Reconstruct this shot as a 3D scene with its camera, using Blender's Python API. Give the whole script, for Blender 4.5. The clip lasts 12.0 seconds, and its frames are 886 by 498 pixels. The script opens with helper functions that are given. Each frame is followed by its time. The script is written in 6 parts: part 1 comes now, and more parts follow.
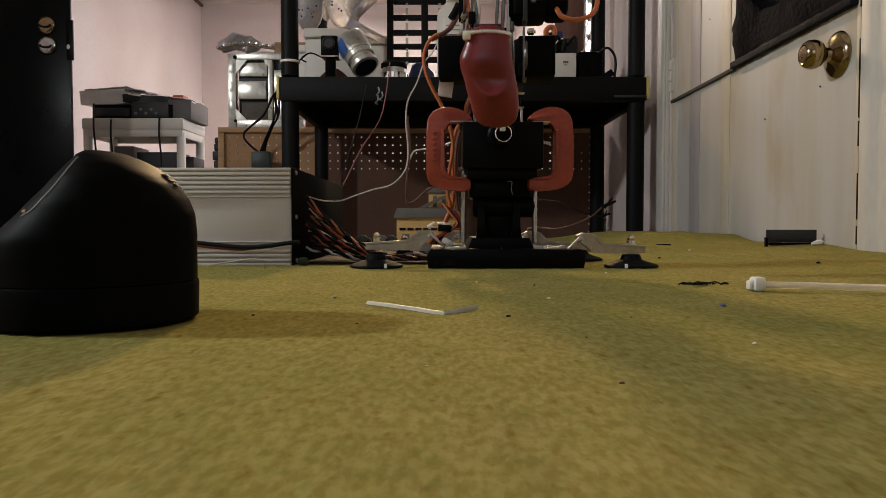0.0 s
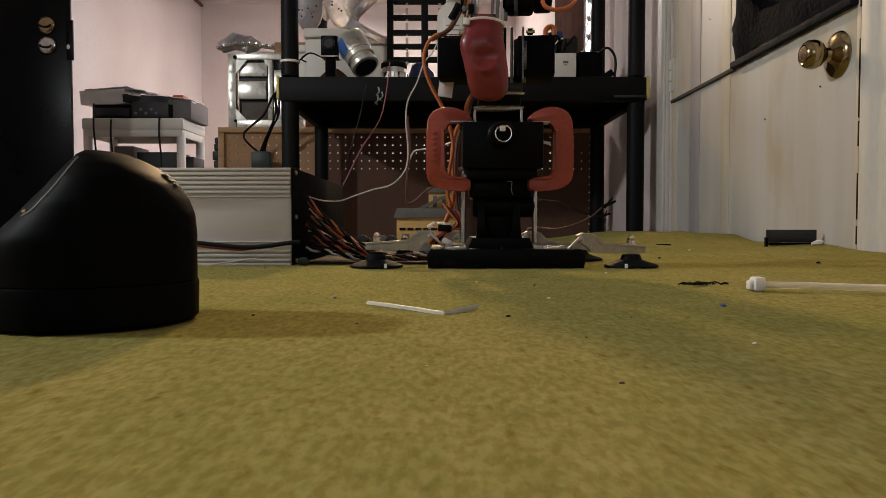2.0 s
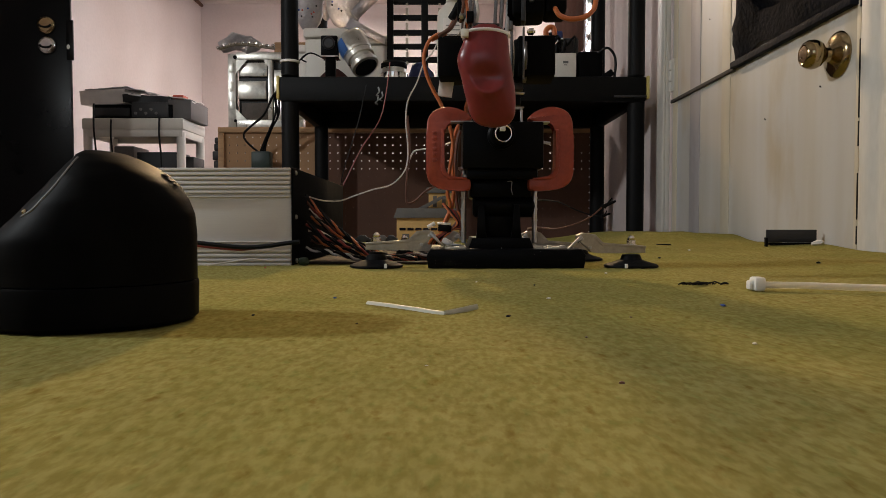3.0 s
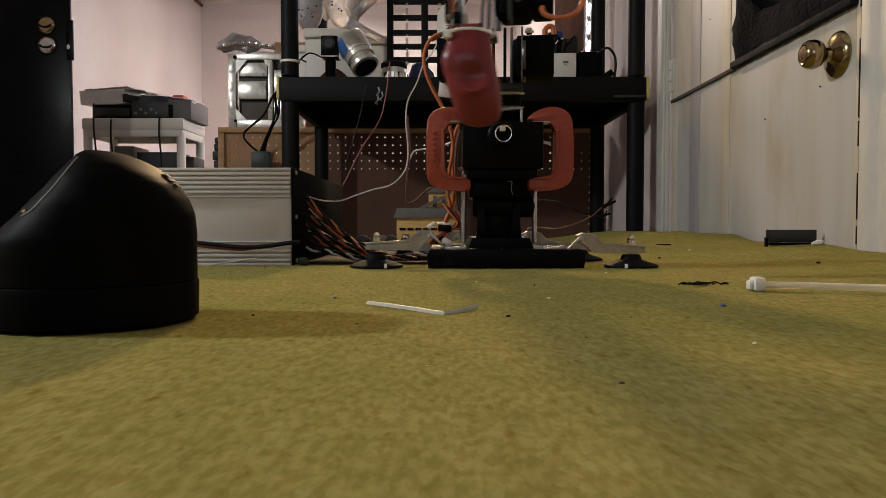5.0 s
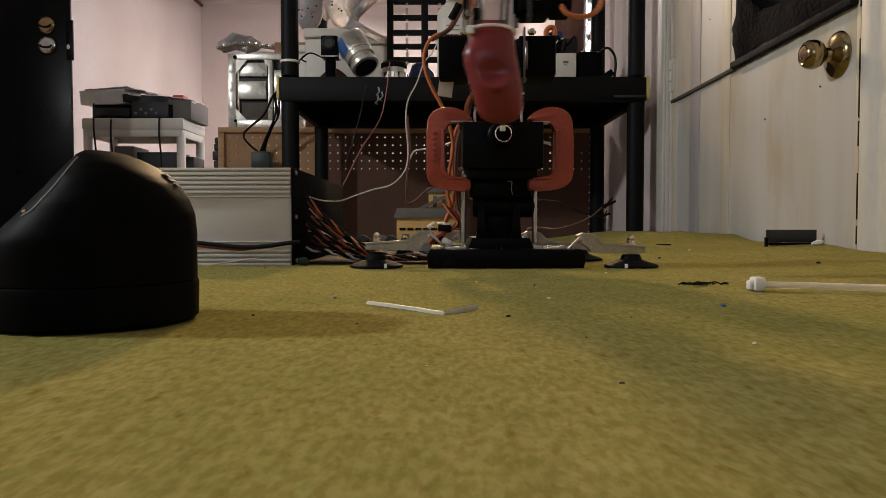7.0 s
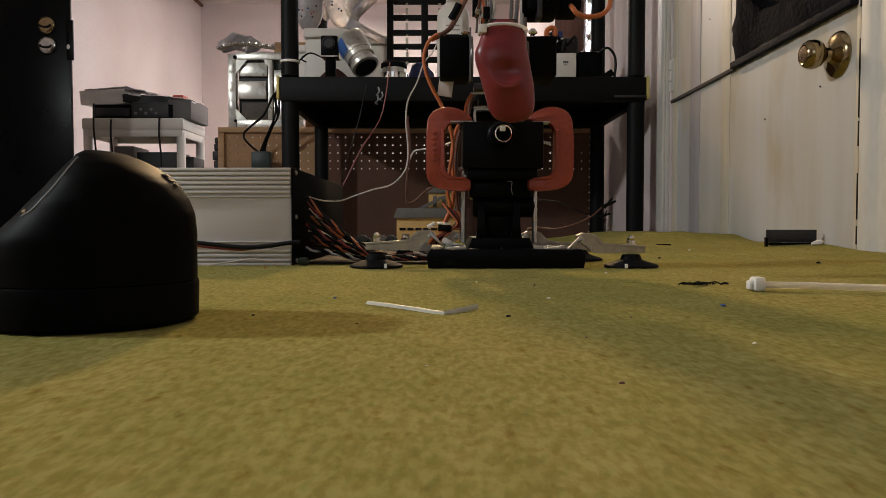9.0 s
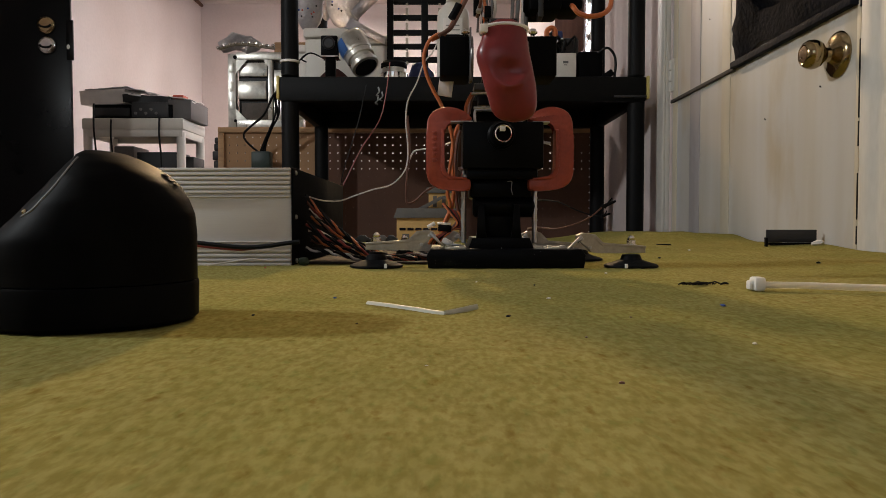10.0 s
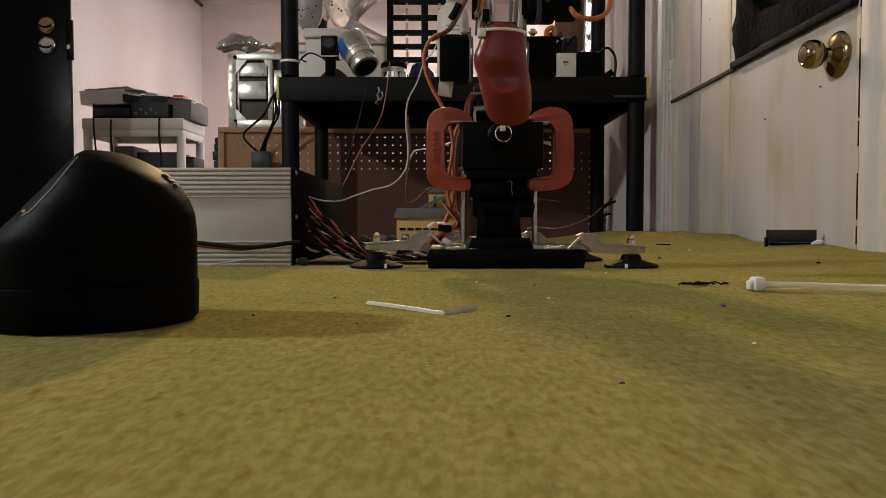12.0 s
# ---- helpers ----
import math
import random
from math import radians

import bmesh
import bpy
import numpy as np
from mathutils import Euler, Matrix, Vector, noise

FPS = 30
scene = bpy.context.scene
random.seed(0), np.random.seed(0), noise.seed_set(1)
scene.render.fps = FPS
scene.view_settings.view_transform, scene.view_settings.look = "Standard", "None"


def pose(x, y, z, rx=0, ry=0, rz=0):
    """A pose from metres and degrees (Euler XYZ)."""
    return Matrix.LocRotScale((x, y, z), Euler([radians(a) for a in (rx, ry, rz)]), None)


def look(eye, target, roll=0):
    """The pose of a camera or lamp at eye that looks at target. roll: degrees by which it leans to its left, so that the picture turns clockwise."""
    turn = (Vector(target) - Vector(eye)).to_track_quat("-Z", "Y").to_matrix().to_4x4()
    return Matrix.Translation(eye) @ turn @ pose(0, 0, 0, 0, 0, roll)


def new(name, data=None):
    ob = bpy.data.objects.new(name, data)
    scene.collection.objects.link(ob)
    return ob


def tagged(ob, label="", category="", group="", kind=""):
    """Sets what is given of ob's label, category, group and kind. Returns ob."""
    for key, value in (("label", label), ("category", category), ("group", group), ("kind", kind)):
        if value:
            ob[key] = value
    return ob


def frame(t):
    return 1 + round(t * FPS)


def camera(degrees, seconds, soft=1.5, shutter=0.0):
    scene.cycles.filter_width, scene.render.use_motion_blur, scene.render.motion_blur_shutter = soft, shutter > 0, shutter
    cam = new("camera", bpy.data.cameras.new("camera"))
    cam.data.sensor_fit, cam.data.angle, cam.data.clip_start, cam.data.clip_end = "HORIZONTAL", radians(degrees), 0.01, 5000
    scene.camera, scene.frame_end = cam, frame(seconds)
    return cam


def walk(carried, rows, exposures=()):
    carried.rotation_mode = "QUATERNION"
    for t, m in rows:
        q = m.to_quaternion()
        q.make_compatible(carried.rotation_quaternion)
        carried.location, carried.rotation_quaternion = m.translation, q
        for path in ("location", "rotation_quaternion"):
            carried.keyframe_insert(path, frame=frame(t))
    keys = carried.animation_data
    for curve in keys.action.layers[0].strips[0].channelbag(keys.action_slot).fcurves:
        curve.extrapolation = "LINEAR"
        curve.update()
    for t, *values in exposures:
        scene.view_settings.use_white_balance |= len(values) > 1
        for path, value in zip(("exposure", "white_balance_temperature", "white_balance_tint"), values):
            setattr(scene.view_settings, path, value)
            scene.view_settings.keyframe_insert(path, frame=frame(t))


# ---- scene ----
cam = camera(64.2, 12.0, soft=0.65, shutter=0.5)
eye = pose(0, 0, 0.035, 87.94, 0, 0)
walk(cam, [(0, eye), (12, eye)], exposures=[(0, -0.1), (12, -0.1)])

# ---------------------------------------------------------------- light
world = bpy.data.worlds.new("world")
scene.world = world
world.use_nodes = True
wn = world.node_tree.nodes
sky = wn.new("ShaderNodeTexSky")
sky.sky_type = "NISHITA"
sky.sun_disc = False
sky.sun_elevation = radians(35)
sky.sun_rotation = radians(70)
world.node_tree.links.new(sky.outputs[0], wn["Background"].inputs[0])
wn["Background"].inputs[1].default_value = 0.12


def area_lamp(name, where, target, power, size, color):
    data = bpy.data.lights.new(name, "AREA")
    data.energy, data.size, data.color, data.shape = power, size, color, "DISK"
    ob = new(name, data)
    ob.matrix_basis = look(where, target)
    return ob


area_lamp("side_daylight", (-1.68, 0.34, 1.01), (0.1, 0.5, 0), 20.5, 0.12, (0.93, 0.98, 1.0))
clip_lamp = area_lamp("clip_lamp", (-0.24, 2.90, 1.36), (-0.04, 0.22, 0), 4.4, 0.18, (1.0, 0.67, 0.35))
clip_lamp.data.spread = radians(52)
area_lamp("back_room_lamp", (-0.34, 4.25, 1.55), (-0.34, 4.25, 0), 30.5, 0.35, (1.0, 0.92, 0.87))
# fill lamp added behind the view; no window is known there
rear_fill = bpy.data.lights.new("rear_soft_fill", "AREA")
rear_fill.shape, rear_fill.size, rear_fill.size_y = "RECTANGLE", 1.1, 0.9
rear_fill.energy, rear_fill.color = 2.2, (0.90, 0.95, 1.0)
new("rear_soft_fill", rear_fill).matrix_basis = look((-0.55, -1.57, 0.75), (-0.3, 1.0, 0.1))
window_lamp = bpy.data.lights.new("window_daylight", "AREA")
window_lamp.shape, window_lamp.size, window_lamp.size_y = "RECTANGLE", 0.9, 0.9
window_lamp.energy, window_lamp.color = 44, (0.82, 0.91, 1.0)
new("window_daylight", window_lamp).matrix_basis = look((0.60, 2.95, 0.85), (-1.6, 3.3, 0.2))

# ---------------------------------------------------------------- materials


def mat(name, color, rough=0.5, metal=0.0, vary=0.15, scale=60.0, bump=0.1, grain=400.0, spec=0.5,
        stretch=(1, 1, 1), stain=None, glass=0.0, depth=0.001, coat=0.0):
    """A surface whose colour and gloss vary at two scales, with a fine relief."""
    m = bpy.data.materials.new(name)
    m.use_nodes = True
    n, link = m.node_tree.nodes, m.node_tree.links.new
    b = n["Principled BSDF"]
    pos = n.new("ShaderNodeTexCoord")
    mapping = n.new("ShaderNodeMapping")
    mapping.inputs["Scale"].default_value = stretch
    link(pos.outputs["Object"], mapping.inputs[0])
    big, fine = n.new("ShaderNodeTexNoise"), n.new("ShaderNodeTexNoise")
    big.inputs["Scale"].default_value, big.inputs["Detail"].default_value = scale, 4
    fine.inputs["Scale"].default_value, fine.inputs["Detail"].default_value = grain, 3
    link(mapping.outputs[0], big.inputs[0])
    link(mapping.outputs[0], fine.inputs[0])
    ramp = n.new("ShaderNodeValToRGB")
    dark = stain or tuple(c * (1 - vary) for c in color)
    ramp.color_ramp.elements[0].position, ramp.color_ramp.elements[1].position = 0.36, 0.64
    ramp.color_ramp.elements[0].color = (*dark, 1)
    ramp.color_ramp.elements[1].color = (*color, 1)
    link(big.outputs[0], ramp.inputs[0])
    mix = n.new("ShaderNodeMix")
    mix.data_type, mix.blend_type = "RGBA", "MULTIPLY"
    mix.inputs[0].default_value = min(1.0, vary * 2)
    link(ramp.outputs[0], mix.inputs[6])
    fr = n.new("ShaderNodeValToRGB")
    fr.color_ramp.elements[0].color = (0.6, 0.6, 0.6, 1)
    fr.color_ramp.elements[0].position, fr.color_ramp.elements[1].position = 0.3, 0.7
    link(fine.outputs[0], fr.inputs[0])
    link(fr.outputs[0], mix.inputs[7])
    link(mix.outputs[2], b.inputs["Base Color"])
    rr = n.new("ShaderNodeMapRange")
    rr.inputs[3].default_value, rr.inputs[4].default_value = max(0.03, rough - 0.10), min(1, rough + 0.10)
    link(big.outputs[0], rr.inputs[0])
    link(rr.outputs[0], b.inputs["Roughness"])
    b.inputs["Metallic"].default_value = metal
    b.inputs["Specular IOR Level"].default_value = spec
    b.inputs["Transmission Weight"].default_value = glass
    b.inputs["Coat Weight"].default_value = coat
    if bump:
        bp = n.new("ShaderNodeBump")
        bp.inputs["Strength"].default_value, bp.inputs["Distance"].default_value = bump, depth
        link(fine.outputs[0], bp.inputs["Height"])
        link(bp.outputs[0], b.inputs["Normal"])
    return m


def glow(name, color, strength):
    m = bpy.data.materials.new(name)
    m.use_nodes = True
    b = m.node_tree.nodes["Principled BSDF"]
    b.inputs["Base Color"].default_value = (*color, 1)
    b.inputs["Emission Color"].default_value = (*color, 1)
    b.inputs["Emission Strength"].default_value = strength
    return m


def layer(m, size, low, high, tone, stretch=(1, 1, 1)):
    """Multiplies a patchy tone over a material's colour: stains, flecks, wear."""
    n, link = m.node_tree.nodes, m.node_tree.links.new
    b = n["Principled BSDF"]
    old = b.inputs["Base Color"].links[0].from_socket
    pos, noise_node, ramp, mix = n.new("ShaderNodeMapping"), n.new("ShaderNodeTexNoise"), n.new("ShaderNodeValToRGB"), n.new("ShaderNodeMix")
    pos.inputs["Scale"].default_value = stretch
    link(n.new("ShaderNodeTexCoord").outputs["Object"], pos.inputs[0])
    noise_node.inputs["Scale"].default_value, noise_node.inputs["Detail"].default_value = size, 5
    ramp.color_ramp.elements[0].position, ramp.color_ramp.elements[1].position = low, high
    ramp.color_ramp.elements[0].color = (*tone, 1)
    link(pos.outputs[0], noise_node.inputs[0])
    link(noise_node.outputs[0], ramp.inputs[0])
    mix.data_type, mix.blend_type = "RGBA", "MULTIPLY"
    mix.inputs[0].default_value = 1
    link(old, mix.inputs[6])
    link(ramp.outputs[0], mix.inputs[7])
    link(mix.outputs[2], b.inputs["Base Color"])
    return m


def felt_material():
    m = mat("green_felt", (0.340, 0.296, 0.108), 1.0, 0, 0.10, 60, 0.06, 900, 0.0, stretch=(1, 0.5, 1), depth=0.0008)
    nap = (1, 0.5, 1)
    layer(m, 7, 0.38, 0.62, (0.88, 0.93, 0.84))
    layer(m, 480, 0.38, 0.60, (0.80, 0.75, 0.64), (1, 0.4, 1))
    layer(m, 150, 0.36, 0.62, (0.90, 0.91, 0.84), nap)
    layer(m, 300, 0.28, 0.42, (0.80, 0.68, 0.56), (1, 0.42, 1))
    layer(m, 420, 0.30, 0.44, (0.86, 0.94, 0.90), (1, 0.45, 1))
    return m


FELT = felt_material()
WALL = mat("pink_plaster", (0.76, 0.665, 0.635), 0.85, 0, 0.06, 2.5, 0.25, 60, 0.2, depth=0.003)
CEILING = mat("ceiling_paint", (0.78, 0.72, 0.68), 0.9, 0, 0.05, 2, 0.2, 50, 0.2)
DOOR = mat("worn_white_paint", (0.58, 0.565, 0.545), 0.5, 0, 0.10, 9, 0.12, 26, 0.4, stretch=(1, 1, 0.07), stain=(0.52, 0.48, 0.41))
layer(DOOR, 3.5, 0.36, 0.54, (0.92, 0.86, 0.74), (1, 1, 0.12))
layer(DOOR, 11, 0.30, 0.46, (0.88, 0.80, 0.66), (1, 1, 0.45))
layer(DOOR, 60, 0.235, 0.25, (0.22, 0.19, 0.17))
layer(WALL, 1.3, 0.35, 0.6, (0.92, 0.88, 0.86))
TRIM = mat("cream_trim_paint", (0.62, 0.59, 0.53), 0.45, 0, 0.10, 9, 0.1, 150, 0.4, stretch=(1, 1, 0.3))
FLOOR = mat("brown_floor", (0.22, 0.16, 0.11), 0.6, 0, 0.25, 3, 0.2, 60)
BLACK_PLASTIC = mat("black_plastic", (0.0030, 0.0030, 0.0032), 0.42, 0, 0.25, 20, 0.12, 500, 0.06)
SERVO = mat("matt_black_servo_case", (0.0045, 0.0045, 0.0048), 0.7, 0, 0.25, 60, 0.12, 500, 0.04)
SHELF = mat("black_shelf_plastic", (0.005, 0.0049, 0.005), 0.55, 0, 0.25, 9, 0.2, 300, 0.14)
GLOSS_BLACK = mat("glossy_black_shell", (0.0048, 0.0046, 0.0045), 0.50, 0, 0.3, 45, 0.10, 160, 0.02, stain=(0.0024, 0.0023, 0.0022))
BLACK_PAINT = mat("black_door_paint", (0.0025, 0.0025, 0.0025), 0.3, 0, 0.3, 7, 0.1, 80, 0.10)
RUBBER = mat("black_rubber", (0.008, 0.008, 0.0085), 0.62, 0, 0.2, 60, 0.2, 600, 0.05)
ORANGE = mat("orange_enamel", (0.36, 0.058, 0.026), 0.42, 0, 0.22, 45, 0.25, 330, 0.4)
RED = mat("red_rubber", (0.195, 0.020, 0.019), 0.33, 0, 0.15, 60, 0.06, 300, 0.42)
STEEL = mat("dull_steel", (0.50, 0.49, 0.47), 0.38, 1, 0.18, 80, 0.1, 600)
DARK_STEEL = mat("dark_steel", (0.20, 0.19, 0.18), 0.36, 1, 0.25, 80, 0.1, 500)
CHROME = mat("bright_steel", (0.75, 0.74, 0.72), 0.16, 1, 0.12, 60, 0.05, 400)
ALLOY = mat("cast_alloy", (0.46, 0.42, 0.34), 0.46, 1, 0.18, 90, 0.15, 500)
ALU = mat("satin_aluminium", (0.66, 0.63, 0.58), 0.55, 0.2, 0.06, 12, 0.08, 500, stretch=(0.1, 1, 4))
BRASS = mat("polished_brass", (0.40, 0.31, 0.17), 0.15, 1, 0.15, 40, 0.05, 300)
OLD_BRASS = mat("tarnished_brass", (0.30, 0.19, 0.09), 0.3, 1, 0.3, 60, 0.1, 300)
NYLON = mat("white_nylon", (0.80, 0.78, 0.72), 0.40, 0, 0.05, 60, 0.1, 400)
NYLON.node_tree.nodes["Principled BSDF"].inputs["Subsurface Weight"].default_value = 0.6
NYLON.node_tree.nodes["Principled BSDF"].inputs["Subsurface Radius"].default_value = (1, 0.95, 0.85)
NYLON.node_tree.nodes["Principled BSDF"].inputs["Subsurface Scale"].default_value = 0.004
DULL_NYLON = mat("aged_nylon", (0.50, 0.50, 0.40), 0.5, 0, 0.12, 120, 0.1, 400, 0.3)
TIN = mat("pressed_tin", (0.72, 0.69, 0.62), 0.30, 0.62, 0.28, 25, 0.3, 90)
WHITE_PLASTIC = mat("off_white_plastic", (0.68, 0.64, 0.57), 0.45, 0, 0.08, 12, 0.1, 300)
PAPER = mat("paper", (0.80, 0.75, 0.70), 0.8, 0, 0.08, 30, 0.2, 300, 0.2)
PEGBOARD = mat("brown_pegboard", (0.125, 0.060, 0.036), 0.7, 0, 0.15, 10, 0.15, 300, 0.3)
# same board in a lighter tan, standing in for light falling on it
PEG_LIT = mat("lit_pegboard", (0.40, 0.23, 0.115), 0.7, 0, 0.15, 10, 0.15, 300, 0.3)
STRIP = mat("brown_grey_rubber", (0.075, 0.064, 0.055), 0.7, 0, 0.3, 40, 0.2, 300, 0.2)
WOOD = mat("pine_wood", (0.46, 0.27, 0.13), 0.6, 0, 0.25, 12, 0.2, 120, 0.3, stretch=(0.15, 1, 2))
WIRE_ORANGE = mat("orange_wire", (0.50, 0.13, 0.03), 0.45, 0, 0.1, 80, 0)
WIRE_BROWN = mat("brown_wire", (0.12, 0.045, 0.025), 0.45, 0, 0.1, 80, 0)
WIRE_RED = mat("red_wire", (0.25, 0.03, 0.02), 0.45, 0, 0.1, 80, 0)
WIRE_BLACK = mat("black_wire", (0.008, 0.008, 0.008), 0.5, 0, 0.1, 80, 0, spec=0.15)
WIRE_WHITE = mat("white_wire", (0.62, 0.58, 0.52), 0.4, 0, 0.1, 80, 0)
BLANKET = mat("navy_blanket", (0.013, 0.0145, 0.022), 0.8, 0, 0.4, 25, 0.5, 120, 0.12, depth=0.003)
TAN_WALL = mat("tan_model_wall", (0.56, 0.34, 0.11), 0.7, 0, 0.1, 60, 0.1, 500)
GREY_ROOF = mat("grey_model_roof", (0.13, 0.12, 0.11), 0.8, 0, 0.15, 80, 0.2, 700)
BLUE = mat("blue_cloth", (0.02, 0.035, 0.12), 0.8, 0, 0.25, 30, 0.3, 300)
BLUE_FILM = mat("blue_film", (0.10, 0.25, 0.62), 0.3, 0, 0.2, 40, 0.1, 300)
GREY_PLASTIC = mat("grey_plastic", (0.13, 0.118, 0.112), 0.5, 0, 0.15, 20, 0.1, 300)
DARK_GREY = mat("dark_grey_plastic", (0.018, 0.0175, 0.018), 0.5, 0, 0.2, 20, 0.1, 300)
CURTAIN = mat("brown_curtain", (0.10, 0.055, 0.04), 0.9, 0, 0.25, 15, 0.4, 200, 0.2)
BAG = mat("clear_plastic_bag", (0.50, 0.47, 0.47), 0.42, 0, 0.25, 25, 0.5, 70, 0.25, glass=0.50, depth=0.008)
YELLOW = mat("yellow_tape", (0.62, 0.50, 0.16), 0.6, 0, 0.1, 40, 0.1, 300)
BLUE_BIT = mat("blue_scrap", (0.03, 0.07, 0.30), 0.5, 0, 0.1, 80, 0.1, 400)
DAYLIGHT = glow("daylight_outside", (0.82, 0.90, 1.0), 2.6)
LENS = mat("lens_glass", (0.01, 0.01, 0.015), 0.06, 0, 0.1, 10, 0)
PALE_RED = mat("pale_red_print", (0.55, 0.10, 0.06), 0.5, 0, 0.1, 60, 0.05)
INK = mat("grey_ink", (0.16, 0.15, 0.14), 0.7, 0, 0.1, 60, 0.05)

# ---------------------------------------------------------------- building helpers
ORIGIN = {}


def thing(name, where, label, category, group="", kind=""):
    ob = new(name)
    ob.location = where
    ORIGIN[ob] = Vector(where)
    return tagged(ob, label, category, group, kind)


def part(name, bm, material, parent=None, label="", local=False, smooth=True):
    """Links a bmesh as one mesh object under a thing or a part. The mesh is drawn in the world's space unless local."""
    mesh = bpy.data.meshes.new(name)
    origin = ORIGIN.get(parent, Vector())
    if not local:
        bm.transform(Matrix.Translation(-origin))
    bmesh.ops.recalc_face_normals(bm, faces=bm.faces[:])
    if smooth:
        for f in bm.faces:
            f.smooth = True
        for e in bm.edges:
            if len(e.link_faces) != 2 or e.calc_face_angle(0) > 0.6:
                e.smooth = False
    bm.to_mesh(mesh)
    bm.free()
    mesh.materials.append(material)
    ob = new(name, mesh)
    ob.parent = parent
    ORIGIN[ob] = origin
    if label:
        ob["label"] = label
    return ob


def single(name, bm, material, label, category, group="", kind=""):
    """A thing that is one mesh; its origin is the middle of its base."""
    lo = Vector([min(v.co[i] for v in bm.verts) for i in range(3)])
    hi = Vector([max(v.co[i] for v in bm.verts) for i in range(3)])
    base = Vector(((lo.x + hi.x) / 2, (lo.y + hi.y) / 2, lo.z))
    bm.transform(Matrix.Translation(-base))
    ob = part(name, bm, material, None, local=True)
    ob.location = base
    ORIGIN[ob] = base
    return tagged(ob, label, category, group, kind)


def bm_new():
    return bmesh.new()


def box(bm, lo, hi, bevel=0.0, m=None, seg=2):
    lo, hi = Vector(lo), Vector(hi)
    made = bmesh.ops.create_cube(bm, size=1)["verts"]
    size, mid = hi - lo, (lo + hi) / 2
    for v in made:
        v.co = Vector((v.co.x * size.x, v.co.y * size.y, v.co.z * size.z)) + mid
    if bevel:
        edges = list({e for v in made for e in v.link_edges})
        out = bmesh.ops.bevel(bm, geom=edges, offset=bevel, segments=seg, profile=0.5, affect="EDGES")
        made = list({v for f in out["faces"] for v in f.verts} | {v for v in made if v.is_valid})
    if m:
        bmesh.ops.transform(bm, matrix=m, verts=made)
    return bm


def turned(bm, profile, m=None, seg=24, squash=1.0):
    """A body of revolution round z from (radius, height) pairs."""
    rings = []
    for r, z in profile:
        rings.append([bm.verts.new((r * math.cos(2 * math.pi * i / seg), r * squash * math.sin(2 * math.pi * i / seg), z))
                      for i in range(seg)])
    for a, b in zip(rings, rings[1:]):
        for i in range(seg):
            bm.faces.new((a[i], a[(i + 1) % seg], b[(i + 1) % seg], b[i]))
    bm.faces.new(rings[0][::-1])
    bm.faces.new(rings[-1])
    if m:
        bmesh.ops.transform(bm, matrix=m, verts=[v for ring in rings for v in ring])
    return bm


def along(a, b):
    """The pose whose z axis runs from a to b."""
    a, b = Vector(a), Vector(b)
    return Matrix.Translation(a) @ (b - a).to_track_quat("Z", "Y").to_matrix().to_4x4()


def rod(bm, a, b, r, r2=None, seg=14, soft=0.0):
    length = (Vector(b) - Vector(a)).length
    r2 = r if r2 is None else r2
    s = soft or min(r, r2, length / 2) * 0.2
    return turned(bm, [(r - s, 0), (r, s), (r2, length - s), (r2 - s, length)], along(a, b), seg)


def smooth_path(points, steps=7):
    pts = [Vector(p) for p in points]
    out = []
    for i in range(len(pts) - 1):
        p0, p1, p2, p3 = pts[max(i - 1, 0)], pts[i], pts[i + 1], pts[min(i + 2, len(pts) - 1)]
        for k in range(steps):
            t = k / steps
            out.append(0.5 * (2 * p1 + (p2 - p0) * t + (2 * p0 - 5 * p1 + 4 * p2 - p3) * t * t
                              + (3 * p1 - p0 - 3 * p2 + p3) * t ** 3))
    return out + [pts[-1]]


def tube(bm, points, r, seg=8, steps=7, flat=1.0):
    path = smooth_path(points, steps)
    side = None
    rings = []
    for i, p in enumerate(path):
        d = (path[min(i + 1, len(path) - 1)] - path[max(i - 1, 0)]).normalized()
        if side is None:
            side = d.orthogonal().normalized()
        side = (side - d * side.dot(d)).normalized()
        up = d.cross(side)
        rings.append([bm.verts.new(p + r * (math.cos(2 * math.pi * k / seg) * side + flat * math.sin(2 * math.pi * k / seg) * up))
                      for k in range(seg)])
    for a, b in zip(rings, rings[1:]):
        for k in range(seg):
            bm.faces.new((a[k], a[(k + 1) % seg], b[(k + 1) % seg], b[k]))
    bm.faces.new(rings[0][::-1])
    bm.faces.new(rings[-1])
    return bm


def slab(bm, outline, depth, m=None, bevel=0.0):
    """A plate with an outline in x and z, that reaches from y = 0 to y = depth."""
    front = [bm.verts.new((x, 0, z)) for x, z in outline]
    back = [bm.verts.new((x, depth, z)) for x, z in outline]
    n = len(outline)
    faces = [bm.faces.new(front), bm.faces.new(back[::-1])]
    for i in range(n):
        faces.append(bm.faces.new((front[i], back[i], back[(i + 1) % n], front[(i + 1) % n])))
    verts = front + back
    if bevel:
        edges = [e for f in faces[:2] for e in f.edges]
        out = bmesh.ops.bevel(bm, geom=edges, offset=bevel, segments=2, profile=0.5, affect="EDGES")
        verts = list({v for f in out["faces"] for v in f.verts} | {v for v in verts if v.is_valid})
    if m:
        bmesh.ops.transform(bm, matrix=m, verts=verts)
    return bm


def crumple(bm, amount, size, seed=0.0):
    for v in bm.verts:
        v.co += amount * noise.noise_vector(v.co * size + Vector((seed, seed * 1.7, 0)))
    return bm


def wire(name, points, r, material, label, category="wire", group="", flat=1.0):
    return single(name, tube(bm_new(), points, r, flat=flat), material, label, category, group)


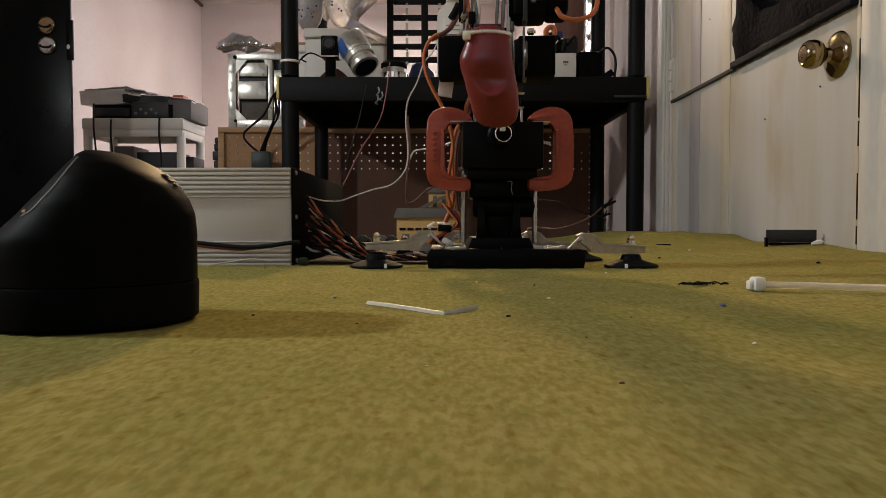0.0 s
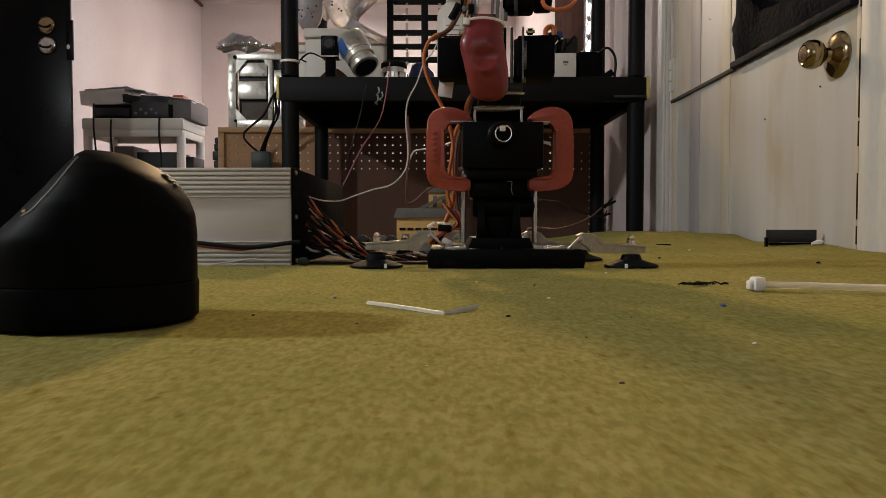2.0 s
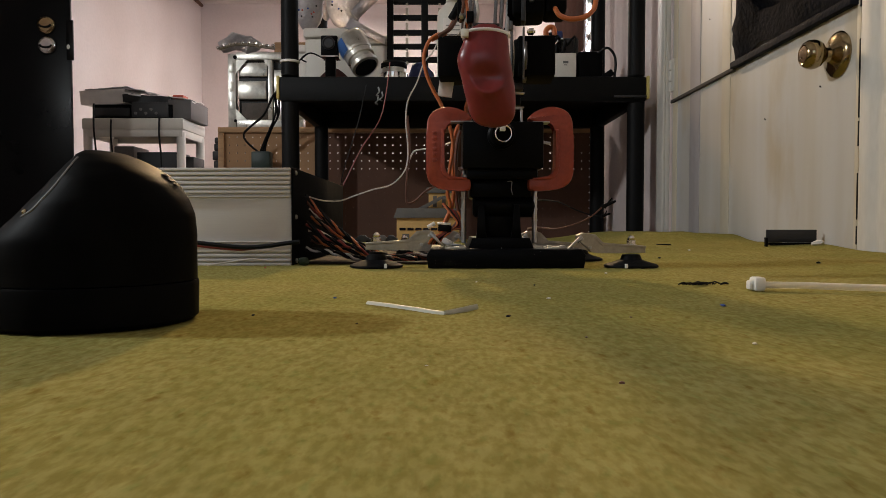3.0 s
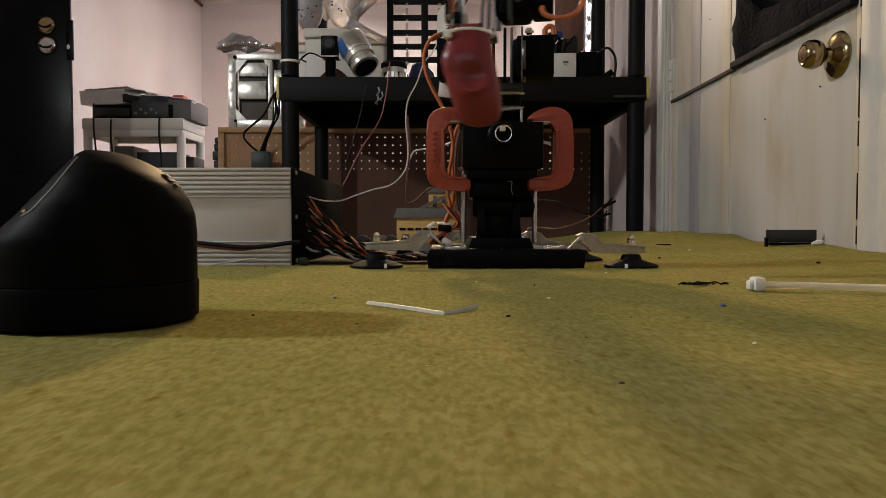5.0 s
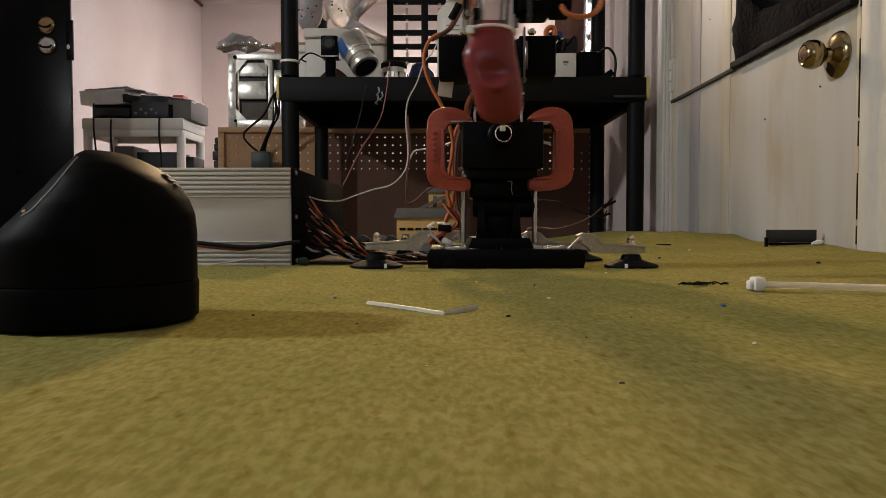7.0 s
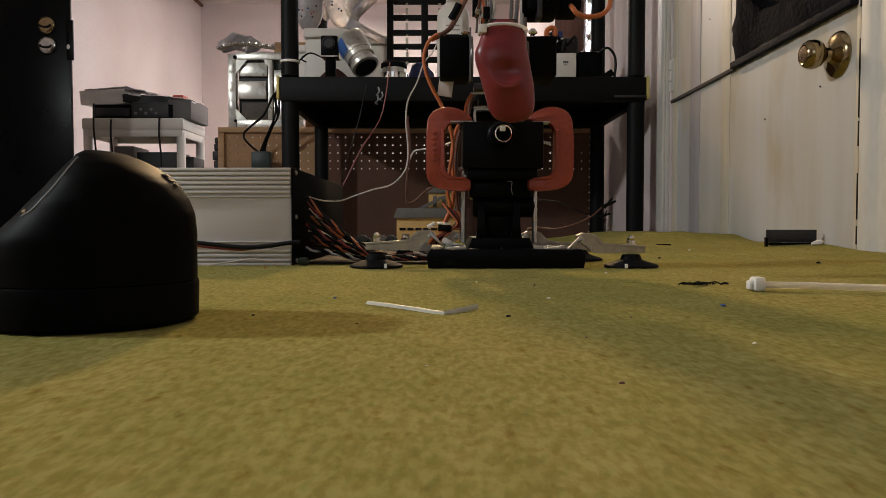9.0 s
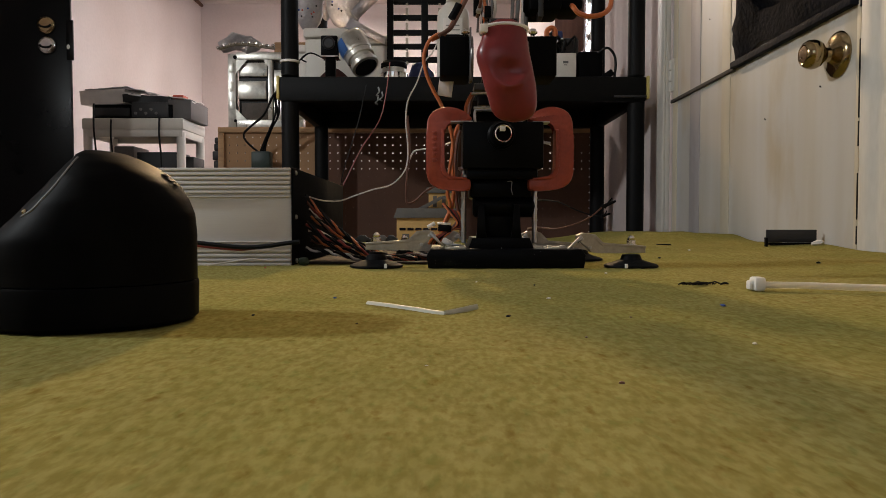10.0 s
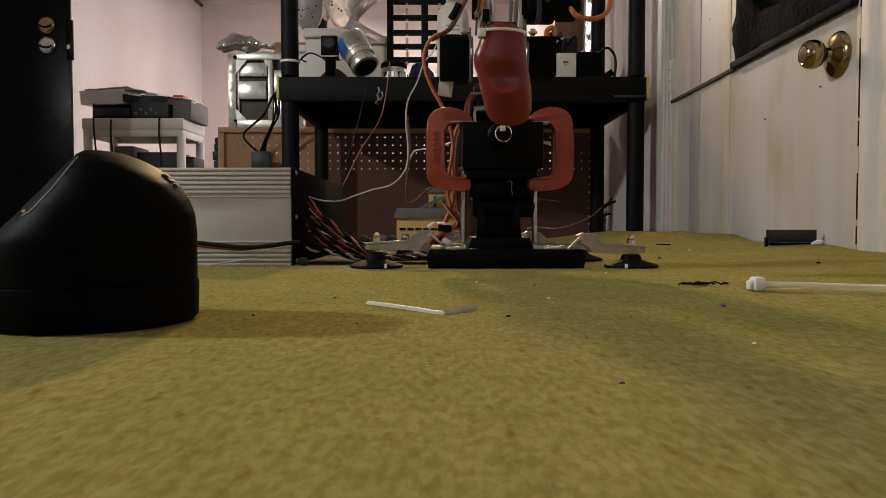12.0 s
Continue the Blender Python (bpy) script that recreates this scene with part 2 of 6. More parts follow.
# ---------------------------------------------------------------- the room
FLOOR_Z, CEIL_Z = -0.77, 1.65
RIGHT, LEFT, BACK, FRONT = 0.53, -1.78, 5.25, -1.6

floor = single("floor", box(bm_new(), (LEFT - 0.1, FRONT - 0.1, FLOOR_Z - 0.1), (RIGHT + 0.1, BACK + 0.1, FLOOR_Z)), FLOOR,
               "worn brown floor of a cluttered workshop", "floor", kind="structure")
single("ceiling", box(bm_new(), (LEFT - 0.1, FRONT - 0.1, CEIL_Z), (RIGHT + 0.1, BACK + 0.1, CEIL_Z + 0.1)), CEILING,
       "plain pale ceiling", "ceiling", kind="structure")
single("wall_back", box(bm_new(), (LEFT - 0.1, BACK, FLOOR_Z), (RIGHT + 0.1, BACK + 0.1, CEIL_Z)), WALL,
       "pale pink plaster wall", "wall", kind="structure")
single("wall_left", box(bm_new(), (LEFT - 0.1, FRONT - 0.1, FLOOR_Z), (LEFT, BACK, CEIL_Z)), WALL,
       "pale pink plaster wall with faint marks", "wall", kind="structure")
wall_front = new("wall_front")
tagged(wall_front, "plain pale pink plaster wall with an added opening", "wall", kind="structure")
# invented opening behind the fill lamp, in a wall out of view
bm = bm_new()
for lo, hi in (((LEFT, FLOOR_Z), (-1.15, CEIL_Z)), ((0.05, FLOOR_Z), (RIGHT + 0.1, CEIL_Z)), ((-1.15, FLOOR_Z), (0.05, 0.28)), ((-1.15, 1.24), (0.05, CEIL_Z))):
    box(bm, (lo[0], FRONT - 0.1, lo[1]), (hi[0], FRONT, hi[1]))
part("plaster", bm, WALL, wall_front, smooth=False)

# wall beside the table, with an opening for the door and one for the window
DOOR_Y0, DOOR_Y1, DOOR_TOP = 0.90, 1.655, 1.28
WIN_Y0, WIN_Y1, WIN_Z0, WIN_Z1 = 2.46, 3.30, 0.42, 1.40
wall_right = new("wall_right")
tagged(wall_right, "pale pink plaster wall with a door and a window", "wall", kind="structure")
bm = bm_new()
for lo, hi in (((FRONT, FLOOR_Z), (DOOR_Y0, CEIL_Z)), ((DOOR_Y0, DOOR_TOP), (DOOR_Y1, CEIL_Z)), ((DOOR_Y1, FLOOR_Z), (WIN_Y0, CEIL_Z)),
               ((WIN_Y0, FLOOR_Z), (WIN_Y1, WIN_Z0)), ((WIN_Y0, WIN_Z1), (WIN_Y1, CEIL_Z)), ((WIN_Y1, FLOOR_Z), (BACK, CEIL_Z))):
    box(bm, (RIGHT, lo[0], lo[1]), (RIGHT + 0.1, hi[0], hi[1]))
part("plaster", bm, WALL, wall_right, smooth=False)

# ceiling moulding in the far corner
single("trim", tube(bm_new(), [(LEFT + 0.015, 3.4, CEIL_Z - 0.02), (LEFT + 0.015, BACK - 0.02, CEIL_Z - 0.02)], 0.012, 6), PEGBOARD,
       "thin brown cable strip under the ceiling", "trim", kind="structure")

# window with a blind and a curtain
window = new("window_1")
tagged(window, "bright window with a half-drawn brown curtain", "window", kind="structure")
bm = bm_new()
for y0, y1, z0, z1 in ((WIN_Y0, WIN_Y1, WIN_Z0, WIN_Z0 + 0.03), (WIN_Y0, WIN_Y1, WIN_Z1 - 0.03, WIN_Z1),
                       (WIN_Y0, WIN_Y0 + 0.03, WIN_Z0 + 0.03, WIN_Z1 - 0.03), (WIN_Y1 - 0.03, WIN_Y1, WIN_Z0 + 0.03, WIN_Z1 - 0.03)):
    box(bm, (RIGHT + 0.03, y0, z0), (RIGHT + 0.07, y1, z1), 0.003)
part("window_frame", bm, TRIM, window)
single("backdrop", box(bm_new(), (RIGHT + 0.30, 1.5, -0.2), (RIGHT + 0.31, 7.0, 2.6)), DAYLIGHT, "bright hazy daylight outside", "sky", kind="structure")
curtain = thing("curtain", (RIGHT - 0.03, 2.9, 0.3), "brown curtain hanging beside the bright window", "curtain")
bm = bm_new()
outline = []
for k in range(33):
    y = 2.515 + 0.62 * k / 32
    outline.append((RIGHT - 0.035 + 0.013 * math.sin(k * 1.25), y))
top = [bm.verts.new((x, y, 1.52)) for x, y in outline]
low = [bm.verts.new((x, y, 0.30)) for x, y in outline]
for k in range(32):
    bm.faces.new((low[k], low[k + 1], top[k + 1], top[k]))
bmesh.ops.solidify(bm, geom=bm.faces[:], thickness=0.003)
part("drape", bm, CURTAIN, curtain)
part("curtain_rod", rod(bm_new(), (RIGHT - 0.035, 2.3, 1.53), (RIGHT - 0.035, 3.45, 1.53), 0.009), STEEL, curtain)
blind = thing("lace_blind", (RIGHT + 0.015, 2.55, 0.42), "white zigzag lace blind over the window", "blind")
for k in range(26):
    bm = bm_new()
    box(bm, (-0.002, -0.10, -0.009), (0.002, 0.10, 0.009), m=pose(RIGHT + 0.012, 2.60, 0.47 + k * 0.034, 22 if k % 2 else -22, 0, 0))
    part("slat", bm, WHITE_PLASTIC, blind, smooth=False)

# ---------------------------------------------------------------- white door beside the table
door = new("door_1")
tagged(door, "worn white door with a brass knob and a covered window", "door", kind="structure")
part("door_leaf", box(bm_new(), (RIGHT + 0.002, DOOR_Y0 + 0.006, FLOOR_Z + 0.01), (RIGHT + 0.055, DOOR_Y1 - 0.006, DOOR_TOP - 0.005), 0.002), DOOR, door)
# strips tinted to imitate bands of light and shade, plus the bare yellowed edge
LIT_BAND_AND_EDGE = mat("lit_band_and_yellowed_edge", (0.60, 0.53, 0.40), 0.5, 0, 0.10, 9, 0.12, 40, 0.4, stretch=(1, 1, 0.1))
SHADE_BAND = mat("shade_band", (0.40, 0.365, 0.36), 0.5, 0, 0.10, 9, 0.12, 40, 0.4, stretch=(1, 1, 0.1))
for y0, y1, m in ((1.317, 1.356, LIT_BAND_AND_EDGE), (1.470, 1.528, SHADE_BAND), (DOOR_Y0 + 0.0068, DOOR_Y0 + 0.0150, LIT_BAND_AND_EDGE), (1.612, 1.640, LIT_BAND_AND_EDGE)):
    part("tinted_strip", box(bm_new(), (RIGHT + 0.0008, y0, FLOOR_Z + 0.012), (RIGHT + 0.003, y1, DOOR_TOP - 0.01), 0.0006), m, door)
# jambs and moulding
bm = bm_new()
slab(bm, [(0, 0), (0.004, 0), (0.006, 0.006), (0.006, 0.026), (0.0025, 0.032), (0.0025, 0.046), (0.008, 0.052), (0.008, 0.066), (0, 0.068)], 2.06,
     Matrix(((-1, 0, 0, RIGHT), (0, 0, -1, DOOR_Y0 - 0.003), (0, 1, 0, FLOOR_Z), (0, 0, 0, 1))))
part("door_casing", bm, TRIM, door)
bm = bm_new()
box(bm, (RIGHT - 0.010, DOOR_Y1 + 0.003, FLOOR_Z), (RIGHT, DOOR_Y1 + 0.075, DOOR_TOP + 0.06), 0.002)
box(bm, (RIGHT - 0.016, DOOR_Y1 + 0.004, FLOOR_Z), (RIGHT - 0.010, DOOR_Y1 + 0.024, DOOR_TOP + 0.06), 0.002)
part("door_casing", bm, TRIM, door)
for z in (0.378,):
    hinge = bm_new()
    for k in range(3):
        rod(hinge, (RIGHT + 0.001, DOOR_Y1, z - 0.037 + k * 0.025), (RIGHT + 0.001, DOOR_Y1, z - 0.014 + k * 0.025), 0.006)
    box(hinge, (RIGHT - 0.001, DOOR_Y1 - 0.022, z - 0.037), (RIGHT + 0.0035, DOOR_Y1 - 0.004, z + 0.036), 0.001)
    part("hinge", hinge, TRIM, door, "painted-over hinge")
# knob
ky, kz = 0.958, 0.262
knob = bm_new()
to_room = Matrix(((0, 0, -1, RIGHT + 0.002), (1, 0, 0, ky), (0, 1, 0, kz), (0, 0, 0, 1)))
turned(knob, [(0.0305, 0), (0.0312, 0.002), (0.0290, 0.0055), (0.0235, 0.008), (0.0150, 0.0105), (0.0100, 0.014), (0.0092, 0.019), (0.0118, 0.0225),
              (0.0165, 0.0262), (0.0190, 0.031), (0.0196, 0.036), (0.0188, 0.0415), (0.0162, 0.0462), (0.0130, 0.0485), (0.0118, 0.0478)], to_room, 40)
knob = part("door_knob", knob, BRASS, door, "polished brass knob")
part("keyhole_core", turned(bm_new(), [(0.0116, 0.0470), (0.0105, 0.0484), (0.005, 0.0488)], to_room, 20), OLD_BRASS, knob)
bm = bm_new()
for z, h in ((0.02, 0.012), (0.07, 0.03), (0.15, 0.016), (0.22, 0.05), (0.34, 0.03)):
    box(bm, (RIGHT - 0.0012, DOOR_Y0 + 0.0005, z - h), (RIGHT + 0.0025, DOOR_Y0 + 0.0062, z + h), 0.0008)
part("latch_edge", bm, RUBBER, door, "chipped dark edge of the door")
random.seed(21)
for y, z in ((1.17, 0.205), (1.00, 0.226), (1.42, 0.44)):
    chip = bm_new()
    slab(chip, [(0, 0), (0.004, 0.001), (0.006, 0.004), (0.002, 0.003)], 0.001, Matrix(((0, 1, 0, RIGHT + 0.0012), (1, 0, 0, y), (0, 0, 1, z), (0, 0, 0, 1))))
    part("paint_chip", chip, RUBBER, door, smooth=False)
# quilted cover over the window
cover = thing("window_cover", (RIGHT, 1.1, 0.33), "dark navy quilted cloth hung over the door's window", "cloth")
bm = bm_new()
ys, zs = 26, 24
grid = []
for j in range(zs + 1):
    row = []
    for i in range(ys + 1):
        y = 0.935 + (1.285 - 0.935) * i / ys
        bottom = 0.330 + 0.012 * noise.noise(Vector((y * 14, 0, 3)))
        z = bottom + (0.62 + 0.0 * y) * j / zs
        y2 = y + 0.012 * noise.noise(Vector((z * 11, y * 3, 1)))
        puff = 0.010 + 0.016 * abs(math.sin(z * 31 + 0.8 * math.sin(y * 18))) + 0.013 * noise.noise(Vector((y * 18, z * 18, 0)))
        edge = min(i, ys - i, j) / 2.0
        row.append(bm.verts.new((RIGHT + 0.001 - puff * min(1, 0.25 + edge * 0.5), y2, z)))
    grid.append(row)
for j in range(zs):
    for i in range(ys):
        bm.faces.new((grid[j][i], grid[j][i + 1], grid[j + 1][i + 1], grid[j + 1][i]))
bmesh.ops.solidify(bm, geom=bm.faces[:], thickness=-0.004)
part("quilt", bm, BLANKET, cover)
bm = bm_new()
box(bm, (RIGHT - 0.010, 0.912, 0.315), (RIGHT + 0.0015, 1.292, 0.326), 0.001)
part("ledge", bm, BLANKET, cover, "dark ledge under the cloth")
single("weather_strip", box(bm_new(), (RIGHT - 0.004, 1.2925, 0.3125), (RIGHT + 0.0015, 1.645, 0.3195), 0.001), STRIP,
       "dark strip along the white door", "strip")

# ---------------------------------------------------------------- black door standing open
BDY = 2.62
black_door = new("door_2")
tagged(black_door, "glossy black door standing open with two locks", "door", kind="structure")
part("door_leaf", box(bm_new(), (LEFT + 0.004, BDY, FLOOR_Z), (-1.3678, BDY + 0.012, 1.45), 0.003), BLACK_PAINT, black_door)
part("lock_plate", box(bm_new(), (-1.3825, BDY - 0.004, 0.6350), (-1.3573, BDY + 0.004, 0.7809), 0.002), BLACK_PAINT, black_door)
for u, z, m in ((90, 0.7624, BRASS), (91, 0.6885, CHROME)):
    x = (u - 784) * 2.62 / 1250
    face = Matrix(((1, 0, 0, x), (0, 0, -1, BDY), (0, 1, 0, z), (0, 0, 0, 1)))
    lock = part("lock", turned(bm_new(), [(0.034, 0), (0.034, 0.005), (0.029, 0.013), (0.025, 0.016), (0.024, 0.012), (0.018, 0.012)], face, 28), m, black_door,
                "brass deadbolt" if m is BRASS else "chrome lock cylinder")
    # dark tube stands in for the shaded crescent on the lock face
    shade_crescent = [(x + 0.0225 * math.cos(radians(a)), BDY - 0.0135, z + 0.002 - 0.011 * math.sin(radians(a))) for a in range(8, 173, 20)]
    part("shade_crescent", tube(bm_new(), shade_crescent, 0.0036, 8, 3), RUBBER, lock, "dark crescent imitating shade round the cylinder")
part("bolt_end", turned(bm_new(), [(0.0055, 0), (0.006, 0.001), (0.005, 0.003)], Matrix(((1, 0, 0, -1.3745), (0, 0, -1, BDY - 0.004), (0, 1.5, 0, 0.6830), (0, 0, 0, 1))), 14), NYLON, black_door, "small pale bolt end")

# ---------------------------------------------------------------- table with green felt
def ease(t):
    t = min(1, max(0, t))
    return t * t * (3 - 2 * t)


def felt_height(x, y):
    z = 0.0007 * noise.noise(Vector((x * 16, y * 16, 0))) + 0.0003 * noise.noise(Vector((x * 60, y * 60, 2)))
    right = ease((x - 0.14) / 0.16)
    hump = 0.013 * ease((y - 1.16) / 0.12) * ease((x - 0.24) / 0.14)
    rise = 0.0048 * ease((y - 0.86) / 0.12) * right
    ridge = 0.0030 * math.exp(-((y - 0.72 - 0.1 * x) / 0.045) ** 2) * right
    wave = 0.0022 * math.sin(x * 22 + y * 9) * right * ease((y - 0.6) / 0.2)
    flat = 1.0 if y > 0.7 or x > 0.12 else 0.3
    return z * flat + hump + rise + ridge + wave


table = thing("work_table", (-0.1, 0.6, FLOOR_Z), "work table covered with olive green felt", "table")
part("tabletop", box(bm_new(), (-0.68, -0.5, -0.035), (0.515, 1.54, -0.004), 0.004), WOOD, table)
for x in (-0.64, 0.48):
    for y in (-0.45, 1.50):
        part("leg", box(bm_new(), (x - 0.025, y - 0.025, FLOOR_Z), (x + 0.025, y + 0.025, -0.035), 0.003), WOOD, table)


def spaced(stops):
    """Places along a line: (start, end, step) stretches joined end to end."""
    out = []
    for a, b, step in stops:
        n = max(1, round((b - a) / step))
        out += [a + (b - a) * k / n for k in range(n)]
    return out + [stops[-1][1]]


def felt_sheet():
    """The cloth as one sheet, woven finer where it lies open in front, with a lumpy nap."""
    xs = spaced([(-0.69, -0.24, 0.015), (-0.24, 0.24, 0.0012), (0.24, 0.522, 0.006)])
    ys = spaced([(-0.5, 0.05, 0.03), (0.05, 0.16, 0.0008), (0.16, 0.30, 0.0012), (0.30, 0.65, 0.003), (0.65, 1.55, 0.008)])
    verts = []
    for y in ys:
        for x in xs:
            nap = 0.00026 * noise.noise(Vector((x * 420, y * 190, 5))) + 0.00024 * noise.noise(Vector((x * 190, y * 90, 9))) if 0.05 < y < 0.65 else 0.0
            verts.append((x, y, felt_height(x, y) + nap))
    w = len(xs)
    faces = [(j * w + i, j * w + i + 1, (j + 1) * w + i + 1, (j + 1) * w + i) for j in range(len(ys) - 1) for i in range(w - 1)]
    mesh = bpy.data.meshes.new("felt_cover")
    mesh.from_pydata(verts, [], faces)
    mesh.polygons.foreach_set("use_smooth", [True] * len(faces))
    mesh.materials.append(FELT)
    return tagged(new("felt_cover", mesh), "olive green felt cloth with lint and creases on the table", "cloth")


felt = felt_sheet()

# ---------------------------------------------------------------- black plastic shelving
SF, SB = 1.75, 2.19
shelf = thing("shelving_unit", (0.05, 1.97, FLOOR_Z), "black plastic shelving unit loaded with parts", "shelf")
for u0, u1, y in ((500, 531, SF), (1108, 1138, SF), (558, 582, SB), (1043, 1068, SB)):
    x = ((u0 + u1) / 2 - 784) * y / 1250
    r = (u1 - u0) / 2 * y / 1250
    post = bm_new()
    turned(post, [(r * 0.9, 0), (r, 0.01), (r, 0.3338 - FLOOR_Z)], pose(x, y, FLOOR_Z), 20)
    part("post", post, SHELF, shelf)
    post = bm_new()
    turned(post, [(r * 0.98, 0), (r * 0.98, 1.45 - 0.3972)], pose(x, y, 0.3972), 20)
    part("post", post, SHELF, shelf)
x0, x1, z0, z1 = -0.3970, 0.4938, 0.3317, 0.3917
for lo, hi in (((x0, 1.725, z0), (x1, 1.750, z1)), ((x0, 2.20, z0), (x1, 2.225, z1)), ((x0, 1.7505, z0), (x0 + 0.022, 2.1995, z1)),
               ((x1 - 0.022, 1.7505, z0), (x1, 2.1995, z1))):
    part("shelf_rim", box(bm_new(), lo, hi, 0.005), SHELF, shelf)
part("shelf_board", box(bm_new(), (x0 + 0.0225, 1.7505, z1 - 0.012), (x1 - 0.0225, 2.1995, z1 - 0.003), 0.001), SHELF, shelf)
for x in (x0 - 0.0035, x1 + 0.0035):
    part("label_tape", box(bm_new(), (x - 0.003, 1.722, z0 + 0.006), (x + 0.003, 1.760, z1 + 0.001), 0.001), YELLOW, shelf, "yellowed tape on the shelf's end")
lower = bm_new()
box(lower, (x0, 1.725, -0.62), (x1, 2.225, -0.56), 0.006)
part("shelf_board", lower, SHELF, shelf)

# ---------------------------------------------------------------- pegboard cabinet behind the shelving
PB = 2.29
cabinet = thing("pegboard_cabinet", (-0.12, PB, FLOOR_Z), "brown pegboard panel in a pine frame", "cabinet")
px0, px1, pz0, pz1 = -0.7030, 0.4907, -0.10, 0.3264
pitch = 0.0254


def peg_panel(x_start, columns, material, label):
    """A sheet with a hole through it at every inch."""
    verts, faces = [], []
    for j in range(int((pz1 - pz0) / pitch)):
        for i in range(columns):
            cx, cz, b = x_start + (i + 0.5) * pitch, pz1 - (j + 0.5) * pitch, len(verts)
            for radius, y in ((0, PB), (0.0025, PB), (0.0025, PB + 0.005)):
                for k in range(8):
                    a = math.pi / 4 * k
                    r = radius or pitch / 2 / max(abs(math.cos(a)), abs(math.sin(a)))
                    verts.append((cx + r * math.cos(a), y, cz + r * math.sin(a)))
            for k in range(8):
                m = (k + 1) % 8
                faces.append((b + k, b + m, b + 8 + m, b + 8 + k))
                faces.append((b + 8 + k, b + 8 + m, b + 16 + m, b + 16 + k))
    mesh = bpy.data.meshes.new("pegboard")
    mesh.from_pydata(verts, [], faces)
    weld = bmesh.new()
    weld.from_mesh(mesh)
    bmesh.ops.remove_doubles(weld, verts=weld.verts[:], dist=0.0002)
    return part("pegboard", weld, material, cabinet, label, smooth=False)


# left panel's lighter tone imitates its lit stretch; the dark one, the shaded stretch
peg_panel(px0, 12, PEG_LIT, "pegboard panel tinted lighter, as if lit")
part("mid_rail", box(bm_new(), (px0 + 12 * pitch + 0.0005, PB - 0.010, pz0), (px0 + 12 * pitch + 0.020, PB + 0.02, pz1), 0.002), WOOD, cabinet)
peg_panel(px0 + 12 * pitch + 0.0205, int((px1 - px0) / pitch) - 12, PEGBOARD, "brown pegboard panel, left dark as if shaded")
part("top_rail", box(bm_new(), (px0 - 0.02, PB - 0.012, pz1 + 0.0005), (px1 + 0.02, PB + 0.02, pz1 + 0.018), 0.002), WOOD, cabinet)
part("side_rail", box(bm_new(), (px0 - 0.02, PB - 0.012, FLOOR_Z), (px0 - 0.0005, PB + 0.02, pz1), 0.002), WOOD, cabinet)
part("side_rail", box(bm_new(), (px1 + 0.0005, PB - 0.012, FLOOR_Z), (px1 + 0.02, PB + 0.02, pz1), 0.002), WOOD, cabinet)
part("lower_panel", box(bm_new(), (px0, PB, FLOOR_Z), (px1, PB + 0.012, pz0 - 0.001)), PEGBOARD, cabinet)
part("back_board", box(bm_new(), (px0, PB + 0.20, FLOOR_Z), (px1, PB + 0.215, 0.2064)), PEGBOARD, cabinet)

# ---------------------------------------------------------------- the robot arm on the table
robot = thing("robot_arm", (0.0466, 0.60, 0.0), "small black servo robot arm clamped to the table", "robot arm")
D = 0.56
# base plate with a stepped top
bm = bm_new()
slab(bm, [(-0.0118, 0.0005), (0.1098, 0.0005), (0.1111, 0.0105), (0.1076, 0.0153), (-0.0096, 0.0153), (-0.0127, 0.0105)],
     0.115, Matrix.Translation((0, 0.547, 0)), 0.0012)
base_plate = part("base_plate", bm, BLACK_PLASTIC, robot, "black plastic base plate")
random.seed(8)
bm = bm_new()
for _ in range(34):
    x, z, r = random.uniform(-0.008, 0.106), random.choice((0.0158, random.uniform(0.002, 0.0145))), random.uniform(0.00012, 0.00034)
    bmesh.ops.create_icosphere(bm, subdivisions=1, radius=r, matrix=pose(x, 0.5468 if z < 0.015 else random.uniform(0.552, 0.575), z))
tagged(part("dust", bm, PAPER, base_plate, "pale dust specks"), kind="stuff")
part("base_step", slab(bm_new(), [(0.0197, 0.0148), (0.0725, 0.0148), (0.0689, 0.0238), (0.0233, 0.0238)], 0.07, Matrix.Translation((0, D, 0)), 0.001),
     BLACK_PLASTIC, robot)
# lower servo bracket
bm = bm_new()
box(bm, (0.0331, D + 0.012, 0.0234), (0.0587, D + 0.045, 0.0556), 0.002)
part("lower_servo", bm, BLACK_PLASTIC, robot)
for u0, u1 in ((846, 858), (908, 920)):
    bm = bm_new()
    slab(bm, [(((u0-4 - 784) * 0.000448), 0.0234), (((u1+4 - 784) * 0.000448), 0.0234), (((u1 - 784) * 0.000448), 0.0332), (((u1 - 784) * 0.000448), 0.0502), (((u0 - 784) * 0.000448), 0.0502), (((u0 - 784) * 0.000448), 0.0332)], 0.004, Matrix.Translation((0, D, 0)), 0.0005)
    part("bracket_leg", bm, BLACK_PLASTIC, robot)
bm = bm_new()
rod(bm, (0.0239, 0.5750, 0.0488), (0.0739, 0.5750, 0.0488), 0.0087, soft=0.002, seg=24)
part("pivot_drum", bm, BLACK_PLASTIC, robot)
bm = bm_new()
box(bm, (0.0215, D + 0.005, 0.0556), (0.0707, D + 0.05, 0.0707), 0.002)
part("drum_cover", bm, BLACK_PLASTIC, robot)
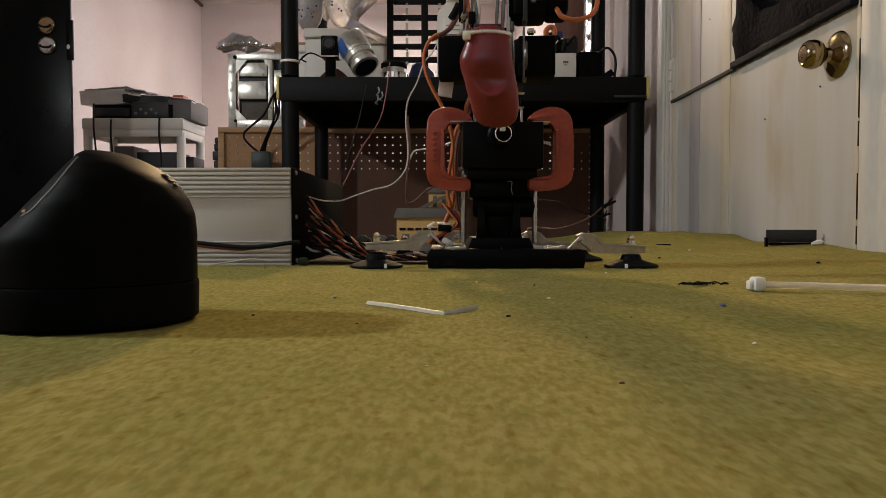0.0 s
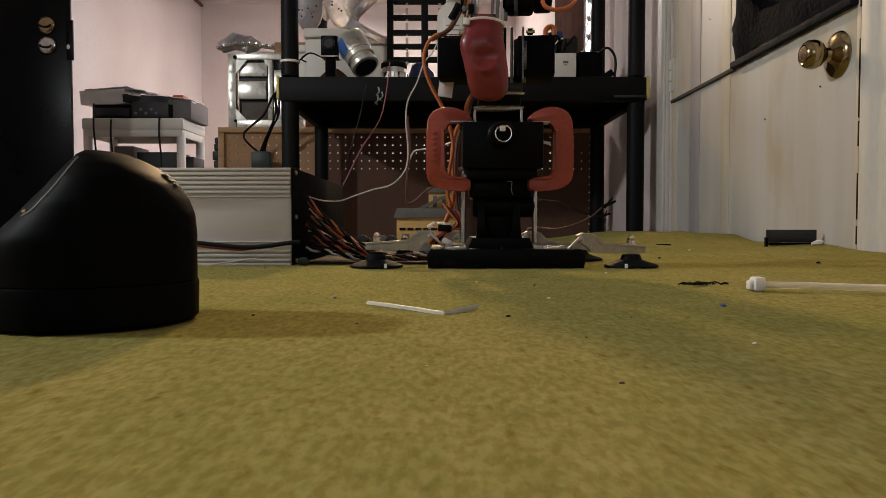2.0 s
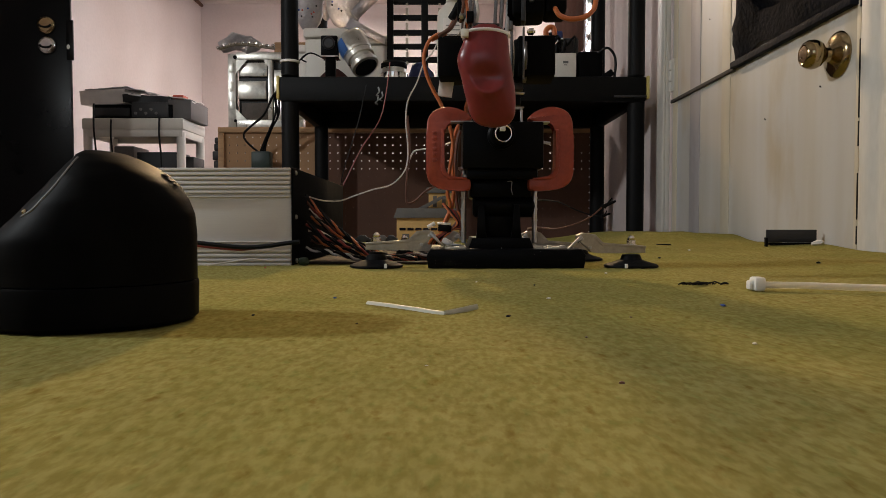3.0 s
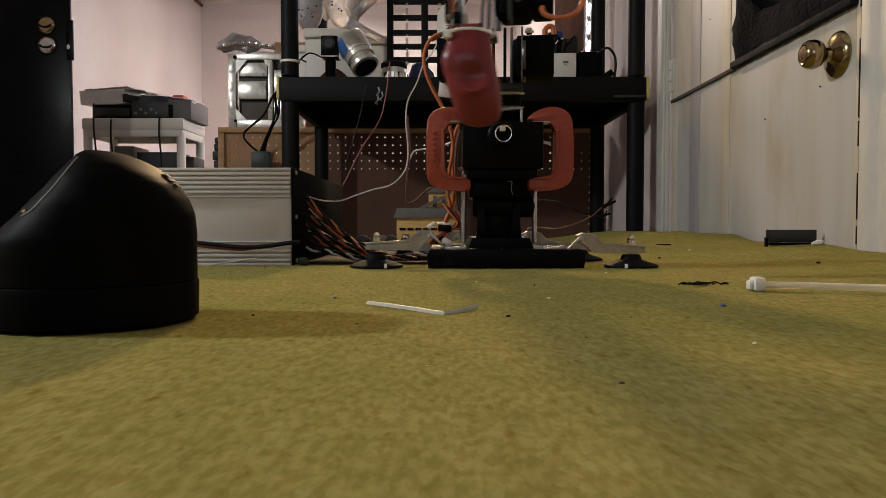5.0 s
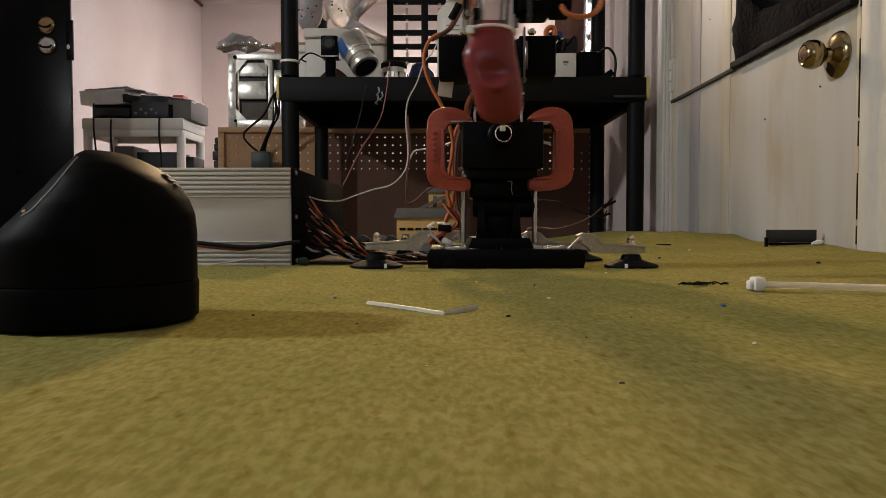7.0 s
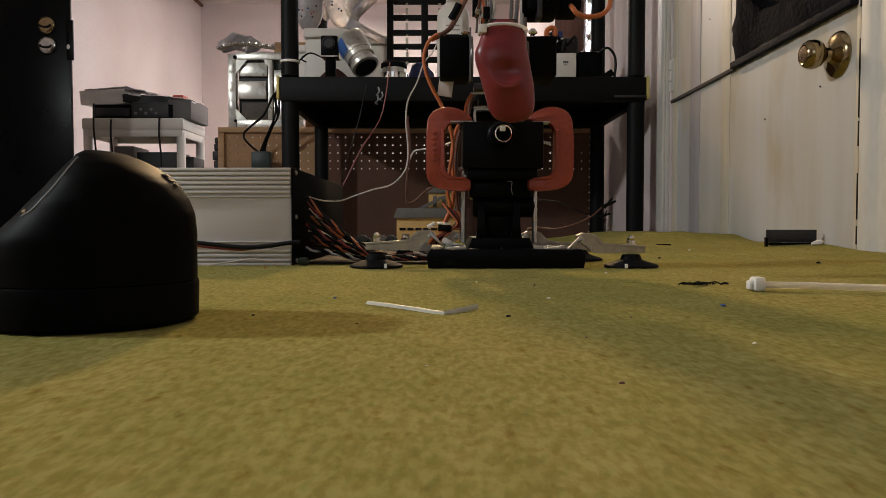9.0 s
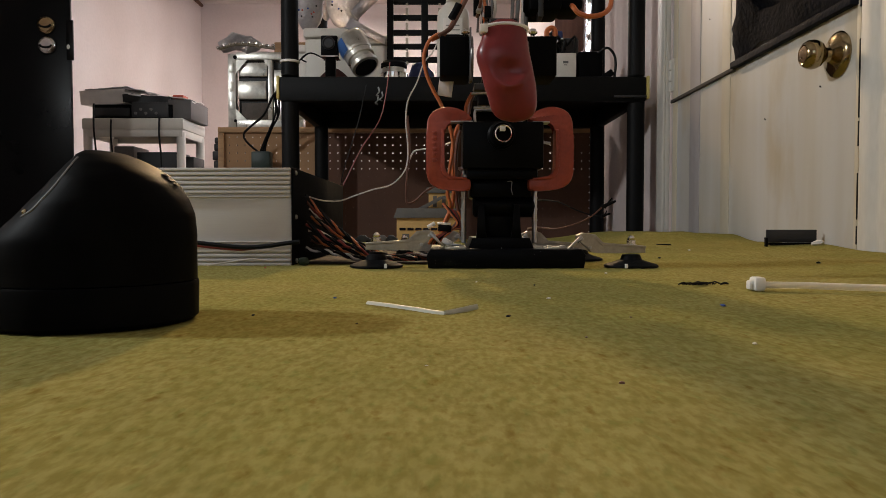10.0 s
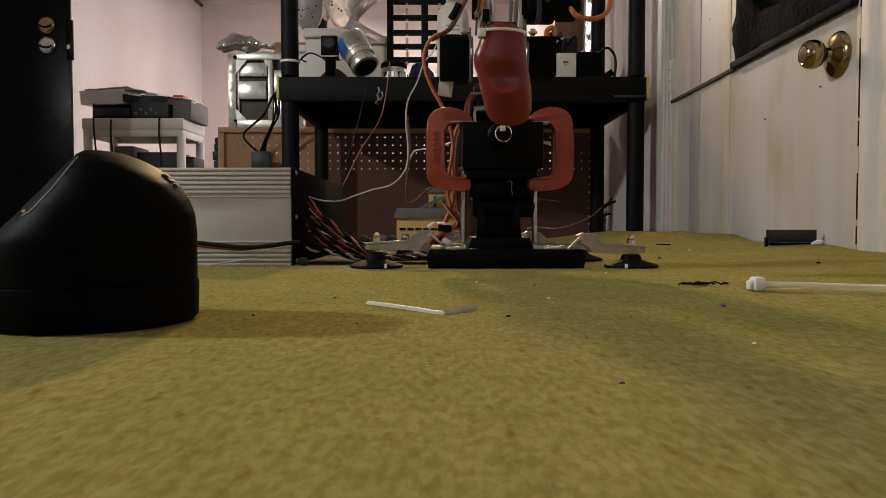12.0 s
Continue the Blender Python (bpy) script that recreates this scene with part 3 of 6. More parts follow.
for u in (820, 946):
    bm = bm_new()
    rod(bm, (((u - 784) * 0.000456), 0.5700, (0.2156 - (430) * 0.000456)), (((u - 784) * 0.000456), 0.5700, (0.2156 - (335) * 0.000456)), 0.0019)
    for v in (352, 372, 392, 412):
        rod(bm, (((u - 784) * 0.000456), 0.5700, (0.2156 - (v) * 0.000456)), (((u - 784) * 0.000456), 0.5700, (0.2156 - (v-3) * 0.000456)), 0.0023)
    part("threaded_rod", bm, STEEL, robot, "threaded steel rod")
# camera-like box clamped in the middle
bm = bm_new()
box(bm, (0.0152, D - 0.012, 0.0778), (0.0779, D + 0.035, 0.1138), 0.0015)
box(bm, (0.0188, D - 0.006, 0.0698), (0.0743, D + 0.033, 0.0778), 0.0015)
box(bm, (0.0134, D + 0.002, 0.1125), (0.0797, D + 0.030, 0.1151), 0.0006)
body = part("centre_box", bm, BLACK_PLASTIC, robot, "black plastic gear box")
bm = bm_new()
lens_m = Matrix(((1, 0, 0, 0.0451), (0, 0, -1, 0.548), (0, 1, 0, 0.1030), (0, 0, 0, 1)))
turned(bm, [(0.0110, -0.003), (0.0110, 0.003), (0.0095, 0.0045), (0.0090, 0.010), (0.0082, 0.0115), (0.0072, 0.0115), (0.0065, 0.006)], lens_m, 32)
lens = part("lens_tube", bm, BLACK_PLASTIC, body)
bm = bm_new()
ring_pts = [lens_m @ Vector((0.0060 * math.cos(a * math.pi / 12) + 0.0006, 0.0060 * math.sin(a * math.pi / 12), 0.0122)) for a in range(25)]
tube(bm, ring_pts, 0.0006, 6, 2)
part("ring", bm, CHROME, lens, "thin bright steel ring")
bm = bm_new()
box(bm, (0.0430, 0.5350, 0.1048), Vector((0.0472, 0.5350, 0.1086)) + Vector((0, 0.003, 0)), 0.0004)
part("clip", bm, NYLON, lens)
for u, v in ((822, 312), (945, 310)):
    x, zz = (u - 784) * 0.000448, 0.035 + (396 - v) * 0.000448
    nut = turned(bm_new(), [(0.0028, -0.0016), (0.0032, -0.001), (0.0032, 0.001), (0.0028, 0.0016)], pose(x, 0.562, zz), 6)
    part("nut", nut, DARK_STEEL, body, smooth=False)
for u0, u1, v in ((797, 836, 218), (940, 970, 219)):
    part("shim", box(bm_new(), ((u0 - 784) * 0.000448, 0.5535, 0.035 + (396 - v) * 0.000448 - 0.0006), ((u1 - 784) * 0.000448, 0.566, 0.035 + (396 - v) * 0.000448 + 0.0004), 0.0003), STEEL, body, "thin bright steel shim")
part("white_nub", rod(bm_new(), (0.0776, 0.5600, 0.0992), (0.0847, 0.5600, 0.0983), 0.0012), NYLON, body)
part("tag_tie", tube(bm_new(), [(0.0496, 0.5450, 0.0672), (0.0530, 0.5450, 0.0672), (0.0526, 0.5450, 0.0615), (0.0539, 0.5450, 0.0572)], 0.0003, 6), GREY_PLASTIC, robot, "cut pale tie end")
# open metal bracket above the box
bm = bm_new()
tube(bm, [(0.0256, 0.5650, 0.1149), (0.0252, 0.5650, 0.1203), (0.0256, 0.5650, 0.1243), (0.0278, 0.5650, 0.1252), (0.0431, 0.5650, 0.1252), (0.0588, 0.5650, 0.1261), (0.0620, 0.5650, 0.1257), (0.0624, 0.5650, 0.1203), (0.0629, 0.5650, 0.1149)], 0.0011, 8)
part("wire_bracket", bm, STEEL, robot, "bent bright steel bracket")
bm = bm_new()
box(bm, (0.0248, 0.572, 0.1282), (0.0653, 0.578, 0.1291), 0.0003)
box(bm, (0.0230, 0.572, 0.1395), (0.0657, 0.578, 0.1404), 0.0003)
part("deck_plate", bm, STEEL, robot)
bm = bm_new()
for u in (855, 882, 905):
    rod(bm, (((u - 784) * 0.000472), 0.5900, (0.2219 - (190) * 0.000472)), (((u - 784) * 0.000472), 0.5900, (0.2219 - (165) * 0.000472)), 0.0022, seg=10)
part("standoff", bm, OLD_BRASS, robot)
bm = bm_new()
box(bm, (0.0288, 0.585, 0.1325), (0.0642, 0.602, 0.1418), 0.001)
part("pan_servo", bm, BLACK_PLASTIC, robot)

# shoulder, which turns on the base
shoulder = part("shoulder", box(bm_new(), (0.0259-0.0466, -0.008, 0.1460), (0.0672-0.0466, 0.016, 0.1521), 0.001), DARK_GREY, robot, local=True)
OFF = Vector((-0.0466, -0.60, 0))


def at_shoulder(bm):
    bm.transform(Matrix.Translation(OFF))
    return bm


for u0, u1, name in ((778, 829, "servo"), (917, 981, "servo")):
    bm = bm_new()
    box(bm, (((u0 - 784) * 0.000468), 0.577, 0.1547), (((u1 - 784) * 0.000468), 0.615, 0.1869), 0.0015)
    if u0 < 800:
        box(bm, (0.0019, 0.583, 0.1869), (0.0210, 0.612, 0.1896), 0.001)
    else:
        turned(bm, [(0.0162, 0), (0.0175, 0.003), (0.0175, 0.008), (0.0160, 0.011)], Matrix(((0, 0, 1, 0.0594), (0, 1, 0, 0.594), (-1, 0, 0, 0.1708), (0, 0, 0, 1))), 28)
    part(name, at_shoulder(bm), SERVO, shoulder, "black servo motor", local=True)
for u, v0, v1 in ((832, 40, 142), (929, 52, 143)):
    bm = bm_new()
    turned(bm, [(0.0185, 0), (0.019, 0.0006), (0.019, 0.0018), (0.0185, 0.0024)], Matrix(((0, 0, 1, (u - 784) * 0.578 / 1250), (0, 1, 0, 0.592), (-1, 0, 0, 0.1710), (0, 0, 0, 1))), 32)
    part("horn_disc", at_shoulder(bm), DARK_STEEL, shoulder, "steel servo disc", local=True)
    bm = bm_new()
    x = (u - 784) * 0.574 / 1250
    box(bm, (x - 0.0008, 0.574, 0.1506), (x + 0.0008, 0.588, 0.1930), 0.0004)
    part("side_plate", at_shoulder(bm), DARK_STEEL, shoulder, local=True)
for u in (822, 940):
    bm = bm_new()
    rod(bm, (((u-4 - 784) * 0.000460), 0.5750, (0.2172 - (61) * 0.000460)), (((u+6 - 784) * 0.000460), 0.5750, (0.2172 - (61) * 0.000460)), 0.0028, seg=10)
    rod(bm, (((u-6 - 784) * 0.000460), 0.5750, (0.2172 - (61) * 0.000460)), (((u+9 - 784) * 0.000460), 0.5750, (0.2172 - (61) * 0.000460)), 0.0014, seg=8)
    part("bolt", at_shoulder(bm), CHROME, shoulder, local=True)
part("lead", at_shoulder(tube(bm_new(), [(0.0852, 0.5850, 0.1878), (0.0852, 0.5850, 0.1924), (0.0880, 0.5850, 0.1951), (0.0912, 0.5850, 0.1942), (0.0922, 0.5850, 0.1887)], 0.0022, 8)), WIRE_ORANGE, shoulder, "orange servo lead", local=True)
bm = bm_new()
slab(bm, [(-0.0048, 0.1436), (0.0072, 0.1417), (0.0096, 0.1578), (-0.0029, 0.1578)], 0.003, Matrix.Translation((0, 0.60, 0)), 0.0004)
tag = part("paper_tag", at_shoulder(bm), PAPER, shoulder, "white paper tag", local=True)
for u in (852, 870, 890, 902):
    bm = bm_new()
    box(bm, (((u - 784) * 0.000480), 0.598, 0.1483), (((u+5 - 784) * 0.000480), 0.604, 0.1992), 0.0005)
    part("upright", at_shoulder(bm), SERVO if u < 895 else DARK_STEEL, shoulder, local=True)

# forearm, which carries the red paddle; its origin is the tie round the paddle
K = 0.00036
forearm = part("forearm", box(bm_new(), (-22 * K, 0.018, 4 * K), (40 * K, 0.030, 16 * K), 0.001), DARK_GREY, robot, local=True)
for x0, x1, y0 in ((12, 18, 0.006), (22, 29, 0.010), (33, 40, 0.014), (-24, -18, 0.006), (-33, -28, 0.010), (-46, -42, 0.014)):
    bm = bm_new()
    slab(bm, [(x0 * K, 8 * K), (x1 * K, 8 * K), ((x1 + 9) * K, 190 * K), ((x0 + 9) * K, 190 * K)], 0.003, Matrix.Translation((0, y0, 0)), 0.0004)
    part("link_bar", bm, DARK_STEEL if x0 != 33 else STEEL, forearm, "long steel link bar", local=True)
bm = bm_new()
box(bm, (46 * K, 0.004, 38 * K), (104 * K, 0.034, 122 * K), 0.003)
turned(bm, [(0.0085, 0), (0.0098, 0.002), (0.0098, 0.008), (0.0085, 0.010)], Matrix(((0, 0, 1, 38 * K), (0, 1, 0, 0.019), (-1, 0, 0, 62 * K), (0, 0, 0, 1))), 28)
box(bm, (104 * K, 0.006, 42 * K), (142 * K, 0.032, 112 * K), 0.002)
part("wrist_servo", bm, SERVO, forearm, "black servo motor", local=True)
bm = bm_new()
slab(bm, [(62 * K, 26 * K), (68 * K, 24 * K), (70 * K, 26 * K), (70 * K, 130 * K), (62 * K, 130 * K)], 0.012, Matrix.Translation((0, 0.002, 0)), 0.0004)
part("servo_plate", bm, DARK_GREY, forearm, local=True)
part("bolt", rod(bm_new(), (80 * K, 0.0035, 60 * K), (80 * K, -0.001, 60 * K), 0.0018, seg=10), DARK_STEEL, forearm, local=True)
part("lead", tube(bm_new(), [(122 * K, 0.008, 50 * K), (122 * K, -0.001, 38 * K), (128 * K, -0.003, 28 * K), (144 * K, -0.003, 22 * K), (164 * K, -0.002, 24 * K),
                             (180 * K, 0, 33 * K), (190 * K, 0.004, 50 * K), (188 * K, 0.008, 74 * K), (146 * K, 0.012, 96 * K)], 0.0016, 8), WIRE_ORANGE, forearm, "orange servo lead loop", local=True)
for x0, x1 in ((-40, -36), (-28, -22)):
    part("steel_wire", tube(bm_new(), [(x0 * K, 0.004, -6 * K), ((x0 + 2) * K, 0.006, 20 * K), (x1 * K, 0.010, 60 * K), (x1 * K, 0.010, 140 * K)], 0.0009, 6), CHROME, forearm, local=True)
bm = bm_new()
rod(bm, (-34 * K, 0.004, 30 * K), (-26 * K, 0.012, 30 * K), 0.0016, seg=10)
rod(bm, (-44 * K, 0.006, 36 * K), (-38 * K, 0.010, 52 * K), 0.0018, seg=10)
part("joint_ball", bm, STEEL, forearm, local=True)

for x0, x1, z0, z1, y0 in ((-52, -40, 34, 120, 0.010), (-34, -22, 24, 44, 0.002), (40, 48, 20, 60, 0.016)):
    part("link_plate", box(bm_new(), (x0 * K, y0, z0 * K), (x1 * K, y0 + 0.004, z1 * K), 0.0005), BLACK_PLASTIC if x0 < -30 else DARK_STEEL, forearm, local=True)
for x, z, m in ((-46, 30, WIRE_BROWN), (-20, 16, WIRE_WHITE), (-38, 12, WIRE_ORANGE)):
    part("wire_loop", tube(bm_new(), [(x * K, 0.010, z * K), ((x + 6) * K, 0.004, (z + 26) * K), ((x + 3) * K, 0.006, (z + 60) * K), ((x + 14) * K, 0.010, (z + 120) * K)], 0.0010, 6), m, forearm, local=True)

# the red paddle: lofted rings of height, middle, half width, front and back depth
RINGS = [(0.0060, 0.0005, 0.0060, 0.0040, 0.004), (0.0030, 0.0005, 0.0105, 0.0058, 0.006), (-0.0020, 0.0004, 0.0135, 0.0072, 0.007),
         (-0.0070, 0.0000, 0.0148, 0.0084, 0.008), (-0.0115, -0.0006, 0.0160, 0.0095, 0.009), (-0.0155, -0.0006, 0.0168, 0.0101, 0.009), (-0.0210, 0.0004, 0.0170, 0.0103, 0.009),
         (-0.0270, 0.0020, 0.0166, 0.0103, 0.009), (-0.0330, 0.0034, 0.0164, 0.0101, 0.009), (-0.0380, 0.0044, 0.0160, 0.0095, 0.009),
         (-0.0440, 0.0055, 0.0152, 0.0082, 0.008), (-0.0490, 0.0060, 0.0144, 0.0069, 0.007), (-0.0535, 0.0064, 0.0120, 0.0052, 0.006),
         (-0.0562, 0.0066, 0.0082, 0.0034, 0.004), (-0.0576, 0.0066, 0.0020, 0.0012, 0.0015)]


def loft(bm, rings, seg=80, steps=7):
    fine = []
    for i in range(len(rings) - 1):
        for k in range(steps):
            t = k / steps
            p = [rings[min(max(i + o, 0), len(rings) - 1)] for o in (-1, 0, 1, 2)]
            fine.append([0.5 * (2 * p[1][j] + (p[2][j] - p[0][j]) * t + (2 * p[0][j] - 5 * p[1][j] + 4 * p[2][j] - p[3][j]) * t * t
                                + (3 * p[1][j] - p[0][j] - 3 * p[2][j] + p[3][j]) * t ** 3) for j in range(5)])
    fine.append(list(rings[-1]))
    loops = []
    for z, mid, half, front, back in fine:
        ring = []
        for s in range(seg):
            a = 2 * math.pi * s / seg
            c, d = math.cos(a), math.sin(a)
            x = mid + half * math.copysign(abs(c) ** 0.8, c)
            y = -(front if d > 0 else back) * math.copysign(abs(d) ** 0.8, d)
            if d > 0:
                # a thumb hollow with a raised crescent under it
                rx, rz = (x - 0.0022) / 0.0085, (z + 0.0270) / 0.0062
                y += 0.0032 * math.exp(-(rx * rx + rz * rz))
                cz = z + 0.0372 - 0.0052 * ((x - 0.003) / 0.009) ** 2
                y -= 0.0024 * math.exp(-((x - 0.003) / 0.009) ** 2 - (cz / 0.0023) ** 2)
            ring.append(bm.verts.new((x, y, z)))
        loops.append(ring)
    for a, b in zip(loops, loops[1:]):
        for s in range(seg):
            bm.faces.new((a[s], a[(s + 1) % seg], b[(s + 1) % seg], b[s]))
    bm.faces.new(loops[0])
    bm.faces.new(loops[-1][::-1])
    return bm


paddle = part("paddle", loft(bm_new(), RINGS), RED, robot, "dark red rubber paddle with a thumb hollow", local=True)
bm = bm_new()
tie_pts = [(0.0148 * math.cos(a * math.pi / 14) + 0.0002, -0.0098 * math.sin(a * math.pi / 14) + 0.0, -0.0005 + 0.0022 * math.sin(a * math.pi / 14)) for a in range(29)]
tube(bm, tie_pts, 0.0010, 6, 2, 0.6)
tie = part("cable_tie", bm, NYLON, paddle, "white nylon cable tie", local=True)
bm = bm_new()
box(bm, (-0.0155, -0.0075, -0.0030), (-0.0105, -0.0030, 0.0022), 0.0006)
part("tie_head", bm, NYLON, tie, local=True)
bm = bm_new()
box(bm, (-0.0085, -0.0025, 0.0050), (0.0085, 0.0030, 0.0068), 0.0006)
part("paddle_plate", bm, DARK_GREY, paddle, local=True)

# ---------------------------------------------------------------- orange clamps
def c_clamp(sign):
    """A small clamp: a C-shaped casting with a flange, a screw and its pad."""
    s_ = 0.000448
    z0, z1 = 0.0597, 0.1255
    at = lambda u: (u - 784) * s_ if sign < 0 else (983 - u) * s_
    c = thing("c_clamp", (at(795), 0.565, z0), "small orange enamelled C-clamp gripping the robot's base", "clamp", "orange clamps")
    beak = [(836, 213), (826, 203), (812, 196), (795, 192), (780, 193), (767, 199), (759, 209), (755, 224), (754, 300), (756, 316), (763, 328), (778, 335), (800, 338),
            (829, 339), (833, 335), (833, 320), (828, 316), (800, 316), (790, 312), (785, 304), (784, 292), (785, 230), (789, 221), (797, 217), (815, 217), (829, 217)]
    o = [(at(u), 0.035 + (396 - v) * s_) for u, v in beak]
    o = [q for a, b in zip(o, o[1:] + o[:1]) for q in ((a[0] * 0.75 + b[0] * 0.25, a[1] * 0.75 + b[1] * 0.25), (a[0] * 0.25 + b[0] * 0.75, a[1] * 0.25 + b[1] * 0.75))]
    bm = bm_new()
    slab(bm, o if sign < 0 else o[::-1], 0.012, Matrix.Translation((0, 0.555, 0)), 0.0016)
    frame_part = part("clamp_frame", bm, ORANGE, c)
    xm = at(769)
    flange = [(787, 232), (781, 232), (780, 296), (783, 309), (792, 318), (826, 320), (826, 316), (794, 313), (788, 305), (787, 296)]
    bm = bm_new()
    o = [(at(u), 0.035 + (396 - v) * s_) for u, v in flange]
    slab(bm, o if sign < 0 else o[::-1], 0.015, Matrix.Translation((0, 0.5535, 0)), 0.0005)
    part("flange", bm, ORANGE, frame_part)
    if sign < 0:
        bm = bm_new()
        for k in range(6):
            zz = z0 + 0.024 + k * 0.0042
            box(bm, (xm - 0.0019, 0.5544, zz), (xm + 0.0019, 0.5556, zz + 0.0024), 0.0003)
        part("cast_mark", bm, ORANGE, frame_part, "raised cast marks")
    xs = at(820)
    bm = bm_new()
    rod(bm, (xs, 0.5615, z0 + 0.0095), (xs, 0.5615, z0 + 0.0175), 0.0022, seg=12)
    part("screw", bm, STEEL, c)
    part("pad", turned(bm_new(), [(0.003, 0), (0.0042, 0.001), (0.0042, 0.0025), (0.003, 0.003)], pose(xs, 0.5615, z0 + 0.0172), 16), STEEL, c)
    return c


c_clamp(-1)
c_clamp(1)

# ---------------------------------------------------------------- hold-down arms with suction feet
def hold_down(sign, y, u_arm, u_cup, top):
    """A pressed metal arm from the base plate to a bolt with a rubber suction foot."""
    f = y / 1250
    xa, xc = (u_arm - 784) * f, (u_cup - 784) * f
    h = thing("hold_down_arm", (xc, y, 0.0), "cast metal hold-down arm with a black suction foot", "clamp", "hold-down arms")
    at = lambda du, dv: (xa - sign * du * f, top - dv * f)
    side = [(0, 0), (0, 10), (40, 11), (84, 11), (96, 9), (103, -1), (111, -6), (119, -13), (121, -20), (110, -23), (90, -20), (84, -13), (77, -5)]
    cap = [(0, -2), (0, 1), (77, -3), (84, -11), (91, -18), (110, -21), (119, -18), (119, -21), (110, -25), (89, -22), (82, -15), (75, -7)]
    for name, o, y0, d in (("arm", side, -0.0045, 0.009), ("arm_edge", cap, -0.0062, 0.0124)):
        o = [at(*q) for q in o]
        part(name, slab(bm_new(), o if sign > 0 else o[::-1], d, Matrix.Translation((0, y + y0, 0)), 0.0003), ALLOY, h, smooth=False)
    for du, dv in ((113, -14), (98, 1)):
        (x, zz) = at(du, dv)
        part("rivet", rod(bm_new(), (x, y - 0.0066, zz), (x, y + 0.0066, zz), 0.0014, seg=10), STEEL, h)
    o = [at(*q) for q in ((115, -21), (112, -17), (134, 4), (139, 4))]
    part("link", slab(bm_new(), o if sign > 0 else o[::-1], 0.005, Matrix.Translation((0, y - 0.0080, 0)), 0.0003), STEEL, h)
    (x0, _), (x1, _) = at(139, 0), at(175, 0)
    foot = bm_new()
    box(foot, (min(x0, x1), y - 0.008, 0.0150), (max(x0, x1), y + 0.012, 0.0166), 0.0004)
    for t_ in (0.2, 0.85):
        turned(foot, [(0.0026, 0), (0.0026, 0.0008), (0.0014, 0.0016)], pose(x0 + (x1 - x0) * t_, y - 0.004, 0.0165), 12)
    part("mounting_foot", foot, STEEL, h)
    bm = bm_new()
    turned(bm, [(0.0045, top), (0.0045, top + 0.0018), (0.0036, top + 0.002), (0.0036, top + 0.005), (0.0028, top + 0.0054), (0.0030, top + 0.0068), (0.0018, top + 0.0086), (0.0005, top + 0.009)], pose(xc, y, 0), 8)
    part("bolt", bm, CHROME, h)
    part("stem", rod(bm_new(), (xc, y, 0.008), (xc, y, max(0.0095, top - 14 * f)), 0.0055), RUBBER, h)
    bm = bm_new()
    turned(bm, [(0.0200, 0.0004), (0.0212, 0.001), (0.0210, 0.0022), (0.0192, 0.0032), (0.0125, 0.0052), (0.0085, 0.0066), (0.0070, 0.0105), (0.004, 0.011)], pose(xc, y, 0), 36)
    cup = part("suction_cup", bm, RUBBER, h, "black rubber suction cup")
    part("pull_tab", box(bm_new(), (xc - sign * 0.009 - 0.001, y - 0.0225, 0.0008), (xc - sign * 0.009 + 0.001, y - 0.0195, 0.0042), 0.0004), NYLON, cup)
    return h


hold_down(1, 0.560, 1140, 1117, 0.0166)
hold_down(-1, 0.560, 648, 666, 0.0190)
hold_down(1, 0.665, 1044, 1026, 0.0150)
hold_down(-1, 0.665, 694, 716, 0.0150)

# ---------------------------------------------------------------- wires of the arm
wire("servo_lead", [(0.0029, 0.6000, 0.1926), (-0.0038, 0.6000, 0.1941), (-0.0105, 0.6000, 0.1898), (-0.0143, 0.6000, 0.1832), (-0.0162, 0.6000, 0.1733), (-0.0133, 0.6000, 0.1592), (-0.0076, 0.6000, 0.1464), (-0.0010, 0.6000, 0.1341), (0.0057, 0.6000, 0.1166), (0.0086, 0.6000, 0.0999), (0.0057, 0.6000, 0.0809), (0.0038, 0.6000, 0.0618), (0.0062, 0.6000, 0.0484), (0.0000, 0.6000, 0.0340), (-0.0038, 0.6000, 0.0283)], 0.0016, WIRE_ORANGE, "orange servo lead looping down the robot arm", "wire", "servo leads")
wire("servo_lead", [(0.0250, 0.6050, 0.1459), (0.0202, 0.6050, 0.1364), (0.0183, 0.6050, 0.1268), (0.0116, 0.6050, 0.1149), (0.0077, 0.6050, 0.0957), (0.0092, 0.6050, 0.0668), (0.0077, 0.6050, 0.0500), (0.0029, 0.6050, 0.0369), (-0.0010, 0.6050, 0.0273)], 0.0017, WIRE_ORANGE, "orange servo lead down the robot arm", "wire", "servo leads")
wire("servo_lead", [(0.0281, 0.6100, 0.1492), (0.0237, 0.6100, 0.1396), (0.0213, 0.6100, 0.1276), (0.0136, 0.6100, 0.1107), (0.0107, 0.6100, 0.0865), (0.0117, 0.6100, 0.0574), (0.0137, 0.6100, 0.0404), (0.0078, 0.6100, 0.0306), (-0.0029, 0.6100, 0.0233)], 0.0017, WIRE_BROWN, "brown servo lead down the robot arm", "wire", "servo leads")
wire("servo_lead", [(-0.0038, 0.5970, 0.1919), (0.0052, 0.5970, 0.1975), (0.0104, 0.5970, 0.2050), (0.0161, 0.5970, 0.2162), (0.0241, 0.5970, 0.2311)], 0.0019, WIRE_BROWN, "brown servo lead rising to the wrist", "wire", "servo leads")
wire("servo_lead", [(-0.0096, 0.6030, 0.1897), (0.0029, 0.6030, 0.1972), (0.0095, 0.6030, 0.2076), (0.0143, 0.6030, 0.2170), (0.0210, 0.6030, 0.2340)], 0.0014, WIRE_ORANGE, "orange servo lead rising to the wrist", "wire", "servo leads")
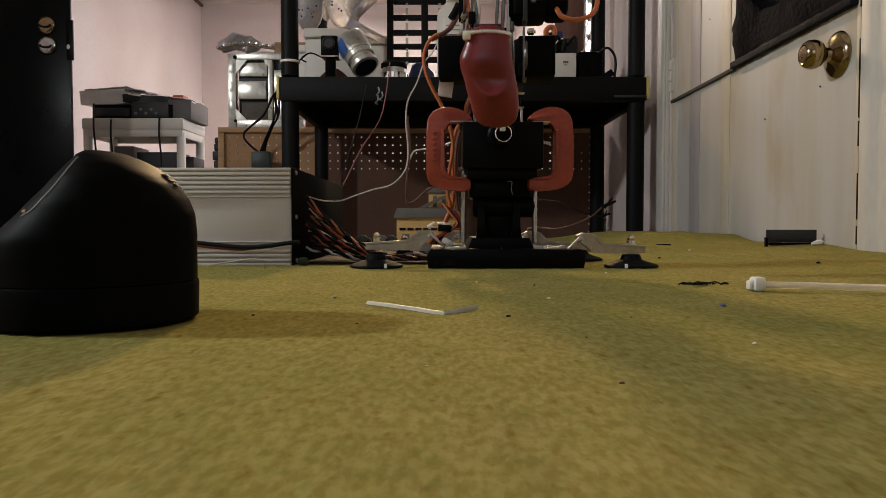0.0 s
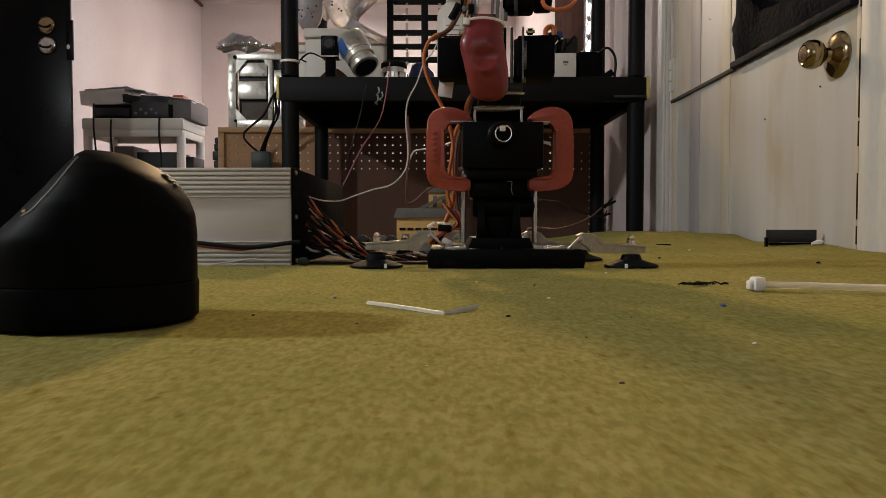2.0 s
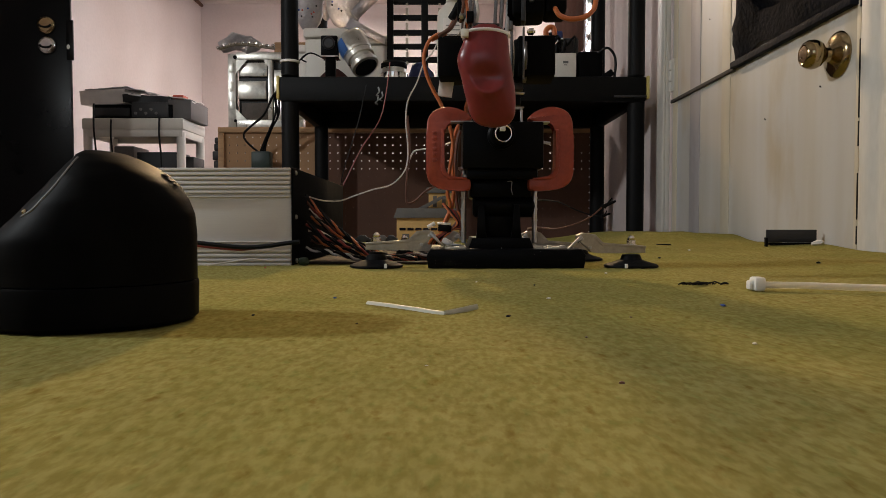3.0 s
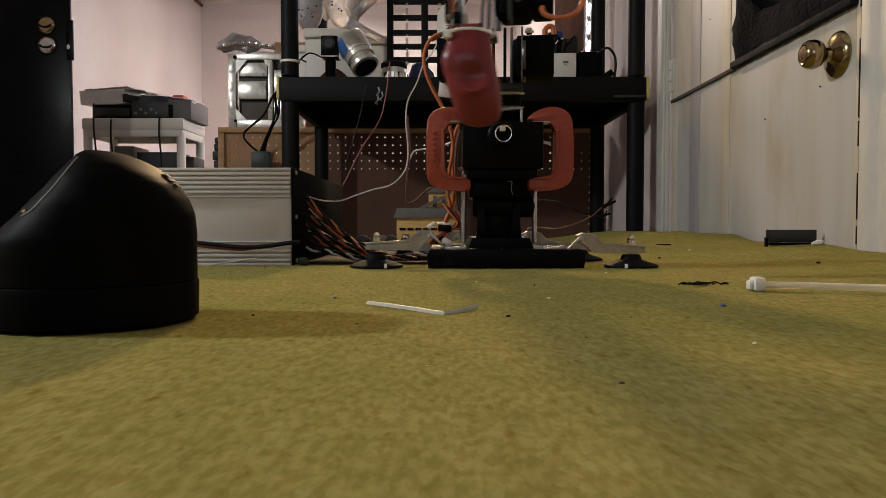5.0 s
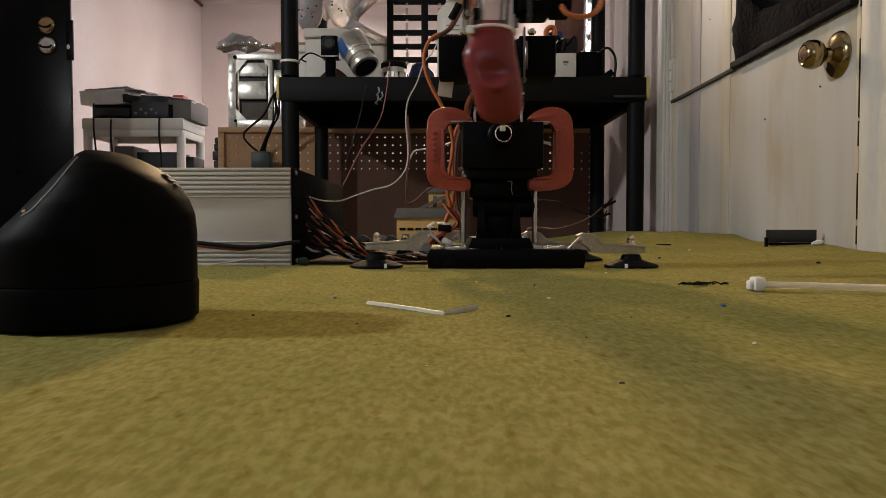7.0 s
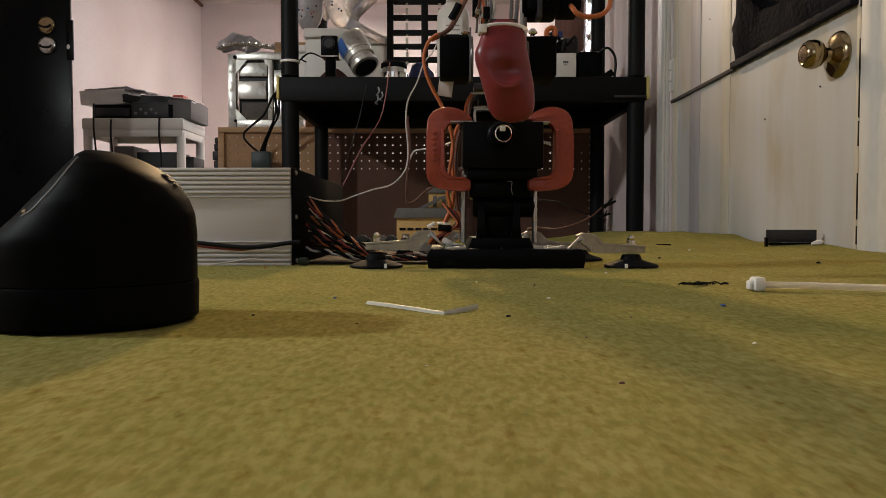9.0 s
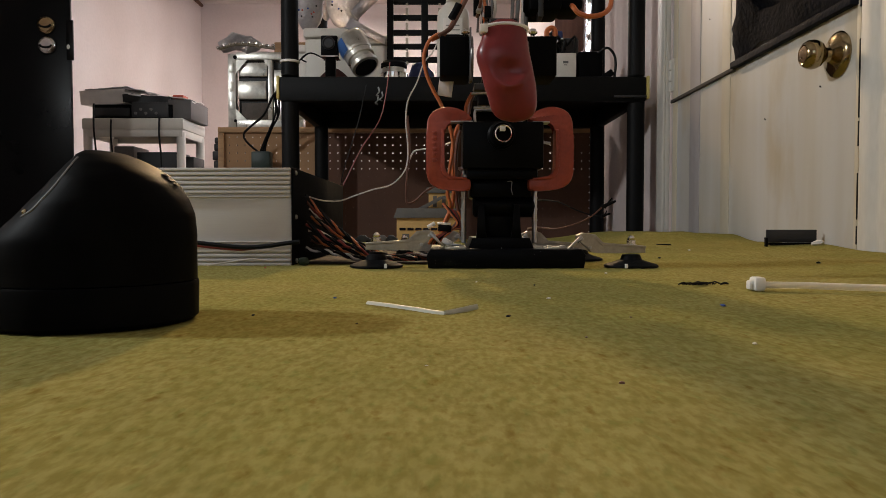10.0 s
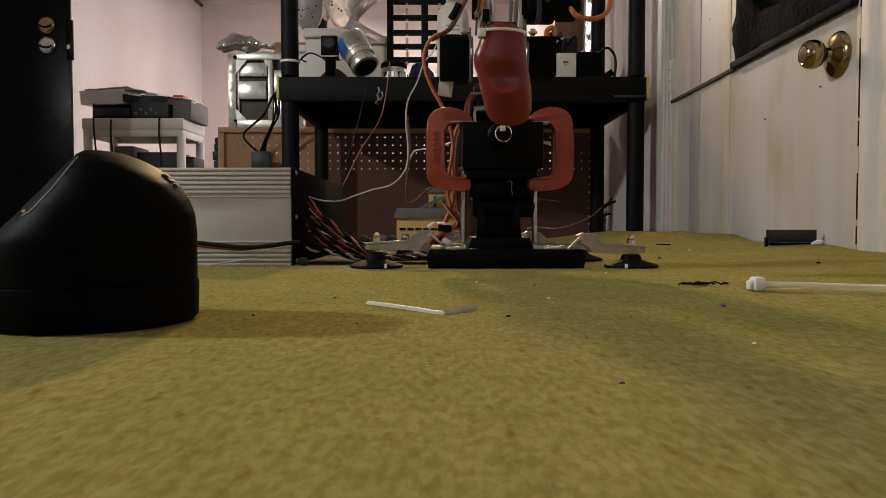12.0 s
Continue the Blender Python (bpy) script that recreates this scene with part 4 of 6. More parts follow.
single("heat_shrink", tube(bm_new(), [(0.0071, 0.5970, 0.2059), (0.0104, 0.5970, 0.2115), (0.0137, 0.5970, 0.2180)], 0.0034, 10), RUBBER, "black heat-shrink sleeve on servo leads", "sleeve")
wire("white_wire", [(-0.0031, 0.6600, 0.2074), (-0.0094, 0.6600, 0.1939), (-0.0178, 0.6600, 0.1835), (-0.0241, 0.6600, 0.1659), (-0.0325, 0.6600, 0.1492), (-0.0346, 0.6600, 0.1299), (-0.0326, 0.6600, 0.1054), (-0.0342, 0.6600, 0.0876), (-0.0421, 0.6600, 0.0760), (-0.0516, 0.6600, 0.0697), (-0.0653, 0.6600, 0.0666), (-0.0811, 0.6600, 0.0613), (-0.0970, 0.6600, 0.0561), (-0.1128, 0.6600, 0.0566), (-0.1286, 0.6600, 0.0613)], 0.00065, WIRE_WHITE, "thin white wire looping from robot to power box", "wire")
wire("grey_wire", [(-0.0341, 0.6800, 0.1382), (-0.0320, 0.6800, 0.1086), (-0.0347, 0.6800, 0.0816), (-0.0353, 0.6800, 0.0589), (-0.0331, 0.6800, 0.0545), (-0.0266, 0.6800, 0.0567), (-0.0174, 0.6800, 0.0654), (-0.0076, 0.6800, 0.0708), (0.0033, 0.6800, 0.0751)], 0.0011, WIRE_BROWN, "brown and white wire hooked beside the clamp", "wire")
wire("grey_wire", [(-0.0352, 0.6900, 0.0834), (-0.0330, 0.6900, 0.0960), (-0.0280, 0.6900, 0.1053), (-0.0176, 0.6900, 0.1075), (-0.0044, 0.6900, 0.1097), (0.0077, 0.6900, 0.1141)], 0.0008, WIRE_WHITE, "short white wire behind the clamp", "wire")
wire("red_wire", [(-0.1081, 1.4500, 0.3636), (-0.1151, 1.4500, 0.3066), (-0.1292, 1.4500, 0.2470), (-0.1663, 1.4500, 0.1896), (-0.1989, 1.4500, 0.1252), (-0.2106, 1.4500, 0.0998), (-0.2155, 1.4500, 0.0628)], 0.0010, WIRE_RED, "thin red wire hanging from the shelf", "wire")
wire("black_wire", [(-0.1619, 1.5000, 0.3277), (-0.1741, 1.5000, 0.2686), (-0.1911, 1.5000, 0.2092), (-0.2129, 1.5000, 0.1378), (-0.2204, 1.5000, 0.0781)], 0.0009, WIRE_BLACK, "thin black wire hanging from the shelf", "wire")
leads = thing("test_leads", (0.15, 0.80, 0.0), "two thin test leads with black clips behind the robot", "wire")
for m, pts in ((WIRE_BLACK, [(0.078, 0.66, 0.050), (0.1259, 0.9500, 0.0661), (0.1525, 0.9500, 0.0646), (0.1791, 0.9500, 0.0532), (0.2019, 0.9500, 0.0456), (0.2150, 0.9500, 0.0450)]),
               (WIRE_BROWN, [(0.078, 0.66, 0.030), (0.1261, 0.9500, 0.0304), (0.1527, 0.9500, 0.0282), (0.1792, 0.9500, 0.0350), (0.1982, 0.9500, 0.0441), (0.2150, 0.9500, 0.0580)])):
    part("lead", tube(bm_new(), pts, 0.0010), m, leads)
for a, b, r in (((0.2130, 0.950, 0.0570), (0.2320, 0.950, 0.0655), 0.0030), ((0.2130, 0.950, 0.0452), (0.2250, 0.950, 0.0485), 0.0022)):
    clip_bm = rod(bm_new(), a, b, r, r * 0.55, 10)
    rod(clip_bm, Vector(a) + Vector((0.004, 0, -0.001)), Vector(b) + Vector((-0.005, 0, 0.004)), r * 0.6, r * 0.3, 8)
    part("clip", clip_bm, RUBBER, leads, "black spring clip")
# twisted bundle between the power box and the arm
random.seed(4)


def bundled(start, lean, y, end, turn, swing, material):
    pts = []
    for k in range(17):
        t = k / 16
        d = y + 0.0016 * math.cos(turn + t * 34) + 0.01 * swing * math.sin(t * 3)
        fall = min(1, t * lean)
        z = start * (1 - fall) ** 1.15 + 0.0045 * fall + 0.0016 * math.sin(turn + t * 34) + 0.004 * swing * math.sin(t * 9)
        pts.append((-0.121 + end * t, d, max(0.0018, z)))
    return wire("cable", pts, 0.0011, material, "servo cable in a twisted bundle on the felt", "wire", "bundled cables")


for k in range(9):
    start, lean, y, end, swing = 0.059 - 0.0058 * k, random.uniform(1.5, 1.9), 0.625 + 0.008 * (k % 4), random.uniform(0.095, 0.125), random.uniform(-1, 1)
    for m, turn in (((WIRE_ORANGE, WIRE_RED, WIRE_WHITE)[k % 3], 0), (WIRE_BLACK, 3.1), (WIRE_BROWN if k % 2 else WIRE_BLACK, 1.6)):
        bundled(start, lean, y, end, turn + k, swing, m)
clump = thing("wire_connectors", (-0.001, 0.60, 0.0166), "white and black wire connectors at the base of the arm", "connector")
for name, u, v, w, h, a, m in (("plug", 763, 399, 15, 7, -30, NYLON), ("plug", 786, 396, 24, 4, 4, NYLON), ("plug", 792, 429, 20, 10, 28, NYLON), ("plug", 774, 424, 3, 22, -32, STEEL),
                               ("sleeve", 787, 404, 24, 12, 6, RUBBER), ("plug", 806, 434, 20, 4, 2, STEEL)):
    x, z = (u - 784) * 0.585 / 1250, 0.035 + (396 - v) * 0.585 / 1250
    part(name, box(bm_new(), (-w / 2 * 0.00047, -0.005, -h / 2 * 0.00047), (w / 2 * 0.00047, 0.005, h / 2 * 0.00047), 0.0006, pose(x, 0.592, z, 0, a, 0)), m, clump)
for k, m in enumerate((WIRE_ORANGE, WIRE_BLACK, WIRE_RED, WIRE_BROWN, WIRE_ORANGE)):
    pts = [(0.000 + 0.0022 * k, 0.598, 0.052 - 0.002 * k), (0.006 + 0.0018 * k, 0.594, 0.044), (0.012 + 0.001 * k, 0.592, 0.036 - 0.001 * k), (0.008, 0.590, 0.030), (0.001 - 0.002 * k, 0.588, 0.024), (-0.004 - 0.002 * k, 0.592, 0.018)]
    part("lead", tube(bm_new(), pts, 0.0010, 6), m, clump)

# thin dark brown sheet flat on the felt under the cables
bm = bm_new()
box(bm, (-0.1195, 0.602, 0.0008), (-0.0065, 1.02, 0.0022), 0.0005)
single("dark_sheet", bm, mat("dark_brown_sheet", (0.022, 0.017, 0.014), 0.8, 0, 0.25, 40, 0.3, 400, 0.15), "thin dark brown sheet under the bundled cables", "mat")

# ---------------------------------------------------------------- ribbed aluminium power box
psu = thing("power_box", (-0.20, 0.736, 0.0), "ribbed aluminium power supply box with black ends", "power supply")
PY, xa, xb = 0.592, -0.262, -0.1268
z = lambda v: 0.035 + (396 - v) * 0.592 / 1250
bm = bm_new()
box(bm, (xa, PY, 0.001), (xb, PY + 0.288, z(299)), 0.0008)
case = part("case", bm, ALU, psu)
for v in (299, 307, 315, 323, 331, 339, 347, 427, 443, 451, 459, 467):
    bm = bm_new()
    hgt = 0.0024 if v not in (347, 427) else 0.0010
    box(bm, (xa, PY - 0.0028, z(v + 1.5) - hgt / 2), (xb - 0.0004, PY - 0.0001, z(v + 1.5) + hgt / 2), 0.0004)
    part("rib", bm, ALU, case)
bm = bm_new()
box(bm, (xb + 0.0002, PY - 0.002, 0.0005), (xb + 0.0022, PY + 0.290, z(297)), 0.0008)
part("end_plate", bm, SERVO, psu, "black end plate")
bm = bm_new()
for v in (306, 384, 462):
    rod(bm, (xb + 0.0020, PY + 0.006, z(v)), (xb + 0.0036, PY + 0.006, z(v)), 0.002, seg=10)
part("screw_heads", bm, STEEL, psu)
wire("black_cable", [(-0.2238, 0.5780, 0.0216), (-0.2007, 0.5780, 0.0193), (-0.1846, 0.5780, 0.0174), (-0.1638, 0.5780, 0.0156), (-0.1453, 0.5780, 0.0165), (-0.1291, 0.5780, 0.0188), (-0.1175, 0.5780, 0.0202)], 0.0018, WIRE_BLACK, "black power cord running along the metal box", "cord")
wire("red_cable", [(-0.2115, 0.5820, 0.0182), (-0.1882, 0.5820, 0.0154), (-0.1649, 0.5820, 0.0140), (-0.1416, 0.5820, 0.0173)], 0.0014, WIRE_RED, "thin red wire along the metal box", "wire")
wire("white_thread", [(-0.19, 0.57, 0.0012), (-0.172, 0.572, 0.004), (-0.155, 0.575, 0.006), (-0.14, 0.578, 0.004)], 0.0007, WIRE_WHITE, "thin white thread on the felt", "thread")
bm = bm_new()
turned(bm, [(0.0025, 0), (0.004, 0.001), (0.0045, 0.003), (0.003, 0.006), (0.001, 0.0066)], pose(-0.1154, 0.585, 0.0005), 10)
single("moss_scrap", crumple(bm, 0.0012, 400), mat("dark_green_scrap", (0.03, 0.05, 0.025), 0.9, 0, 0.3, 200, 0.3, 900), "dark green lint ball on the felt", "scrap")

# ---------------------------------------------------------------- black dome-shaped shell
dome = thing("black_shell", (-0.109, 0.25, 0.0), "glossy black plastic shell with a slanted open top", "shell")
DY = 0.252
bm = bm_new()
turned(bm, [(0.0335, 0.0005), (0.0352, 0.002), (0.0354, 0.0135), (0.0350, 0.0146)], pose(-0.1245, DY, 0), 48)
part("base_ring", bm, GLOSS_BLACK, dome, "black base ring")
bm = bm_new()
seg = 64


def blend(table_, z):
    for (z0, a), (z1, b) in zip(table_, table_[1:]):
        if z <= z1:
            return a + (b - a) * (z - z0) / (z1 - z0)
    return table_[-1][1]


HIGH = [(0.0150, 0.0348), (0.0310, 0.0348), (0.0385, 0.0340), (0.0440, 0.0318), (0.0485, 0.0290), (0.0520, 0.0256), (0.0550, 0.0213), (0.0575, 0.0166), (0.0597, 0.0110), (0.0606, 0.006)]
LOW = [(0.0150, 0.0350), (0.0240, 0.0345), (0.0290, 0.0318), (0.0335, 0.0270), (0.0380, 0.0216), (0.0472, 0.0122), (0.0562, 0.0042), (0.0588, 0.0024), (0.0600, 0.0012), (0.0606, -0.002)]
DEEP = [(0.0150, 0.0348), (0.0300, 0.0345), (0.0420, 0.0315), (0.0500, 0.0270), (0.0550, 0.0220), (0.0585, 0.0160), (0.0600, 0.0110), (0.0606, 0.0040)]


def shell_point(z, a):
    right_edge, left_edge, deep = blend(HIGH, z), blend(LOW, z), blend(DEEP, z)
    return (-0.1245 + (right_edge - left_edge) / 2 + (right_edge + left_edge) / 2 * math.cos(a), DY + deep * math.sin(a), z)


levels = [0.0150 + 0.0456 * math.sin(math.pi / 2 * j / 40) for j in range(41)]
rings = [[bm.verts.new(shell_point(z, 2 * math.pi * s / seg)) for s in range(seg)] for z in levels]
for a, b in zip(rings, rings[1:]):
    for s in range(seg):
        bm.faces.new((a[s], a[(s + 1) % seg], b[(s + 1) % seg], b[s]))
bm.faces.new(rings[-1])
bm.faces.new(rings[0][::-1])
shell = part("shell", bm, GLOSS_BLACK, dome)
# the lip's pale grey stands in for a reflection along the edge
lip = [Vector(shell_point(z, radians(a))) for z, a in ((0.0372, -122), (0.0395, -116), (0.0430, -113.5), (0.0470, -112), (0.0510, -110), (0.0545, -108), (0.0568, -106))]
part("rim_lip", tube(bm_new(), lip, 0.00042, 8), mat("grey_edge_glint", (0.20, 0.185, 0.17), 0.45, 0, 0.3, 300, 0.2, 900), shell, "edge of the opening, tinted pale like a reflection")
part("fixing", turned(bm_new(), [(0.0009, 0), (0.0009, 0.0006), (0.0005, 0.001)], along(shell_point(0.0385, radians(-122)), Vector(shell_point(0.0385, radians(-122))) + Vector((-0.3, -0.6, 0.5))), 10), BRASS, shell)

for z, a, w in ((0.0502, 0, 0.0013), (0.0488, 2, 0.0011), (0.0518, -1, 0.0012)):
    p = Vector(shell_point(z, radians(a)))
    flap = box(bm_new(), (-w, -0.0015, -0.0003), (w, 0.0015, 0.0003), 0.0002)
    bmesh.ops.subdivide_edges(flap, edges=flap.edges[:], cuts=2)
    crumple(flap, 0.0007, 320)
    bmesh.ops.transform(flap, matrix=Matrix.Translation(p + Vector((0, 0, 0.0002))) @ Matrix.Rotation(radians(34), 4, "Y"), verts=flap.verts[:])
    part("tape_scrap", flap, RUBBER, shell, "torn black tape along the top edge")

# ---------------------------------------------------------------- cable ties and scraps on the felt
cable_tie = thing("cable_tie", (0.17, 0.36, 0.0), "long white nylon cable tie lying on the felt", "cable tie")
bm = bm_new()
tube(bm, [(0.1624, 0.362, 0.0035), (0.1820, 0.358, 0.0036), (0.2026, 0.353, 0.0032), (0.2255, 0.347, 0.0030), (0.2653, 0.336, 0.0028)], 0.0006, 8, 7, 4.4)
part("strap", bm, NYLON, cable_tie)
bm = bm_new()
box(bm, (0.1569, 0.3605, 0.0012), (0.1598, 0.3650, 0.0058), 0.0006)
box(bm, (0.1589, 0.3585, 0.0006), (0.1647, 0.3665, 0.0076), 0.0012)
part("head", bm, NYLON, cable_tie)
single("cut_tie_end", tube(bm_new(), [(-0.0325, 0.302, 0.0012), (-0.015, 0.285, 0.0010), (-0.001, 0.2725, 0.0004), (0.0015, 0.2722, 0.0004), (0.0075, 0.278, 0.0009), (0.0140, 0.284, 0.0016)], 0.0011, 8, 5, 0.35),
       DULL_NYLON, "bent offcut of a white cable tie on the felt", "cable tie")

# lint, chips and scraps
random.seed(11)
def scrap(name, x, y, r, material, label, tall=0.6):
    bm = bm_new()
    bmesh.ops.create_icosphere(bm, subdivisions=1, radius=r)
    for v in bm.verts:
        v.co = Vector((v.co.x * random.uniform(0.7, 1.5), v.co.y * random.uniform(0.6, 1.3), v.co.z * tall))
    bm.transform(Matrix.Translation((x, y, felt_height(x, y) + r * tall * 0.8)))
    return single(name, bm, material, label, "scrap")


for x, y, r, m, what in ((0.1185, 0.2976, 0.0011, BLUE_BIT, "blue"), (-0.0505, 0.3290, 0.0008, BLUE_BIT, "blue"), (0.0490, 0.3260, 0.0009, PAPER, "white"),
                         (0.1135, 0.492, 0.0010, PAPER, "white"), (0.0245, 0.2635, 0.0008, RUBBER, "black"), (-0.0720, 0.2670, 0.0007, RUBBER, "black"),
                         (0.0520, 0.4000, 0.0007, RUBBER, "black"), (0.0390, 0.1530, 0.0006, WIRE_BROWN, "brown"), (-0.14, 0.555, 0.0009, PALE_RED, "red"),
                         (0.0905, 0.2040, 0.0006, PAPER, "white"), (-0.0040, 0.1720, 0.0004, PAPER, "white"), (0.0440, 0.2150, 0.0005, WIRE_BROWN, "brown"),
                         (0.155, 0.60, 0.0010, RUBBER, "black"), (0.215, 0.70, 0.0014, RUBBER, "black"), (0.33, 0.62, 0.0018, RUBBER, "black"), (0.02, 0.42, 0.0006, PAPER, "white"),
                         (0.30, 0.86, 0.0016, PAPER, "white"), (-0.03, 0.245, 0.0004, RUBBER, "black"), (0.07, 0.262, 0.0005, WIRE_BROWN, "brown")):
    scrap("lint_speck", x, y, r, m, what + " speck of lint on the green felt")
bm = bm_new()
for k in range(26):
    x, y = 0.147 + random.gauss(0, 0.0085), 0.398 + random.gauss(0, 0.0025)
    a = random.uniform(-0.5, 0.5)
    tube(bm, [(x - 0.003 * math.cos(a), y - 0.003 * math.sin(a), 0.0008), (x, y, random.uniform(0.001, 0.0022)), (x + 0.003 * math.cos(a), y + 0.002, 0.0008)], 0.00035, 5, 2)
tagged(single("wire_shavings", bm, RUBBER, "little heap of black wire shavings on the felt", "shavings"), kind="stuff")

# black bracket and odd pieces at the back of the felt
bracket = thing("black_bracket", (0.485, 0.985, 0.005), "small black sheet bracket standing on the felt", "bracket")
BZ = felt_height(0.485, 0.985)
part("plate", box(bm_new(), (0.4489, 0.980, BZ + 0.003), (0.5187, 0.983, BZ + 0.0205), 0.0006, pose(0, 0, 0)), DARK_GREY, bracket)
part("foot", box(bm_new(), (0.4489, 0.972, BZ - 0.0005), (0.5187, 0.9835, BZ + 0.0028), 0.0006), BLACK_PLASTIC, bracket)
part("leg", box(bm_new(), (0.4420, 0.965, felt_height(0.45, 0.965) - 0.001), (0.4444, 0.972, BZ + 0.010), 0.0005), BLACK_PLASTIC, bracket)
bm = bm_new()
bmesh.ops.create_icosphere(bm, subdivisions=2, radius=0.010)
for v in bm.verts:
    v.co = Vector((v.co.x * 1.1, v.co.y * 0.6, v.co.z * 0.5))
bm.transform(Matrix.Translation((0.507, 0.955, felt_height(0.507, 0.955) + 0.002)))
single("paper_scrap", crumple(bm, 0.006, 90), PAPER, "crumpled paper scrap beside the door", "scrap")
single("black_chip", box(bm_new(), (0.3182, 1.045, felt_height(0.33, 1.05) - 0.0005), (0.3375, 1.055, felt_height(0.33, 1.05) + 0.0022), 0.0006), BLACK_PLASTIC, "flat black plastic chip on the felt", "scrap")

# ---------------------------------------------------------------- model house at the back of the table
HY = 1.36
house = thing("model_house", (-0.0261, HY, 0.0), "small tan model railway building with a grey roof", "model house")
hz = lambda v: 0.035 + (396 - v) * 1.36 / 1250
hx = lambda u: (u - 784) * 1.36 / 1250
part("wall", box(bm_new(), (-0.0892, HY, 0.0), (0.0316, HY + 0.07, 0.0481), 0.0005), TAN_WALL, house)
bm = bm_new()
slab(bm, [(-0.0947, 0.0459), (0.0370, 0.0459), (0.0326, 0.0644), (-0.0881, 0.0644)], 0.09, Matrix.Translation((0, HY - 0.006, 0)), 0.0005)
part("roof", bm, GREY_ROOF, house)
tower = part("tower", box(bm_new(), (-0.0283, HY + 0.03, 0.0611), (0.0239, HY + 0.065, 0.0959), 0.0005), TAN_WALL, house)
part("tower_roof", box(bm_new(), (-0.0326, HY + 0.026, 0.0948), (0.0305, HY + 0.07, 0.1057), 0.001), GREY_ROOF, tower)
part("louvre", box(bm_new(), (-0.0196, HY + 0.029, 0.0676), (-0.0120, HY + 0.031, 0.0894)), GREY_ROOF, tower)
part("louvre", box(bm_new(), (-0.0022, HY + 0.029, 0.0676), (0.0054, HY + 0.031, 0.0894)), GREY_ROOF, tower)
bm = bm_new()
slab(bm, [(-0.0500, 0.0644), (-0.0348, 0.0644), (0.0022, 0.0850), (-0.0044, 0.0883), (-0.0348, 0.0720)], 0.012, Matrix.Translation((0, HY + 0.012, 0)), 0.0005)
part("chute", bm, GREY_ROOF, house)
for u in (707, 721, 735, 749, 763, 777, 791):
    part("window", box(bm_new(), (hx(u), HY - 0.0012, 0.0219), (hx(u + 11), HY + 0.001, 0.0268)), LENS, house)
part("door", box(bm_new(), (-0.0783, HY - 0.0012, 0.001), (-0.0653, HY + 0.001, 0.0154)), GREY_ROOF, house)
for u, w, m in ((672, 24, GREY_PLASTIC), (690, 20, DARK_GREY), (640, 26, DARK_GREY)):
    bm = bm_new()
    x, zb = hx(u), 0.0025
    slab(bm, [(x, zb), (x + w * 0.0011, zb), (x + w * 0.0011, zb + 0.006), (x + w * 0.0009, zb + 0.007), (x + w * 0.0007, zb + 0.012), (x + w * 0.0003, zb + 0.012), (x + w * 0.0002, zb + 0.007), (x, zb + 0.006)],
         0.014, Matrix.Translation((0, 1.25, 0)), 0.0008)
    car = thing("model_car", (x, 1.25, 0.0), "small grey model car beside the model house", "model car", "model cars")
    part("body", bm, m, car)
    for k in (0.22, 0.8):
        for yy in (1.249, 1.265):
            part("wheel", rod(bm_new(), (x + w * 0.0011 * k, yy - 0.001, 0.0028), (x + w * 0.0011 * k, yy + 0.001, 0.0028), 0.0028, seg=12), RUBBER, car)

# ---------------------------------------------------------------- things on the shelving
ST = 0.3917 - 0.003


def shelf_x(u, d):
    return (u - 784) * d / 1250


def up(v, d):
    return 0.035 + (396 - v) * d / 1250


# little camera on a stand
cam_thing = thing("webcam", (-0.2834, 1.79, ST), "small black webcam on a stubby stand", "camera")
part("housing", box(bm_new(), (-0.3047, 1.775, 0.4551), (-0.2634, 1.81, 0.5035), 0.003), BLACK_PLASTIC, cam_thing)
face = Matrix(((1, 0, 0, -0.2848), (0, 0, -1, 1.775), (0, 1, 0, 0.4836), (0, 0, 0, 1)))
part("lens", turned(bm_new(), [(0.016, 0), (0.016, 0.006), (0.013, 0.008), (0.011, 0.005)], face, 24), DARK_GREY, cam_thing)
part("plate", box(bm_new(), (-0.3047, 1.772, 0.4494), (-0.2606, 1.815, 0.4537), 0.001), CHROME, cam_thing)
part("neck", box(bm_new(), (-0.2948, 1.78, ST), (-0.2706, 1.805, 0.4494), 0.003), GLOSS_BLACK, cam_thing)
# silver barrel with blue film
barrel = thing("metal_barrel", (-0.2134, 1.80, ST), "silver metal barrel with a blue band, leaning", "barrel")
axis = along((-0.1945, 1.770, 0.4285), (-0.2340, 1.802, 0.4990))
part("ring_mount", turned(bm_new(), [(0.030, -0.008), (0.035, -0.006), (0.036, 0.004), (0.033, 0.006), (0.031, 0.010), (0.031, 0.018), (0.036, 0.020), (0.037, 0.032), (0.034, 0.034)], axis, 32), TIN, barrel)
part("sleeve", turned(bm_new(), [(0.034, 0.034), (0.037, 0.036), (0.040, 0.082), (0.037, 0.088), (0.026, 0.090)], axis, 28), TIN, barrel)


def curved_patch(m, r, z0, z1, facing, half):
    """A thin patch bent round the axis of m, where the axis's side looks towards facing."""
    inv = m.to_3x3().transposed() @ Vector(facing)
    mid = math.atan2(inv.y, inv.x)
    bm = bm_new()
    rows = [[bm.verts.new(m @ Vector((r * math.cos(mid + half * (k / 6 - 1)), r * math.sin(mid + half * (k / 6 - 1)), zz))) for k in range(13)] for zz in (z0, z1)]
    for k in range(12):
        bm.faces.new((rows[0][k], rows[0][k + 1], rows[1][k + 1], rows[1][k]))
    bmesh.ops.solidify(bm, geom=bm.faces[:], thickness=0.0016)
    return bm


part("blue_patch", curved_patch(axis, 0.0405, 0.038, 0.078, (-0.95, -0.4, 0), 0.55), BLUE_FILM, barrel, "blue film patch")
